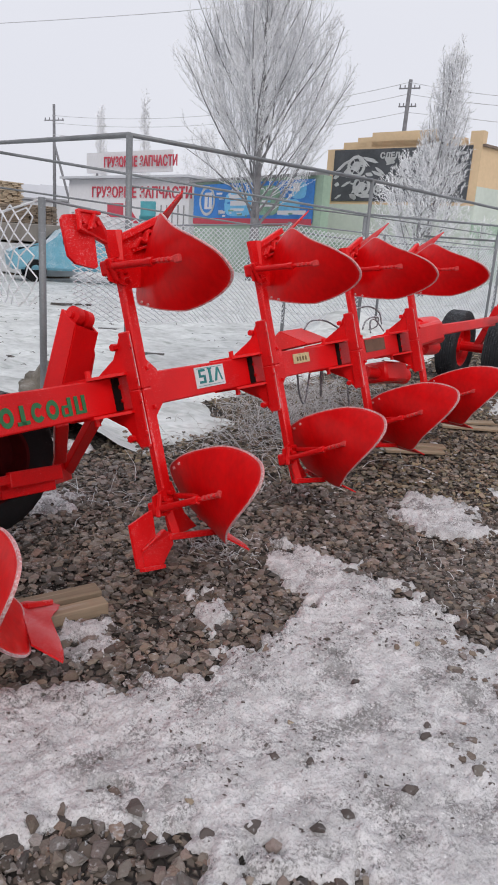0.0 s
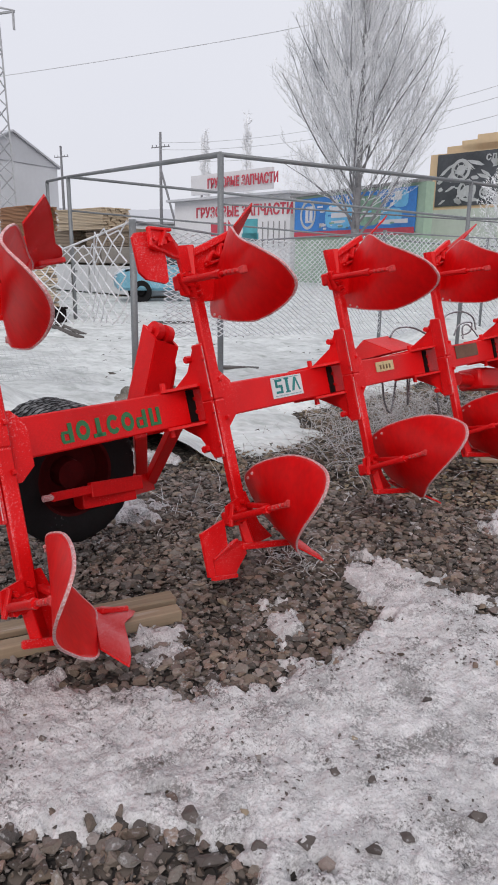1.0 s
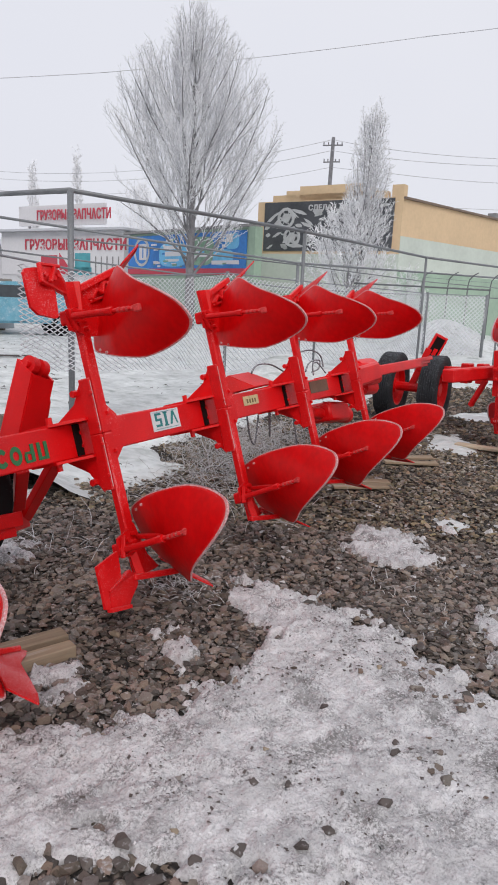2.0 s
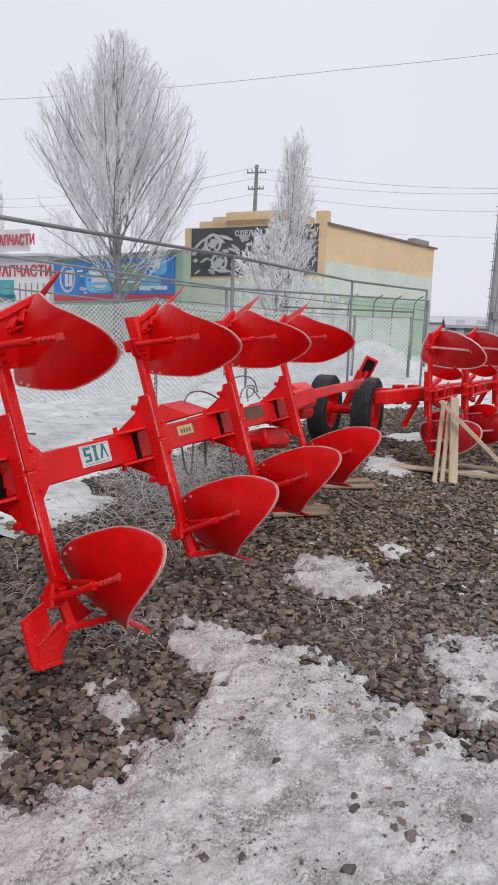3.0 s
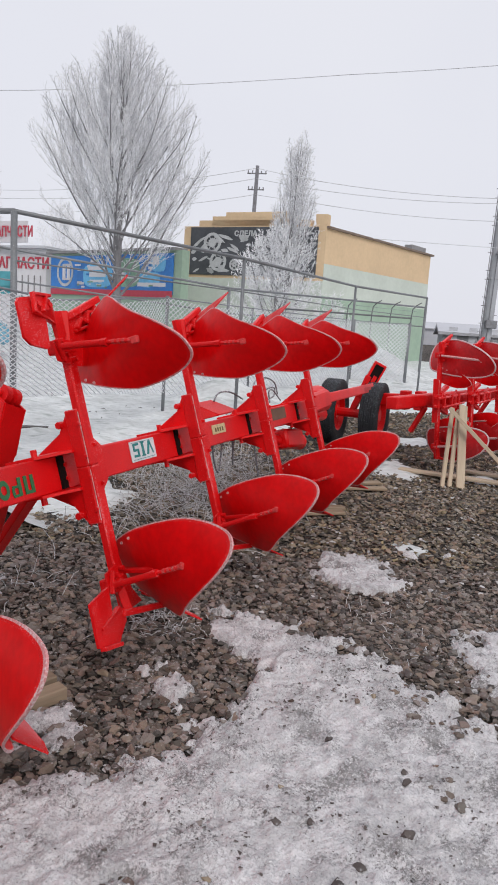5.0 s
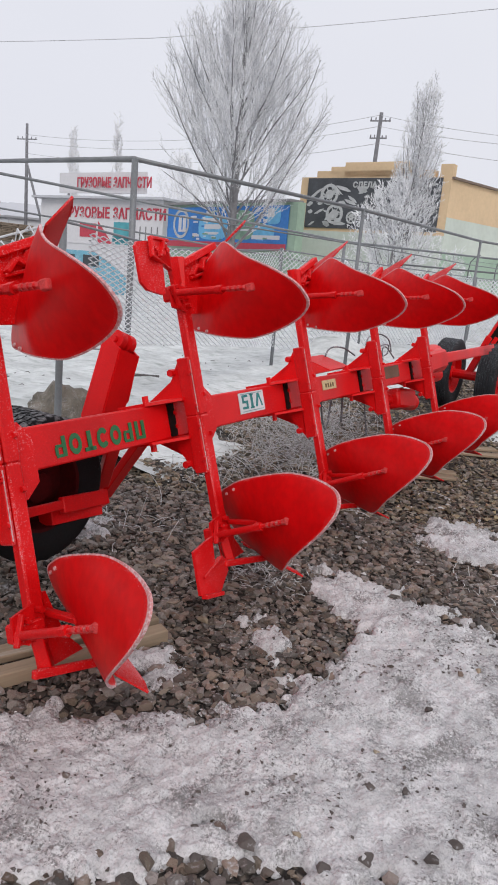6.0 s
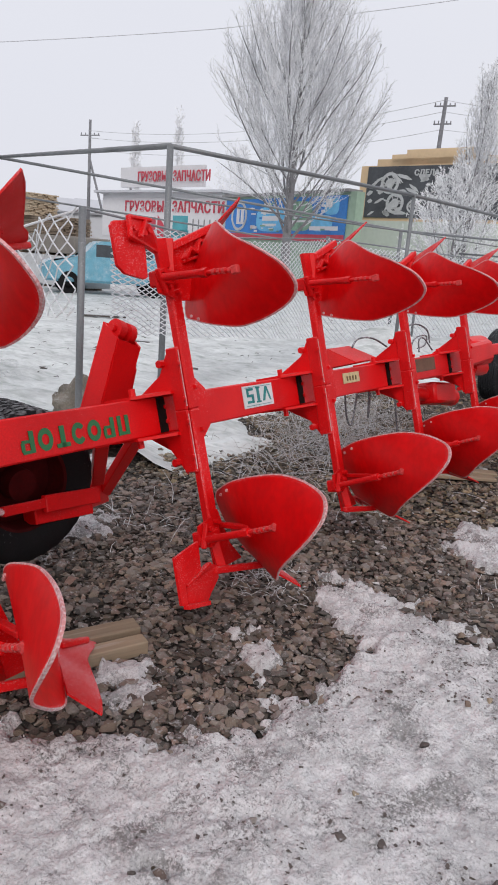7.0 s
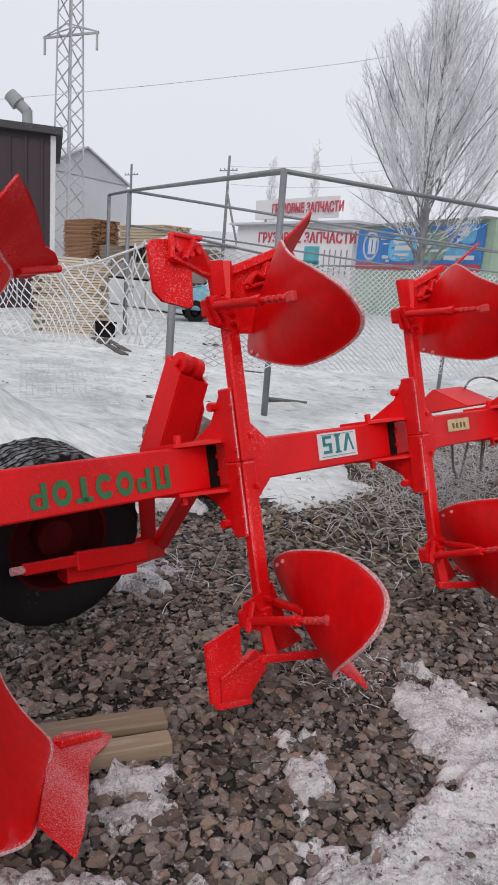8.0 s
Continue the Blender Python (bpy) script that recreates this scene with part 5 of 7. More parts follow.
for a, b in [((-8.7, 12.0, 0.05), (-6.6, 10.2, 0.06)), ((-8.5, 12.1, 0.05), (-6.9, 10.7, 0.05)), ((-7.0, 13.5, 0.05), (-6.2, 13.9, 0.05)), ((-3.1, 8.4, 0.03), (-2.6, 8.5, 0.03)), ((-4.6, 10.4, 0.03), (-4.1, 10.5, 0.03))]:
    plank("scrap_board", a, b, 0.14, 0.03, M_SCRAP, 0, "dark scrap board half buried in snow", "board", "scrap boards")

# ---------------------------------------------------------------- buildings
M_CREAM = mat("cream_plaster", (0.68, 0.5, 0.315), 0.9, vary=0.10, scale=0.6, fine=6, bump=0.004)
M_PALEGREEN = mat("pale_green_plaster", (0.56, 0.61, 0.55), 0.9, vary=0.10, scale=0.5, fine=5, bump=0.004)
M_GREENWALL = mat("green_plaster", (0.34, 0.455, 0.355), 0.9, vary=0.14, scale=0.6, fine=5, bump=0.004)
M_WHITEWALL = mat("white_cladding", (0.62, 0.62, 0.64), 0.8, vary=0.08, scale=0.5, fine=5)
M_ROOF = mat("grey_roof_edge", (0.26, 0.255, 0.26), 0.8, vary=0.25, scale=1, fine=8, frost_up=0.3, frost=-0.15)
# two distance tones with the fog's whitening mixed into the base colour
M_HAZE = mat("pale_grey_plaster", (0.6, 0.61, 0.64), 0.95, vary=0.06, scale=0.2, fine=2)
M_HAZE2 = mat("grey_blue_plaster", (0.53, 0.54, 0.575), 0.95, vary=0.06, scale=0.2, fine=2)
M_MURAL = mat("charcoal_mural", (0.07, 0.075, 0.085), 0.7, vary=0.4, scale=1.2, fine=9)
M_MURAL_LIGHT = mat("white_mural_paint", (0.5, 0.51, 0.52), 0.8, vary=0.2, scale=2, fine=10)
M_BANNER = mat("blue_banner", (0.04, 0.2, 0.55), 0.6, vary=0.25, scale=0.8, fine=6)
M_BANNER_LIGHT = mat("light_blue_print", (0.16, 0.48, 0.75), 0.6, vary=0.25, scale=1.0, fine=6)
M_BANNER_GREEN = mat("green_print", (0.20, 0.33, 0.24), 0.6, vary=0.4, scale=1.5, fine=6)
M_SIGNRED = mat("red_letters", (0.5, 0.055, 0.085), 0.6, vary=0.12)
M_SIGNWHITE = mat("white_sign_board", (0.66, 0.65, 0.67), 0.7, vary=0.06)
M_TEALTRUCK = mat("teal_print", (0.08, 0.33, 0.38), 0.6, vary=0.25, scale=2)
M_BLUECAR = mat("blue_car_paint", (0.14, 0.36, 0.47), 0.35, vary=0.15, frost=-0.03, frost_up=0.18)
M_MAROON = mat("dark_maroon_sheet", (0.035, 0.02, 0.028), 0.55, vary=0.2, scale=2)
M_GLASS = mat("dark_window", (0.06, 0.07, 0.08), 0.2, vary=0.2)


def slab(bm, p, q, z0, z1, depth, out=0.0):
    """An upright slab from plan point p to q, thick backwards (to the left of p to q)."""
    p, q = Vector((*p, 0)), Vector((*q, 0))
    d = (q - p).normalized()
    back = Vector((-d.y, d.x, 0))
    c = (p + q) / 2 + back * (depth / 2 - out)
    ang = math.atan2(d.y, d.x)
    return add_box(bm, (c.x, c.y, (z0 + z1) / 2), ((q - p).length, depth, z1 - z0), Matrix.Rotation(ang, 4, "Z"), bevel=0.0)


def on_wall(p, q, u, out):
    p, q = Vector((*p, 0)), Vector((*q, 0))
    d = (q - p).normalized()
    return p + d * u - Vector((-d.y, d.x, 0)) * out, math.atan2(d.y, d.x)


def words(name, text, p, q, u, z, size, material, parent, out=0.06, bold=0.0, squeeze=1.0):
    cu = bpy.data.curves.new(name, "FONT")
    cu.body, cu.size, cu.extrude, cu.offset, cu.space_character = text, size, 0.02, bold, 1.05
    tmp = bpy.data.objects.new("tmp", cu)
    scene.collection.objects.link(tmp)
    me = bpy.data.meshes.new_from_object(tmp.evaluated_get(bpy.context.evaluated_depsgraph_get()))
    bpy.data.objects.remove(tmp)
    me.materials.append(material)
    o = new(name, me)
    pos, ang = on_wall(p, q, u, out)
    o.matrix_world = Matrix.Translation((pos.x, pos.y, z)) @ Matrix.Rotation(ang, 4, "Z") @ Matrix.Rotation(radians(90), 4, "X") @ Matrix.Diagonal((squeeze, 1, 1, 1))
    o.parent = parent
    return o


# cream and green building with the mural
fl, fr, fe = (-4.65, 38.0), (2.72, 34.5), (9.9, 43.45)
hall = tagged(new("mural_building"), "cream and pale green building with a dark mural", "building")
bm = bmesh.new()
slab(bm, fl, fr, 0, 6.55, 0.5)
part("front_wall", bm, M_CREAM, hall, "cream plastered front")
bm = bmesh.new()
for u0, u1, z in ((0.9, 7.3, 6.85), (1.7, 6.6, 7.05), (2.5, 6.0, 7.25)):
    a, _ = on_wall(fl, fr, u0, 0)
    b, _ = on_wall(fl, fr, u1, 0)
    slab(bm, a[:2], b[:2], 6.5, z, 0.45, -0.01)
a, _ = on_wall(fl, fr, 7.55, 0)
b, _ = on_wall(fl, fr, 8.15, 0)
slab(bm, a[:2], b[:2], 6.5, 7.1, 0.45, -0.01)
part("parapet", bm, M_CREAM, hall, "stepped cream parapet")
bm = bmesh.new()
slab(bm, fr, fe, 4.75, 6.45, 0.5)
part("side_wall", bm, M_CREAM, hall)
bm = bmesh.new()
slab(bm, fr, fe, 3.2, 4.75, 0.52, 0.02)
part("side_band", bm, M_PALEGREEN, hall, "pale green band of wall")
bm = bmesh.new()
slab(bm, fr, fe, 0.0, 3.2, 0.54, 0.04)
part("plinth", bm, M_GREENWALL, hall, "green lower wall")
bm = bmesh.new()
slab(bm, fr, (10.02, 43.6), 6.44, 6.54, 1.0, 0.14)
chimney = bmesh.new()
slab(chimney, (8.75, 42.3), (9.9, 43.75), 6.54, 6.95, 0.5, -0.3)
part("roof_box", chimney, M_ROOF, hall, "low grey box on the roof edge")
part("roof", bm, mat("brown_roof_edge", (0.2, 0.15, 0.12), 0.8, vary=0.25, frost_up=0.3, frost=-0.15), hall, "thin brown roof edge")
bm = bmesh.new()
slab(bm, fl, fr, 0, 3.9, 0.52, 0.03)
part("front_band", bm, M_PALEGREEN, hall)
bm = bmesh.new()
slab(bm, fl, fr, 0, 2.0, 0.54, 0.06)
part("front_plinth", bm, M_GREENWALL, hall)
ma, _ = on_wall(fl, fr, 0.45, 0)
mb_, _ = on_wall(fl, fr, 7.75, 0)
bm = bmesh.new()
slab(bm, ma[:2], mb_[:2], 4.05, 6.5, 0.06, 0.05)
mural = part("mural", bm, M_MURAL, hall, "dark mural with white wheels and machinery")
rr = random.Random(5)
for u, z, r in ((1.5, 5.7, 0.52), (1.9, 4.75, 0.5), (2.9, 4.6, 0.3)):
    bm = bmesh.new()
    pos, ang = on_wall(fl, fr, 0.3 + u, 0.062)
    lathe(bm, [(r * 0.72, -0.02), (r, -0.02), (r, 0.02), (r * 0.72, 0.02), (r * 0.72, -0.02)], 22)
    lathe(bm, [(r * 0.1, -0.02), (r * 0.45, -0.02), (r * 0.45, 0.02), (r * 0.1, 0.02), (r * 0.1, -0.02)], 14)
    for k in range(6):
        an = math.pi * k / 3
        add_bar(bm, (r * 0.3 * math.cos(an), 0, r * 0.3 * math.sin(an)), (r * 0.8 * math.cos(an), 0, r * 0.8 * math.sin(an)), r * 0.12, 0.03, bevel=0)
    o = part("painted_wheel", bm, M_MURAL_LIGHT, mural, "white painted wheel")
    o.matrix_local = Matrix.Translation((pos.x, pos.y, z)) @ Matrix.Rotation(ang, 4, "Z")
for k in range(46):
    u, z = rr.uniform(3.0, 7.3) if k > 22 else rr.uniform(0.6, 2.6), rr.uniform(4.25, 6.25)
    pos, ang = on_wall(fl, fr, u, 0.057)
    dx = Vector((math.cos(ang), math.sin(ang), 0))
    an, s = rr.uniform(-0.7, 0.7), rr.uniform(0.15, 0.5)
    c = Vector((pos.x, pos.y, z))
    dd = dx * math.cos(an) * s + Vector((0, 0, math.sin(an) * s))
    side = dx * -math.sin(an) + Vector((0, 0, math.cos(an)))
    t = rr.uniform(0.04, 0.14)
    bm = bmesh.new()
    add_plate(bm, [c - dd, c - dd * 0.4 - side * t, c + dd * 0.7 - side * t * 0.7, c + dd, c + dd * 0.3 + side * t, c - dd * 0.6 + side * t * 0.6], 0.01)
    part("painted_stroke", bm, M_MURAL_LIGHT, mural)
words("mural_lettering", "СДЕЛА", fl, fr, 3.1, 6.05, 0.36, M_MURAL_LIGHT, hall, 0.07, 0.012)

# low green wall with the blue banner
bl, br = (-13.0, 41.6), (-4.72, 34.6)
lowwall = tagged(new("green_annex"), "low green annex with a wide blue printed banner", "building")
bm = bmesh.new()
slab(bm, bl, (-4.3, 34.25), 0, 4.95, 0.5, -0.08)
part("wall", bm, M_GREENWALL, lowwall)
bm = bmesh.new()
slab(bm, (-13.3, 41.8), (-4.6, 34.5), 4.95, 5.08, 0.9, 0.1)
part("roof", bm, M_ROOF, lowwall)
bm = bmesh.new()
slab(bm, bl, br, 2.75, 4.8, 0.06, 0.0)
banner = part("banner", bm, M_BANNER, lowwall, "wide blue printed banner")
bm = bmesh.new()
slab(bm, bl, br, 2.62, 2.95, 0.03, 0.012)
part("banner_stripe", bm, M_SIGNRED, banner, "dark red stripe")
for u0, u1, z0, z1, mt in ((3.3, 6.0, 3.05, 4.35, M_BANNER_LIGHT), (6.2, 8.3, 3.1, 4.6, M_BANNER_GREEN), (8.2, 9.9, 3.1, 3.9, M_BANNER_LIGHT), (9.2, 10.3, 3.9, 4.7, M_BANNER_LIGHT)):
    a, _ = on_wall(bl, br, u0, 0)
    b, _ = on_wall(bl, br, u1, 0)
    bm = bmesh.new()
    pos, ang = on_wall(bl, br, (u0 + u1) / 2, 0.004)
    seg = 20
    pts = []
    for k in range(seg):
        an = 2 * math.pi * k / seg
        sx = math.copysign(abs(math.cos(an)) ** 0.6, math.cos(an)) * (u1 - u0) / 2
        sz = math.copysign(abs(math.sin(an)) ** 0.6, math.sin(an)) * (z1 - z0) / 2
        pts.append(Vector((pos.x + sx * math.cos(ang), pos.y + sx * math.sin(ang), (z0 + z1) / 2 + sz)))
    add_plate(bm, pts, 0.012)
    part("print", bm, mt, banner)
for k, (u, z, s, t) in enumerate([(4.0, 4.1, 1.2, 0.2), (4.2, 3.75, 1.5, 0.26), (4.2, 3.4, 1.3, 0.14), (8.6, 3.25, 2.2, 0.2), (1.3, 3.9, 0.3, 0.9), (1.75, 3.9, 0.3, 0.9), (1.5, 4.3, 0.7, 0.12), (1.5, 3.5, 0.7, 0.12), (9.4, 4.45, 0.5, 0.4), (7.0, 3.6, 1.6, 0.1)]):
    pos, ang = on_wall(bl, br, u + s * 0.3, 0.015)
    bm = bmesh.new()
    add_box(bm, (pos.x, pos.y, z), (s, 0.02, t), Matrix.Rotation(ang, 4, "Z"), bevel=0)
    part("print_bar", bm, M_SIGNWHITE, banner, "white bar of print")
bm = bmesh.new()
pos, ang = on_wall(bl, br, 1.5, 0.02)
for k in range(20):
    an = 2 * math.pi * k / 20
    dx = Vector((math.cos(ang), math.sin(ang), 0))
    c = Vector((pos.x, pos.y, 3.9))
    add_bar(bm, c + dx * 0.75 * math.cos(an) + Vector((0, 0, 0.75 * math.sin(an))), c + dx * 0.75 * math.cos(an + 0.32) + Vector((0, 0, 0.75 * math.sin(an + 0.32))), 0.02, 0.16, bevel=0)
part("print_ring", bm, M_MURAL_LIGHT, banner, "pale printed ring")
pr = random.Random(9)
for k in range(34):
    u, z = pr.choice((pr.uniform(2.6, 5.6), pr.uniform(6.6, 10.0))), pr.uniform(3.05, 4.7)
    pos, ang = on_wall(bl, br, u, 0.02)
    bm = bmesh.new()
    add_box(bm, (pos.x, pos.y, z), (pr.uniform(0.15, 0.7), 0.02, pr.uniform(0.05, 0.14)), Matrix.Rotation(ang, 4, "Z"), bevel=0)
    part("print_bar", bm, pr.choice((M_SIGNWHITE, M_BANNER_LIGHT, M_BANNER, M_BANNER_GREEN)), banner)

# white parts shop with red lettering
sl, sr = (-24.3, 47.6), (-13.6, 42.6)
shop = tagged(new("parts_shop"), "long white shop front with red lettering and a printed lorry", "building")
bm = bmesh.new()
slab(bm, sl, sr, 0, 5.3, 6.0)
part("wall", bm, M_WHITEWALL, shop)
bm = bmesh.new()
slab(bm, (-24.8, 47.6), (-13.4, 42.3), 5.3, 5.45, 7.0, 0.3)
# roof edge takes the haze tone, so distance paleness is painted on
part("roof", bm, M_HAZE2, shop, "roof edge paled in colour by haze")
ua, _ = on_wall(sl, sr, 1.8, -0.1)
ub, _ = on_wall(sl, sr, 10.0, -0.1)
bm = bmesh.new()
slab(bm, ua[:2], ub[:2], 5.7, 7.0, 0.2)
board = part("roof_sign", bm, M_SIGNWHITE, shop, "white roof sign")
bm = bmesh.new()
slab(bm, sl, sr, 2.4, 5.0, 0.05, 0.04)
part("front_sign", bm, M_SIGNWHITE, shop, "white printed shop sign")
words("sign_lettering", "ГРУЗОВЫЕ ЗАПЧАСТИ", sl, sr, 3.75, 6.05, 0.86, M_SIGNRED, shop, 0.02, 0.02, 0.70)
words("sign_lettering", "ГРУЗОВЫЕ ЗАПЧАСТИ", sl, sr, 2.55, 4.12, 0.92, M_SIGNRED, shop, 0.08, 0.02, 0.90)
bm = bmesh.new()
for u, z, s, t in ((8.2, 3.25, 1.4, 1.3), (8.2, 2.75, 1.6, 0.5)):
    pos, ang = on_wall(sl, sr, u, 0.06)
    add_box(bm, (pos.x, pos.y, z), (s, 0.03, t), Matrix.Rotation(ang, 4, "Z"), bevel=0)
part("printed_lorry", bm, M_TEALTRUCK, shop, "teal printed lorry cab")
bm = bmesh.new()
pos, ang = on_wall(sl, sr, 5.0, 0.06)
add_box(bm, (pos.x, pos.y, 3.3), (1.6, 0.03, 0.9), Matrix.Rotation(ang, 4, "Z"), bevel=0)
pos, ang = on_wall(sl, sr, 6.6, 0.06)
dx = Vector((math.cos(ang), math.sin(ang), 0))
c = Vector((pos.x, pos.y, 0))
add_plate(bm, [c - dx * 0.6 + Vector((0, 0, 3.9)), c + dx * 0.8 + Vector((0, 0, 2.5)), c - dx * 0.6 + Vector((0, 0, 2.5))], 0.03)
part("printed_lorry", bm, M_SIGNRED, shop, "dark red printed lorry")
bm = bmesh.new()
pos, ang = on_wall(sl, sr, 10.6, 0.07)
for k in range(5):
    pos, ang = on_wall(sl, sr, 9.4 + k * 0.5, 0.07)
    add_box(bm, (pos.x, pos.y, 2.9), (0.06, 0.04, 1.6), Matrix.Rotation(ang, 4, "Z"), bevel=0)
part("shutter_rib", bm, M_ROOF, shop)

# far buildings, pale in the fog: the haze is in their base colours


def far_house(x, y, wide, deep, high, gable, turn, material, rows, cols, label):
    h = tagged(new("far_building"), label, "building", "far buildings")
    h.matrix_world = Matrix.Translation((x, y, 0)) @ Matrix.Rotation(radians(turn), 4, "Z")
    bm = bmesh.new()
    add_box(bm, (0, 0, high / 2), (wide, deep, high), bevel=0.05)
    part("wall", bm, material, h)
    bm = bmesh.new()
    a, b = wide / 2 + 0.4, deep / 2 + 0.4
    for sx in (-1, 1):
        add_plate(bm, [(-a, sx * b, high), (a, sx * b, high), (a, 0, high + gable), (-a, 0, high + gable)], 0.25)
    for sx in (-1, 1):
        add_plate(bm, [(sx * wide / 2, -deep / 2, high), (sx * wide / 2, deep / 2, high), (sx * wide / 2, 0, high + gable)], 0.2)
    part("roof", bm, M_HAZE2, h)
    for r in range(rows):
        for c in range(cols):
            bm = bmesh.new()
            wx = -wide / 2 + (c + 0.5) * wide / cols
            add_box(bm, (wx, -deep / 2 - 0.03, 1.8 + r * 3.0), (wide / cols * 0.42, 0.1, 1.5), bevel=0)
            part("window", bm, M_HAZE2, h)
    return h


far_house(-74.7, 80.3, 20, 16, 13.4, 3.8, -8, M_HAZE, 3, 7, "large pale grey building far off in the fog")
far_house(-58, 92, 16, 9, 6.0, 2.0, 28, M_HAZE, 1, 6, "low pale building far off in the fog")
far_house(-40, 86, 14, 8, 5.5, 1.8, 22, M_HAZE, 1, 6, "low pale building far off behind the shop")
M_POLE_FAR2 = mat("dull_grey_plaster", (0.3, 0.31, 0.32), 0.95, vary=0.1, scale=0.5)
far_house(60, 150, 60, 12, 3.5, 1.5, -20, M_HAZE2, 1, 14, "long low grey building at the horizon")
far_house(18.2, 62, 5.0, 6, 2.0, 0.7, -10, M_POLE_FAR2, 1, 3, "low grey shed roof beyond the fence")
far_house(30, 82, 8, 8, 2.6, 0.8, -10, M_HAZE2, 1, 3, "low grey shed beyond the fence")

# dark shed
shed = tagged(new("dark_shed"), "dark maroon sheet-metal shed with a flat overhanging roof", "shed")
sa, sb = (-15.5, 10.6), (-11.7, 14.05)
bm = bmesh.new()
slab(bm, sa, sb, 0, 4.4, 4.5)
part("wall", bm, M_MAROON, shed)
bm = bmesh.new()
slab(bm, (-15.7, 10.4), (-11.55, 14.2), 4.4, 4.56, 5.0, 0.22)
part("roof", bm, mat("dark_sheet_roof", (0.05, 0.047, 0.05), 0.7, vary=0.3, frost=-0.1, frost_up=0.2), shed, "dark sheet roof with frost along its edge")
bm = bmesh.new()
add_rod(bm, (-12.95, 14.5, 4.5), (-12.95, 14.5, 5.1), 0.13, 0.12, 14)
add_rod(bm, (-12.95, 14.5, 5.05), (-13.2, 14.35, 5.3), 0.13, 0.13, 14)
add_rod(bm, (-13.14, 14.39, 5.22), (-13.32, 14.28, 5.42), 0.19, 0.16, 14)
part("vent", bm, M_POLE_FAR2, shed, "grey bent ventilation pipe", smooth=40)
for k in range(14):
    bm = bmesh.new()
    pos, ang = on_wall(sa, sb, 0.2 + k * 0.36, 0.02)
    add_box(bm, (pos.x, pos.y, 2.19), (0.05, 0.04, 4.38), Matrix.Rotation(ang, 4, "Z"), bevel=0)
    part("rib", bm, M_MAROON, shed)
bm = bmesh.new()
pos, ang = on_wall(sa, sb, 5.13, 0.0)
add_box(bm, (pos.x, pos.y, 2.19), (0.12, 0.12, 4.38), Matrix.Rotation(ang, 4, "Z"), bevel=0.01)
part("corner_trim", bm, M_WHITEWALL, shed, "white corner trim")

# timber stacks on a pile of panels
M_WOOD_BROWN = mat("brown_planks", (0.25, 0.125, 0.065), 0.85, vary=0.4, scale=5, fine=60, bump=0.002, obj=0.4)


M_WOOD_CREAM = mat("cream_boards", (0.56, 0.49, 0.4), 0.8, vary=0.35, scale=8, fine=70, bump=0.002, obj=0.4, frost=-0.1, frost_up=0.15)


def stack(x, y, turn, wide, deep, z0, layers, mats, label, mess=0.06):
    s = tagged(new("timber_stack"), label, "timber stack", "timber stacks")
    s.matrix_world = Matrix.Translation((x, y, z0)) @ Matrix.Rotation(radians(turn), 4, "Z")
    r = random.Random(int(x * 10))
    first = {}
    for k in range(layers):
        n = 6
        for j in range(n):
            key = r.choice((0, 1))
            yy = -deep / 2 + (j + 0.5) * deep / n
            if key not in first:
                bm = bmesh.new()
                add_box(bm, (0, 0, 0), (wide, deep / n * 0.96, 0.045), bevel=0.003)
                first[key] = part("plank", bm, mats[key % len(mats)], s)
                o = first[key]
            else:
                o = again(first[key], s)
            o.matrix_local = Matrix.Translation((r.uniform(-mess, mess), yy, 0.03 + k * 0.055)) @ Matrix.Rotation(r.uniform(-mess, mess) * 0.5, 4, "Z")
    return s


turn_y = Matrix.Rotation(radians(-24.6), 4, "Z")
pile = tagged(new("panel_pile"), "long pile of wrapped panels, white below and grey above, in snow", "panel pile")
pile.matrix_world = Matrix.Translation((-16.19, 24.07, 0)) @ turn_y
M_WRAP = mat("white_wrapping", (0.55, 0.56, 0.57), 0.6, vary=0.12, scale=2, fine=30)
M_TARP = mat("grey_tarpaulin", (0.25, 0.225, 0.20), 0.8, vary=0.25, scale=2, fine=20)
for px0, px1, z0, z1, mt, lb in ((-5.5, -2.1, 0.1, 1.08, M_WRAP, "white wrapped panel pack"), (-1.95, 1.6, 0.1, 1.1, M_WRAP, "white wrapped panel pack"), (1.75, 5.5, 0.1, 1.1, M_WRAP, "white wrapped panel pack"),
                                (-5.4, -1.2, 1.18, 1.75, M_TARP, "grey covered panel pack"), (-1.0, 2.4, 1.18, 1.72, M_TARP, "grey covered panel pack"), (2.6, 5.45, 1.18, 1.76, M_TARP, "grey covered panel pack")):
    bm = bmesh.new()
    add_box(bm, ((px0 + px1) / 2, 0, (z0 + z1) / 2), (px1 - px0, 1.5, z1 - z0), bevel=0.03)
    part("pack", bm, mt, pile, lb)
for bx in (-4.5, -3.0, -1.4, 0.4, 2.2, 3.6, 5.0):
    for bz in (0.05, 1.14):
        bm = bmesh.new()
        add_box(bm, (bx, 0, bz), (0.12, 1.4, 0.1 if bz < 1 else 0.08), bevel=0.004)
        part("bearer", bm, M_WOOD_OLD, pile)
for bx, bz, sx in [(4.75, 0.9, 0.5), (4.7, 0.72, 0.4), (4.75, 0.52, 0.5), (0.6, 0.85, 0.5), (0.55, 0.65, 0.4)]:
    bm = bmesh.new()
    add_box(bm, (bx, -0.755, bz), (sx, 0.012, 0.09), bevel=0)
    part("print_bar", bm, M_ROOF, pile)
stack(-13.6, 23.0, -24.6, 3.0, 1.3, 1.78, 11, (M_WOOD_OLD, M_WOOD_OLD), "stack of weathered boards on the covered panels")
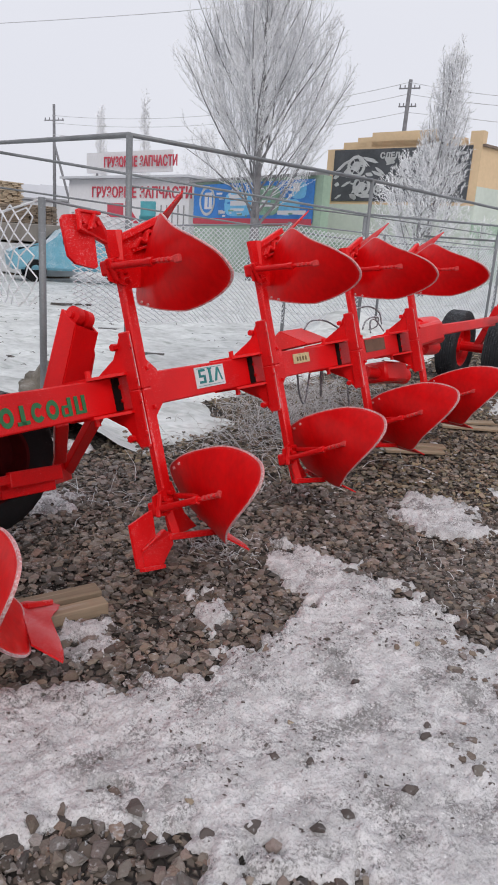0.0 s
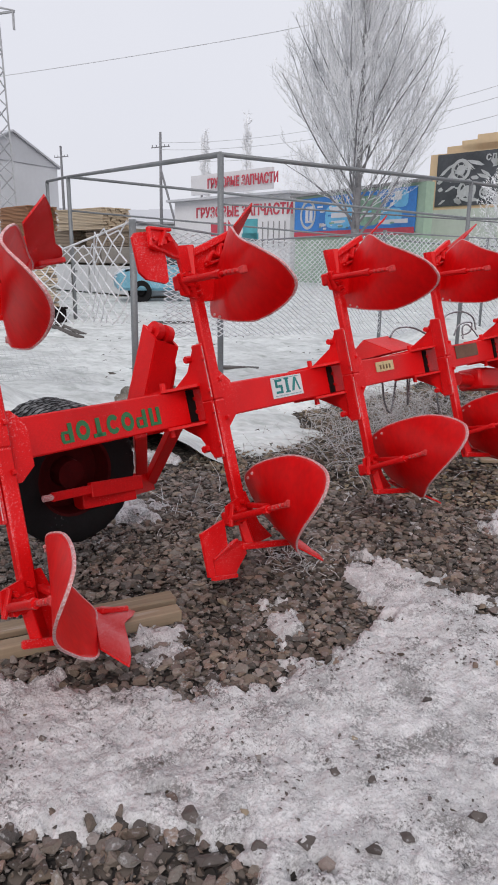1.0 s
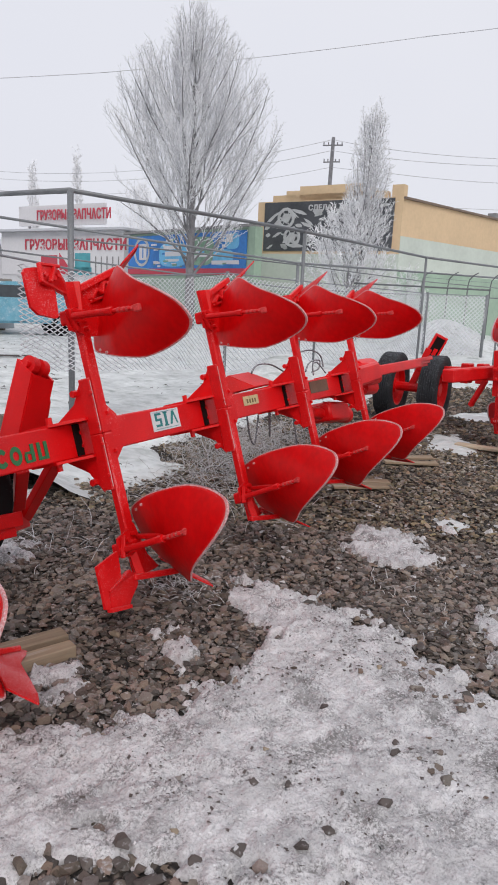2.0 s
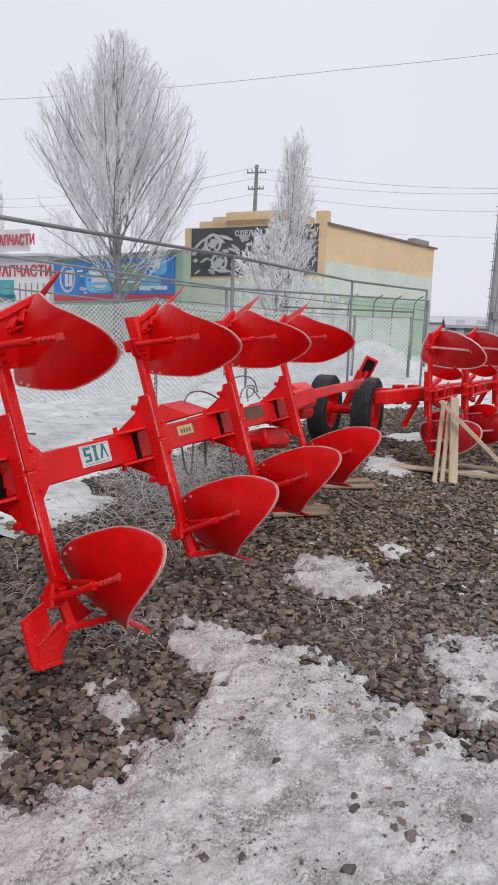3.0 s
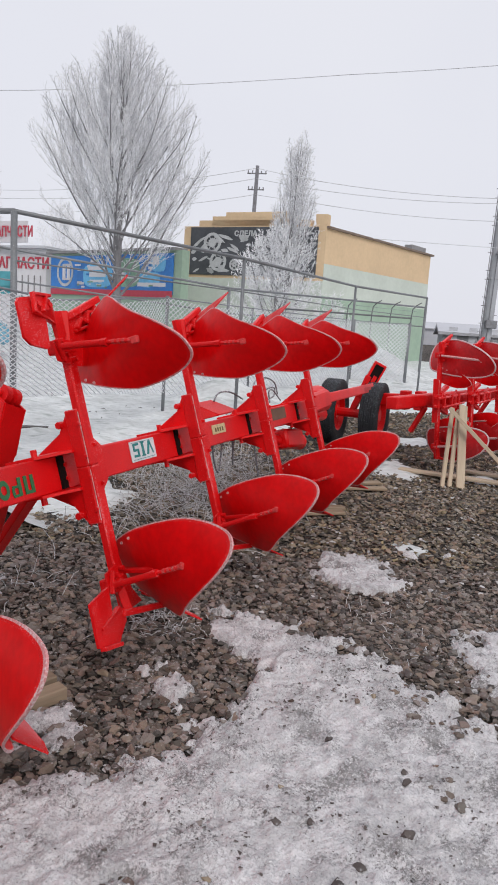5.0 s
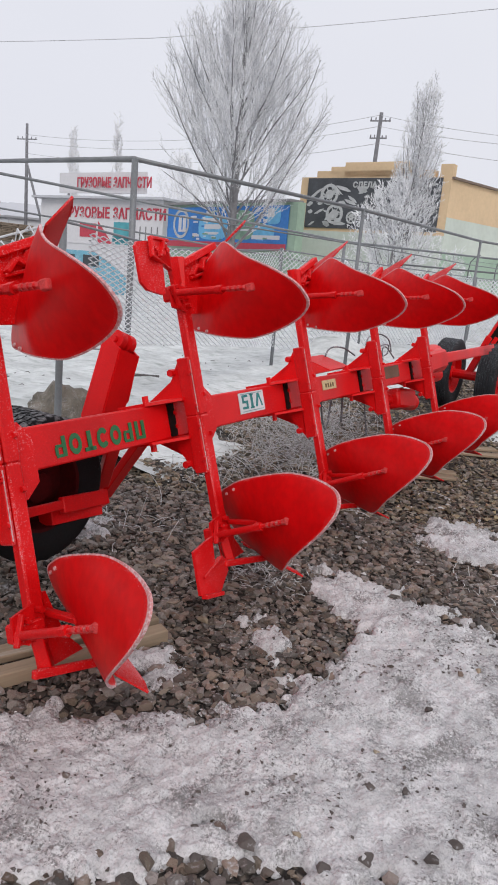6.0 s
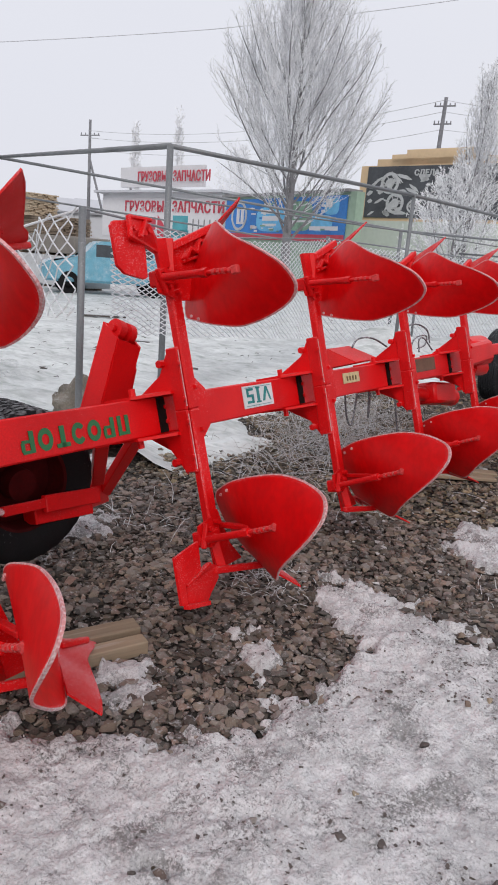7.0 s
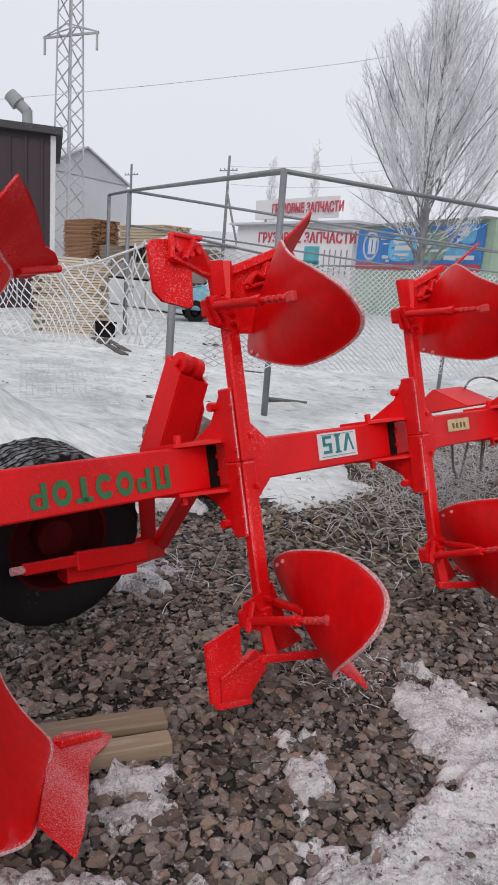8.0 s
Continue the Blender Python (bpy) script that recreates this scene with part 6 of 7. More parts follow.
stack(-15.25, 23.5, -24.6, 3.3, 1.2, 2.38, 14, (M_WOOD, M_WOOD), "stack of pale sawn planks on weathered boards")
stack(-17.2, 24.5, -24.6, 2.4, 1.2, 1.78, 11, (M_WOOD_OLD, M_WOOD_OLD), "stack of weathered boards on the covered panels")
stack(-19.9, 25.5, -24.6, 2.7, 1.3, 1.78, 30, (M_WOOD_BROWN, M_WOOD_BROWN), "tall stack of brown planks on the covered panels")

stack(-9.75, 12.5, 42, 1.35, 0.9, 0.03, 29, (M_WOOD_CREAM, M_WOOD), "tall untidy stack of pale cream boards beside the shed", 0.16)
bm = bmesh.new()
add_box(bm, (0, 0, 0.16), (0.34, 0.3, 0.32), bevel=0.03)
add_box(bm, (0, 0, 0.335), (0.38, 0.34, 0.04), bevel=0.012)
crate = part("dark_box", bm, M_DARK)
crate.location = (-8.9, 12.6, 0.0)
tagged(crate, "small dark box standing in the snow", "box")

# blue car behind the mesh
car = tagged(new("parked_car"), "blue car dusted with snow behind the fence", "car")
car.matrix_world = Matrix.Translation((-10.1, 20.8, 0)) @ Matrix.Rotation(radians(36), 4, "Z") @ Matrix.Diagonal((1, 1, 1.14, 1))
bm = bmesh.new()
prof = [(-2.1, 0.35), (-2.15, 0.75), (-1.9, 0.9), (-1.0, 0.98), (-0.5, 1.45), (1.1, 1.48), (1.75, 1.0), (2.1, 0.9), (2.12, 0.35)]
add_plate(bm, [(x, 0, z) for x, z in prof], 1.65)
bmesh.ops.bevel(bm, geom=list(bm.edges), offset=0.06, segments=2, affect="EDGES")
part("body", bm, M_BLUECAR, car, smooth=40)
for sx, sz, w, hh in ((-0.05, 1.2, 1.0, 0.32), (0.95, 1.22, 0.5, 0.3)):
    bm = bmesh.new()
    add_box(bm, (sx, -0.82, sz), (w, 0.03, hh), bevel=0.01)
    part("window", bm, M_GLASS, car)
for sx in (-1.35, 1.35):
    for sy in (-0.74, 0.74):
        bm = bmesh.new()
        lathe(bm, [(0.16, -0.1), (0.3, -0.1), (0.32, -0.05), (0.32, 0.05), (0.3, 0.1), (0.16, 0.1), (0.1, 0.05), (0.01, 0.05)], 20)
        w = part("wheel", bm, M_TYRE, car, smooth=40)
        w.location = (sx, sy, 0.32)

# ---------------------------------------------------------------- masts, poles and wires


def pole(x, y, z, arms, r, lean, label, strut=None):
    p = tagged(new("power_pole"), label, "power pole", "power poles")
    p.location = (x, y, 0)
    tube("shaft", [(0, 0, -0.2), (lean[0] / 2, lean[1] / 2, z / 2), (lean[0], lean[1], z)], [r * 1.3, r * 1.1, r * 0.85], M_POLE, p, 8)
    for za, half in arms:
        u = za / z
        bm = bmesh.new()
        add_bar(bm, (lean[0] * u - half, lean[1] * u, za), (lean[0] * u + half, lean[1] * u, za + 0.05), 0.07, 0.07, bevel=0.01)
        arm = part("crossarm", bm, M_POLE, p)
        for s in (-0.9, -0.45, 0.45, 0.9):
            bm = bmesh.new()
            add_rod(bm, (lean[0] * u + s * half, lean[1] * u, za), (lean[0] * u + s * half, lean[1] * u, za + 0.2), 0.034, seg=8)
            part("insulator", bm, M_POLE, arm)
    if strut:
        tube("strut", [(strut[0], strut[1], -0.1), (lean[0] * 0.75, lean[1] * 0.75, z * 0.75)], r * 0.8, M_POLE, p, 8)
    return p


M_POLE = mat("weathered_grey_pole", (0.2, 0.2, 0.215), 0.85, vary=0.25, frost=-0.12)
M_LINE = mat("frosted_power_line", (0.56, 0.565, 0.59), 0.8, vary=0.15)
# pole grey raised towards the sky's tone as painted haze
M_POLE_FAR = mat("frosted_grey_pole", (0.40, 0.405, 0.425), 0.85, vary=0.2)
pole(-1.35, 45.5, 11.53, ((11.04, 0.62), (10.06, 0.52)), 0.135, (0.2, 0), "grey power pole with short crossarms behind the building")
pole(-27.1, 50.5, 10.7, ((9.6, 0.8),), 0.11, (0.1, 0), "slim grey power pole with a strut", (2.4, 0.2))
pole(-41.8, 58, 11.4, ((10.4, 0.8),), 0.12, (0, 0), "slim grey power pole far off")
pole(-40.0, 22.0, 7.5, ((7.2, 0.5),), 0.12, (0, 0), "grey power pole at the edge of the yard")
pole(-29, 62, 7.6, ((7.2, 0.6),), 0.12, (0, 0), "short grey pole far off", (2.0, 0))

# lattice tower, its grey lightened to carry the fog
tower = tagged(new("lattice_tower"), "grey steel lattice power tower with crossarms, pale in fog", "pylon")
tower.location = (-39.1, 46.0, 0)
TH = 30.0
bm = bmesh.new()
half = lambda z: 0.95 - 0.45 * z / TH
legs = [(-1, -1), (1, -1), (1, 1), (-1, 1)]
for sx, sy in legs:
    bm = bmesh.new()
    add_bar(bm, (sx * half(0), sy * half(0), 0), (sx * half(TH), sy * half(TH), TH), 0.12, 0.12, bevel=0)
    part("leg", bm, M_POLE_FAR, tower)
bm = bmesh.new()
for k in range(24):
    z0, z1 = k * TH / 24, (k + 1) * TH / 24
    for i in range(4):
        a, b = legs[i], legs[(i + 1) % 4]
        if k % 2:
            a, b = b, a
        add_bar(bm, (a[0] * half(z0), a[1] * half(z0), z0), (b[0] * half(z1), b[1] * half(z1), z1), 0.07, 0.07, bevel=0)
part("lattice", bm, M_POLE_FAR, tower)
for z, s in ((18.6, 2.7), (23.0, 2.4), (27.0, 2.0)):
    bm = bmesh.new()
    add_bar(bm, (-s, 0, z), (s, 0, z), 0.14, 0.14, bevel=0)
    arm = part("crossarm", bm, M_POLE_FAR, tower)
    for sx in (-1, 1):
        for yy in (-0.4, 0.4):
            bm = bmesh.new()
            add_bar(bm, (sx * s, 0, z + 0.06), (0, yy, z + 0.7), 0.07, 0.07, bevel=0)
            part("stay", bm, M_POLE_FAR, arm)
    for sx in (-1, 1):
        bm = bmesh.new()
        add_rod(bm, (sx * s * 0.95, 0, z), (sx * s * 0.95, 0, z - 1.2), 0.09, seg=8)
        part("insulator", bm, M_POLE_FAR, arm)

# tall steel mast with a ladder
mast = tagged(new("steel_mast"), "tall grey tubular steel mast with a climbing ladder", "mast")
mast.location = (14.3, 45.0, 0)
bm = bmesh.new()
add_rod(bm, (0, 0, 0), (0.45, 0, 36), 0.36, 0.24, 14)
part("shaft", bm, mat("grey_mast_paint", (0.36, 0.37, 0.395), 0.6, vary=0.12, scale=0.5, fine=4), mast, smooth=50)
bm = bmesh.new()
add_bar(bm, (-0.17, 0, 0), (0.17, 0, 0), 0.035, 0.035, bevel=0)
rung0 = part("rung", bm, M_POLE, mast)
rung0.location = (-0.48, -0.3, 1.0)
for k in range(1, 62):
    z = 1.0 + k * 0.55
    again(rung0, mast, Matrix.Translation((0.33 + z * 0.0092, -0.1, z) if k % 3 == 1 else (-0.50 + z * 0.0158, -0.3, z)))
for dx in (-0.54, -0.40, -0.06):
    bm = bmesh.new()
    add_bar(bm, (dx, -0.38, 0), (dx + 0.56, -0.38, 36), 0.04, 0.04, bevel=0)
    part("ladder_rail", bm, M_POLE, mast)
for bx, bz, sx, sz in ((-0.5, 0.9, 0.5, 1.2), (0.5, 1.2, 0.5, 0.9), (0.1, 2.6, 0.7, 0.5)):
    bm = bmesh.new()
    add_box(bm, (bx, -0.5, bz), (sx, 0.35, sz), bevel=0.03)
    part("cabinet", bm, M_POLE, mast, "grey equipment cabinet")
bm = bmesh.new()
for z in (6.95, 7.4):
    add_box(bm, (0.75 * z - 5.05, -0.5, z), (0.5, 0.3, 0.2), Matrix.Rotation(0.4, 4, "Y"), bevel=0.03)
part("floodlight", bm, M_POLE, mast)
for k in range(7):
    bm = bmesh.new()
    lathe(bm, [(0.33 - k * 0.016, -0.06), (0.41 - k * 0.018, -0.06), (0.41 - k * 0.018, 0.06), (0.33 - k * 0.016, 0.06)], 16, "Z")
    o = part("flange", bm, M_POLE_FAR, mast)
    o.location = (0.45 * k * 5 / 36, 0, k * 5 + 0.5)


def wire(pts_a, pts_b, drop, r, label="thin overhead power line", material=None):
    a, b = Vector(pts_a), Vector(pts_b)
    path = [a.lerp(b, u) - Vector((0, 0, drop * 4 * u * (1 - u))) for u in np.linspace(0, 1, 17)]
    o = tube("power_line", path, r, material or M_LINE, None, 5)
    return tagged(o, label, "power line", "overhead wires")


for za, zb, zl in ((9.0, 8.67, 8.3), (8.55, 8.47, 7.8), (7.85, 7.57, 7.0)):
    wire((-1.2, 45.5, 1.4 * za - 1.21), (1.9, 38.0, za + 0.35), 0.02, 0.014)
    wire((1.9, 38.0, za + 0.35), (13.4, 35.8, zb), 0.25, 0.016)
    wire((13.4, 35.8, zb), (40.0, 30.0, zb + 0.4), 0.4, 0.016)
    wire((-1.2, 45.5, 1.4 * za - 1.21), (-27.0, 50.2, zl + 1.6), 0.9, 0.016)
wire((4.5, 37.9, 6.55), (40.0, 31.0, 6.2), 0.3, 0.014)
wire((-40.0, 22.0, 7.4), (-13.0, 37.6, 12.8), 0.3, 0.018)
wire((-13.0, 37.6, 12.8), (3.7, 39.9, 15.3), 0.1, 0.018)
wire((3.7, 39.9, 15.3), (13.5, 37.9, 15.8), 0.05, 0.018)
wire((13.5, 37.9, 15.8), (40.0, 32.0, 16.0), 0.2, 0.018)

# ---------------------------------------------------------------- trees
M_BARK = mat("dark_frosty_bark", (0.22, 0.215, 0.225), 0.9, vary=0.35, scale=4, fine=30, frost=-0.1, frost_up=0.05)
M_TWIG = mat("hoarfrost_twigs", (0.82, 0.825, 0.85), 0.9, vary=0.2, scale=3, fine=20)
M_TWIG2 = mat("frosted_grey_branch", (0.55, 0.55, 0.575), 0.9, vary=0.2, scale=3, fine=20, frost=0.04)


def tree(name, x, y, height, base, wide, outline, seed, limbs, slant, label, bark=None, twig=None, trunk_r=0.22, twig_r=0.010, twig_len=0.17, dense=1.0, gap=0.33, lean=0.0):
    """A straight leader with steep limbs that fill a crown. outline: the crown's width at even steps from its base to its top;
    slant: degrees from upright of the lowest and the highest limbs."""
    r = random.Random(seed)
    t = tagged(new(name), label, "tree", "frosted trees")
    t.location = (x, y, 0)
    tv, tf, bv, bf, lv, lf = [], [], [], [], [], []
    steps = np.linspace(0, 1, len(outline))

    def crown(q):
        """How far out a point lies, 1 at the crown's edge."""
        u = (q.z - base) / (height - base)
        if u >= 1:
            return 9.0
        edge = wide * float(np.interp(max(u, 0.0), steps, outline)) * (1 + 0.16 * noise.noise(Vector((q.x * 0.5, q.y * 0.5, q.z * 0.45 + seed))))
        return math.hypot(q.x - lean * u, q.y) / max(edge, 0.05)

    def shoot(p, d, ln, rad, v, f, seg, step, wob, rise):
        """A branch that runs until its length is used up or it leaves the crown."""
        path, q, dd = [Vector(p)], Vector(p), Vector(d)
        n = max(2, int(ln / step))
        for k in range(n):
            dd = (dd + Vector((r.uniform(-1, 1), r.uniform(-1, 1), r.uniform(-1, 1))) * wob + Vector((0, 0, rise))).normalized()
            q = q + dd * ln / n
            if crown(q) > 1.0 and k > 0:
                break
            path.append(q.copy())
        m = len(path) - 1
        tube_data(path, [rad * (1 - 0.78 * k / m) for k in range(m + 1)], seg, v, f)
        return path

    def spike(p, d, ln, rad):
        """A twig: three faces that run out to a point."""
        s = d.cross(Vector((0.3, 0.5, 0.8))).normalized() * rad
        t2 = d.cross(s)
        k = len(lv)
        lv.extend((tuple(p + s), tuple(p - s * 0.5 + t2 * 0.87), tuple(p - s * 0.5 - t2 * 0.87), tuple(p + d * ln)))
        lf.extend(((k, k + 1, k + 3), (k + 1, k + 2, k + 3), (k + 2, k, k + 3)))

    def along(path, every, lo):
        ln = sum((b - a).length for a, b in zip(path, path[1:]))
        n, count = len(path) - 1, max(2, int(ln * (1 - lo) / every))
        for k in range(count):
            u = min(lo + (1 - lo) * (k + r.random()) / count, 0.995)
            i = min(int(u * n), n - 1)
            yield u, ln, path[i].lerp(path[i + 1], u * n - i), (path[i + 1] - path[i]).normalized()

    def turned(d, amount):
        out = Vector((r.uniform(-1, 1), r.uniform(-1, 1), r.uniform(-0.3, 0.5)))
        out = (out - d * out.dot(d)).normalized()
        return (d + out * amount).normalized()

    def sprays(path, every, lo):
        for _, _, c0, al in along(path, every / dense, lo):
            d2 = turned(al, r.uniform(0.5, 1.1))
            ln2 = twig_len * r.uniform(0.6, 1.4)
            spike(c0, d2, ln2, twig_r)
            spike(c0 + d2 * ln2 * 0.45, turned(d2, r.uniform(0.6, 1.1)), ln2 * r.uniform(0.4, 0.7), twig_r * 0.8)

    def branch(p, d, ln, rad):
        """A branch of the second order, with its own finer ones."""
        sp = shoot(p, d, ln, rad, bv, bf, 4, 0.25, 0.07, 0.06)
        for u, l2, s0, al in along(sp, gap * 0.8, 0.12):
            fp = shoot(s0, turned(al, r.uniform(0.4, 0.7)), (0.25 + 0.5 * (1 - u) * l2) * r.uniform(0.7, 1.2) + twig_len, rad * 0.5, bv, bf, 3, 0.14, 0.09, 0.07)
            sprays(fp, 0.055, 0.0)
        sprays(sp, 0.075, 0.1)

    lead = [Vector((0, 0, -0.2)), Vector((0.04, 0.02, base * 0.5)), Vector((0.0, 0.03, base)), Vector((lean * 0.3 + 0.05, 0, base + (height - base) * 0.35)), Vector((lean * 0.65 - 0.03, 0.02, base + (height - base) * 0.7)), Vector((lean, 0.04, height * 0.985))]
    tube_data(lead, [trunk_r * 1.25, trunk_r, trunk_r * 0.85, trunk_r * 0.5, trunk_r * 0.24, 0.012], 9, tv, tf)
    for k in range(limbs):
        w = (k + 0.5) / limbs
        z0 = base * 0.82 + (height * 0.86 - base * 0.82) * w ** 1.15
        an = 2.39996 * k + r.uniform(-0.35, 0.35)
        tip = radians(slant[0] + (slant[1] - slant[0]) * w + r.uniform(-9, 9))
        d = Vector((math.cos(an) * math.sin(tip), math.sin(an) * math.sin(tip), math.cos(tip)))
        u0 = max(0.0, (z0 - base) / (height - base))
        lp = shoot((lean * u0, 0.02, z0), d, (height - z0) * 0.98 + 0.4, trunk_r * r.uniform(0.2, 0.32) * (1 - 0.55 * w), tv, tf, 6, 0.38, 0.075, 0.026)
        for u, ln, s0, al in along(lp, gap, 0.12):
            branch(s0, turned(al, r.uniform(0.35, 0.7)), (ln * (1 - u) * 0.6 + 0.75) * r.uniform(0.7, 1.25), max(0.010, trunk_r * 0.09) * (1.3 - 0.6 * u))
        sprays(lp, 0.09, 0.25)
    for u, ln, s0, al in along(lead[2:], gap, 0.1):
        branch(s0, turned(Vector((0, 0, 1)), r.uniform(0.4, 0.7)), (1 - u) * 1.6 + 0.6, max(0.010, trunk_r * 0.07))
    raw("trunk", tv, tf, bark or M_BARK, t, True)
    work = raw("branch_work", bv, bf, twig or M_TWIG2, t)
    work["kind"] = "stuff"
    tw = raw("crown", lv, lf, twig or M_TWIG, t)
    tw["kind"] = "stuff"
    tw["label"] = "crown of fine twigs white with hoarfrost"
    return t


EGG = (0.5, 0.68, 0.76, 0.84, 0.97, 1.0, 0.95, 0.84, 0.68, 0.45, 0.12)
SPIRE = (0.55, 0.8, 1.0, 1.0, 0.92, 0.82, 0.75, 0.7, 0.64, 0.5, 0.2)
tree("frosted_tree", -6.6, 30.5, 13.3, 2.7, 3.95, EGG, 11, 40, (44, 18), "tall bare tree, every twig white with hoarfrost", trunk_r=0.22, twig_r=0.0095, dense=0.62, gap=0.40)
tree("frosted_tree", 0.75, 28.0, 8.9, 1.3, 1.2, SPIRE, 23, 30, (17, 8), "slim tree thickly coated in hoarfrost", trunk_r=0.12, twig_r=0.012, twig_len=0.17, dense=0.36, gap=0.42, lean=0.25)
tree("frosted_bush", 0.35, 27.6, 5.5, 0.5, 2.0, (0.7, 0.95, 1.0, 1.0, 0.92, 0.75, 0.5, 0.15), 29, 34, (46, 18), "dense hoarfrosted bush at the foot of the slim tree", trunk_r=0.09, twig_r=0.016, twig_len=0.2, dense=0.42, gap=0.38)
tree("frosted_bush", 2.7, 27.8, 2.9, 0.3, 1.2, (0.7, 1.0, 1.0, 0.85, 0.5, 0.1), 31, 14, (50, 20), "low frosted bush beside the building", trunk_r=0.05, twig_r=0.011, twig_len=0.2, dense=0.7, gap=0.4)
# far trees: fog painted as a near-sky colour on bark and twigs
M_FOGGY = mat("pale_frosted_bark", (0.86, 0.865, 0.885), 0.95, vary=0.05)
for i, (tx, ty, th) in enumerate([(-29.3, 63.4, 13.4), (-25.7, 65.2, 14.8)]):
    tree("far_poplar", tx, ty, th, 2.0, 0.75, SPIRE, 40 + i, 18, (8, 4), "pale slim poplar far off in the fog", M_FOGGY, M_FOGGY, 0.12, twig_r=0.024, twig_len=0.3, dense=0.4, gap=0.6)
tree("far_tree", -13.5, 46.0, 8.6, 2.0, 2.6, EGG, 47, 20, (40, 16), "pale bare tree in the fog behind the taller one", M_FOGGY, M_FOGGY, 0.14, twig_r=0.018, twig_len=0.26, dense=0.4, gap=0.6)

# ---------------------------------------------------------------- weeds and hoses


def weeds(x, y, wide, deep, n, high, seed, label):
    r = random.Random(seed)
    v, f = [], []
    for k in range(n):
        p = Vector((x + r.gauss(0, wide / 2), y + r.gauss(0, deep / 2), 0.0))
        d = Vector((r.uniform(-1, 1), r.uniform(-1, 1), r.uniform(0.2, 1.2))).normalized()
        path = [p]
        ln = high * r.uniform(0.5, 1.5)
        for s in range(4):
            d = (d + Vector((r.uniform(-0.5, 0.5), r.uniform(-0.5, 0.5), r.uniform(-0.5, 0.1)))).normalized()
            path.append(path[-1] + d * ln / 4)
        tube_data(path, [0.003, 0.0026, 0.0024, 0.002, 0.0016], 3, v, f)
    return tagged(raw("dry_weeds", v, f, M_WEED), label, "weeds", "dry weeds", kind="stuff")


M_WEED = mat("frosted_dry_stalks", (0.36, 0.34, 0.32), 0.9, vary=0.4, scale=8, fine=40, frost=0.08)
weeds(-0.50, 5.8, 0.65, 1.35, 850, 0.22, 3, "frosted dry weeds tangled under the beam")
weeds(-0.35, 7.0, 0.8, 1.0, 420, 0.26, 4, "frosted dry weeds tangled under the beam")
weeds(-0.30, 3.08, 0.22, 0.20, 160, 0.06, 5, "tuft of dry weeds at the foot of a mouldboard")
weeds(-1.2, 3.5, 0.35, 0.3, 30, 0.16, 6, "sparse dry stalks in the gravel")
weeds(0.85, 3.2, 0.3, 0.4, 40, 0.05, 8, "flat dry stalks in the gravel")

hoses = [[(2.05, -0.12, 0.19), (2.12, -0.12, 0.235), (2.24, -0.12, 0.25), (2.39, -0.12, 0.23), (2.55, -0.12, 0.17)], [(2.80, -0.12, 0.24), (2.86, -0.12, 0.295), (2.99, -0.12, 0.316), (3.16, -0.12, 0.313), (3.30, -0.12, 0.26), (3.31, -0.12, 0.16)],
         [(2.90, -0.1, 0.14), (2.98, -0.1, 0.20), (3.10, -0.1, 0.225), (3.22, -0.1, 0.215), (3.16, -0.1, 0.15), (3.02, -0.1, 0.13)], [(2.95, -0.06, 0.10), (3.0, -0.07, 0.19), (3.12, -0.08, 0.20), (3.2, -0.06, 0.10)],
         [(1.75, -0.05, -0.10), (1.78, -0.08, -0.24), (1.86, -0.1, -0.30), (1.93, -0.06, -0.10)], [(1.98, 0.0, -0.09), (2.0, -0.05, -0.28), (2.06, -0.03, -0.09)], [(2.3, 0.02, -0.09), (2.33, -0.03, -0.5), (2.36, -0.06, -0.62)]]
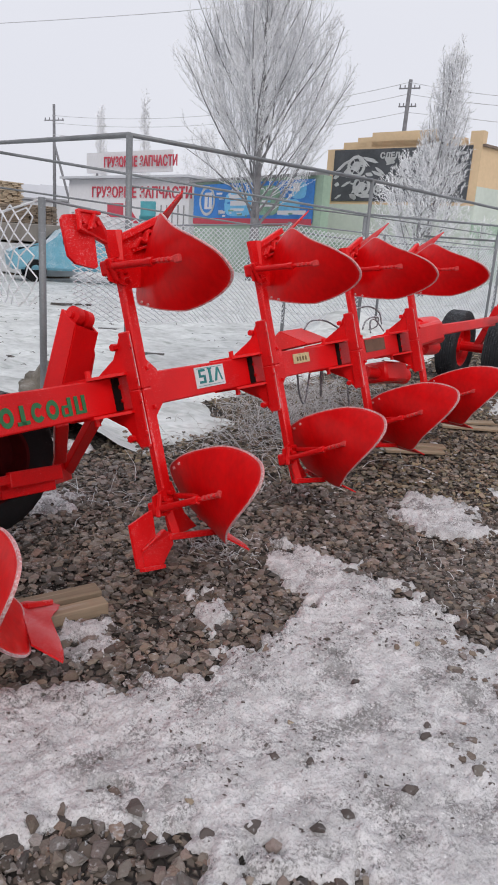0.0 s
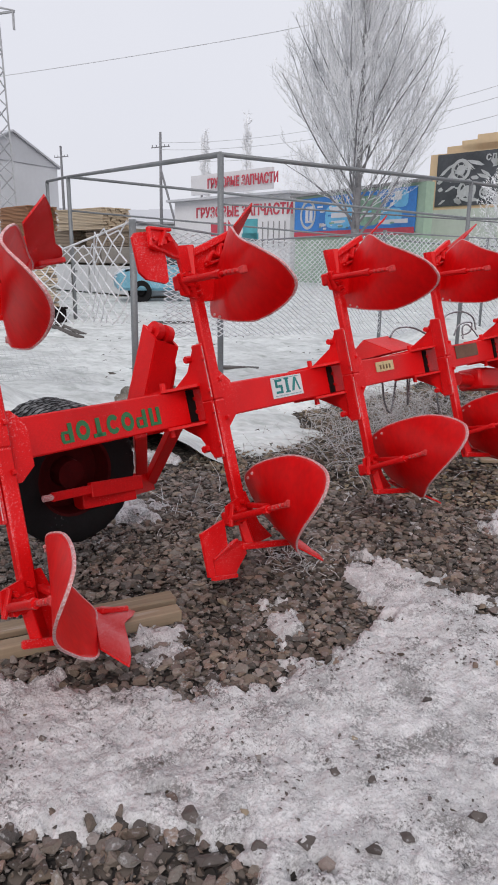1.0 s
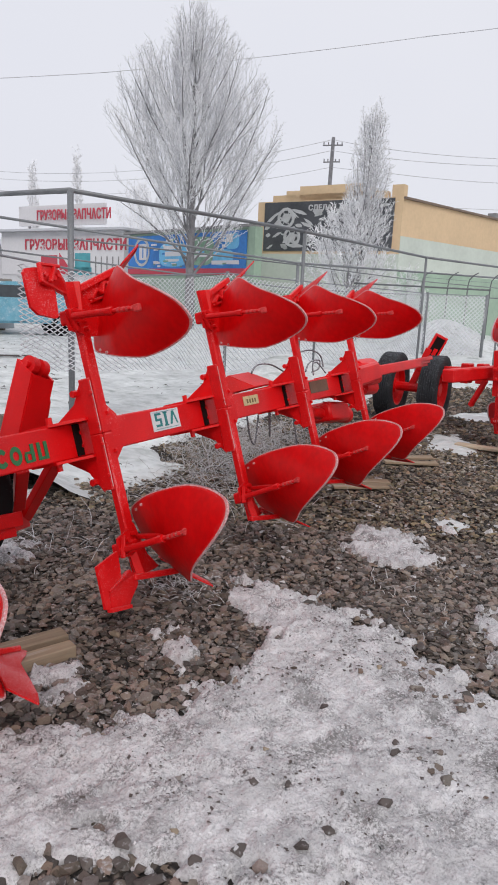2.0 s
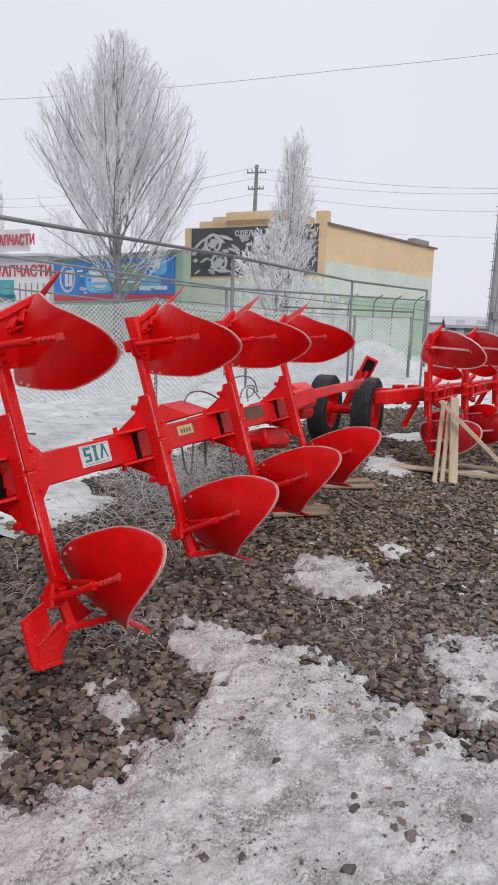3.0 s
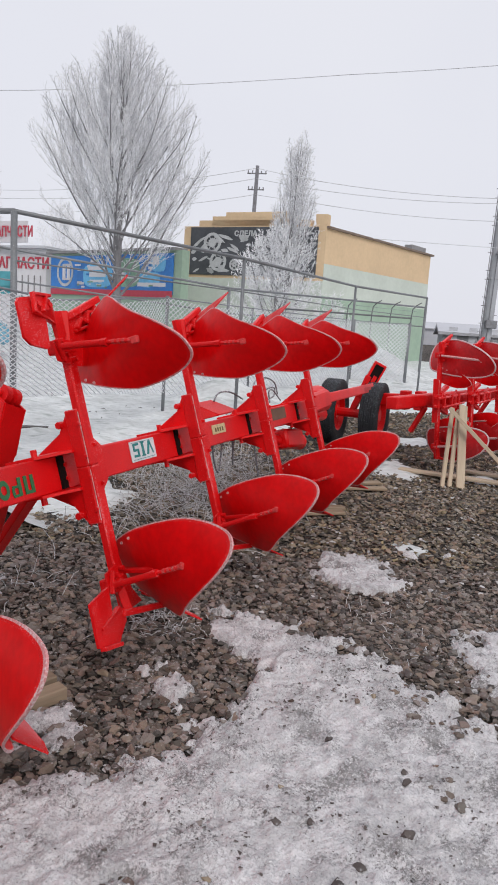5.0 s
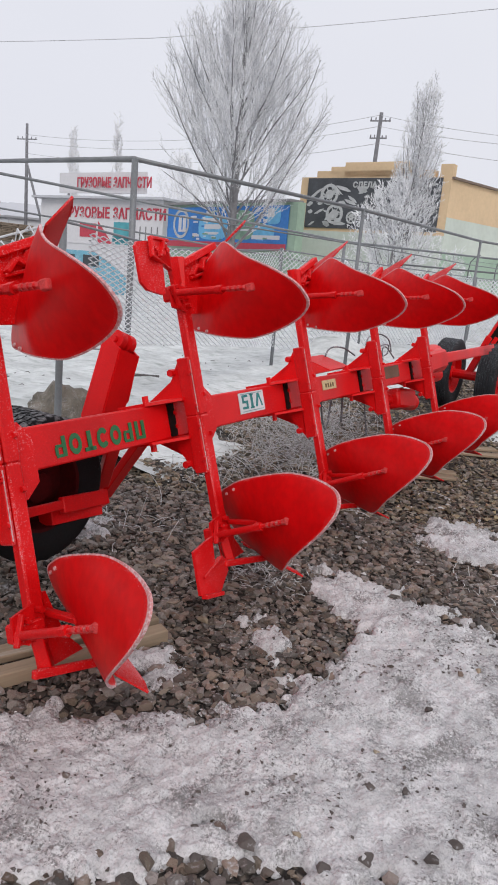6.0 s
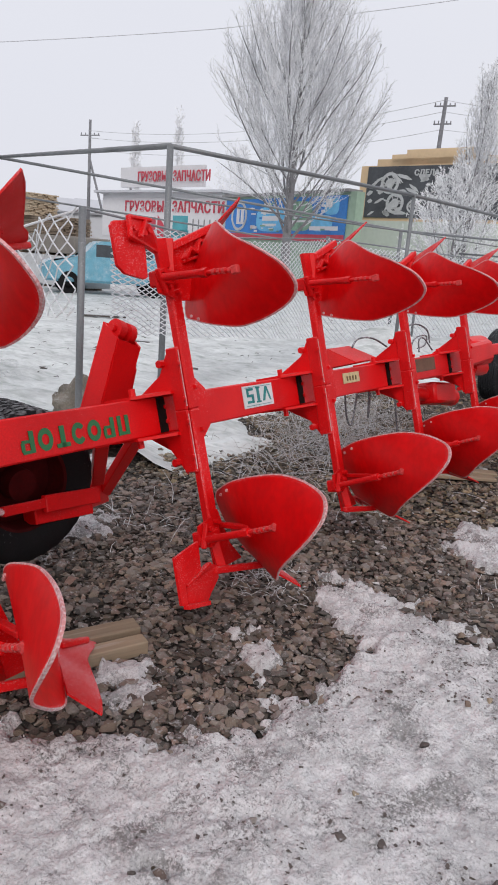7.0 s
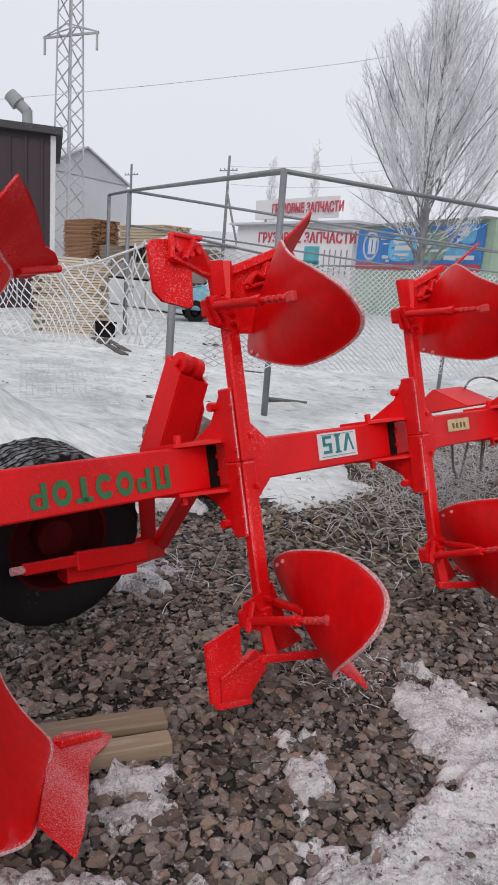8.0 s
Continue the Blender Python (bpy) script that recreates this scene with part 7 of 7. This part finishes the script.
for hh in hoses:
    pts = [R(*q) for q in hh]
    fine = []
    for i in range(len(pts) - 1):
        p0, p1, p2, p3 = pts[max(i - 1, 0)], pts[i], pts[i + 1], pts[min(i + 2, len(pts) - 1)]
        for u in np.linspace(0, 1, 6, endpoint=False):
            fine.append(0.5 * (2 * p1 + (p2 - p0) * u + (2 * p0 - 5 * p1 + 4 * p2 - p3) * u * u + (3 * p1 - p0 - 3 * p2 + p3) * u ** 3))
    fine.append(pts[-1])
    tube("hose", fine, 0.0065, M_HOSE, plough, 6)

# dark machine beside the second plough
machine = tagged(new("farm_machine"), "dark blue-black steel farm machine beside the second plough", "machine")
machine.location = (4.62, 10.6, 0)
M_NAVY = mat("dark_blue_paint", (0.012, 0.018, 0.032), 0.5, vary=0.3, frost=-0.13, frost_up=0.12)
for k, (q0, q1, sx, sy) in enumerate([((-0.3, 0, 0.92), (1.6, 0.2, 0.92), 0.06, 0.10), ((-0.3, 0.3, 0.80), (1.6, 0.5, 0.80), 0.06, 0.10), ((-0.35, -0.05, 0.70), (1.4, 0.1, 0.70), 0.05, 0.12)]):
    bm = bmesh.new()
    add_bar(bm, q0, q1, sx, sy, bevel=0.008)
    part("rail", bm, M_NAVY, machine)
for k in range(3):
    tube("tine", [(-0.2 + k * 0.5, -0.05, 0.9), (0.0 + k * 0.5, -0.2, 0.72), (0.08 + k * 0.5, -0.3, 0.4), (-0.05 + k * 0.5, -0.35, 0.05)], [0.04, 0.035, 0.03, 0.02], M_NAVY, machine, 8)
bm = bmesh.new()
add_box(bm, (0.7, 0.3, 0.35), (1.2, 0.25, 0.5), bevel=0.03)
part("drum", bm, M_NAVY, machine)

# bits of dead stalk and dirt on the yard's snow
lr_ = random.Random(77)
lv_, lf_ = [], []
for k in range(700):
    x, y = lr_.uniform(-9, 3), lr_.uniform(4.6, 20)
    if x > -1.2 + (y - 5) * 0.2 or noise.noise(Vector((x * 0.6, y * 0.6, 2.2))) < 0.0:
        continue
    an, ln = lr_.uniform(0, 6.28), lr_.uniform(0.02, 0.09)
    d = Vector((math.cos(an), math.sin(an), 0.1)) * ln
    p = Vector((x, y, 0.045))
    tube_data([p, p + d * 0.5 + Vector((0.01, 0.01, 0.01)), p + d], [0.003, 0.006, 0.003], 3, lv_, lf_)
tagged(raw("litter", lv_, lf_, M_STONE_DARK), "bits of dead stalk and dirt on the yard's snow", "litter", kind="stuff")
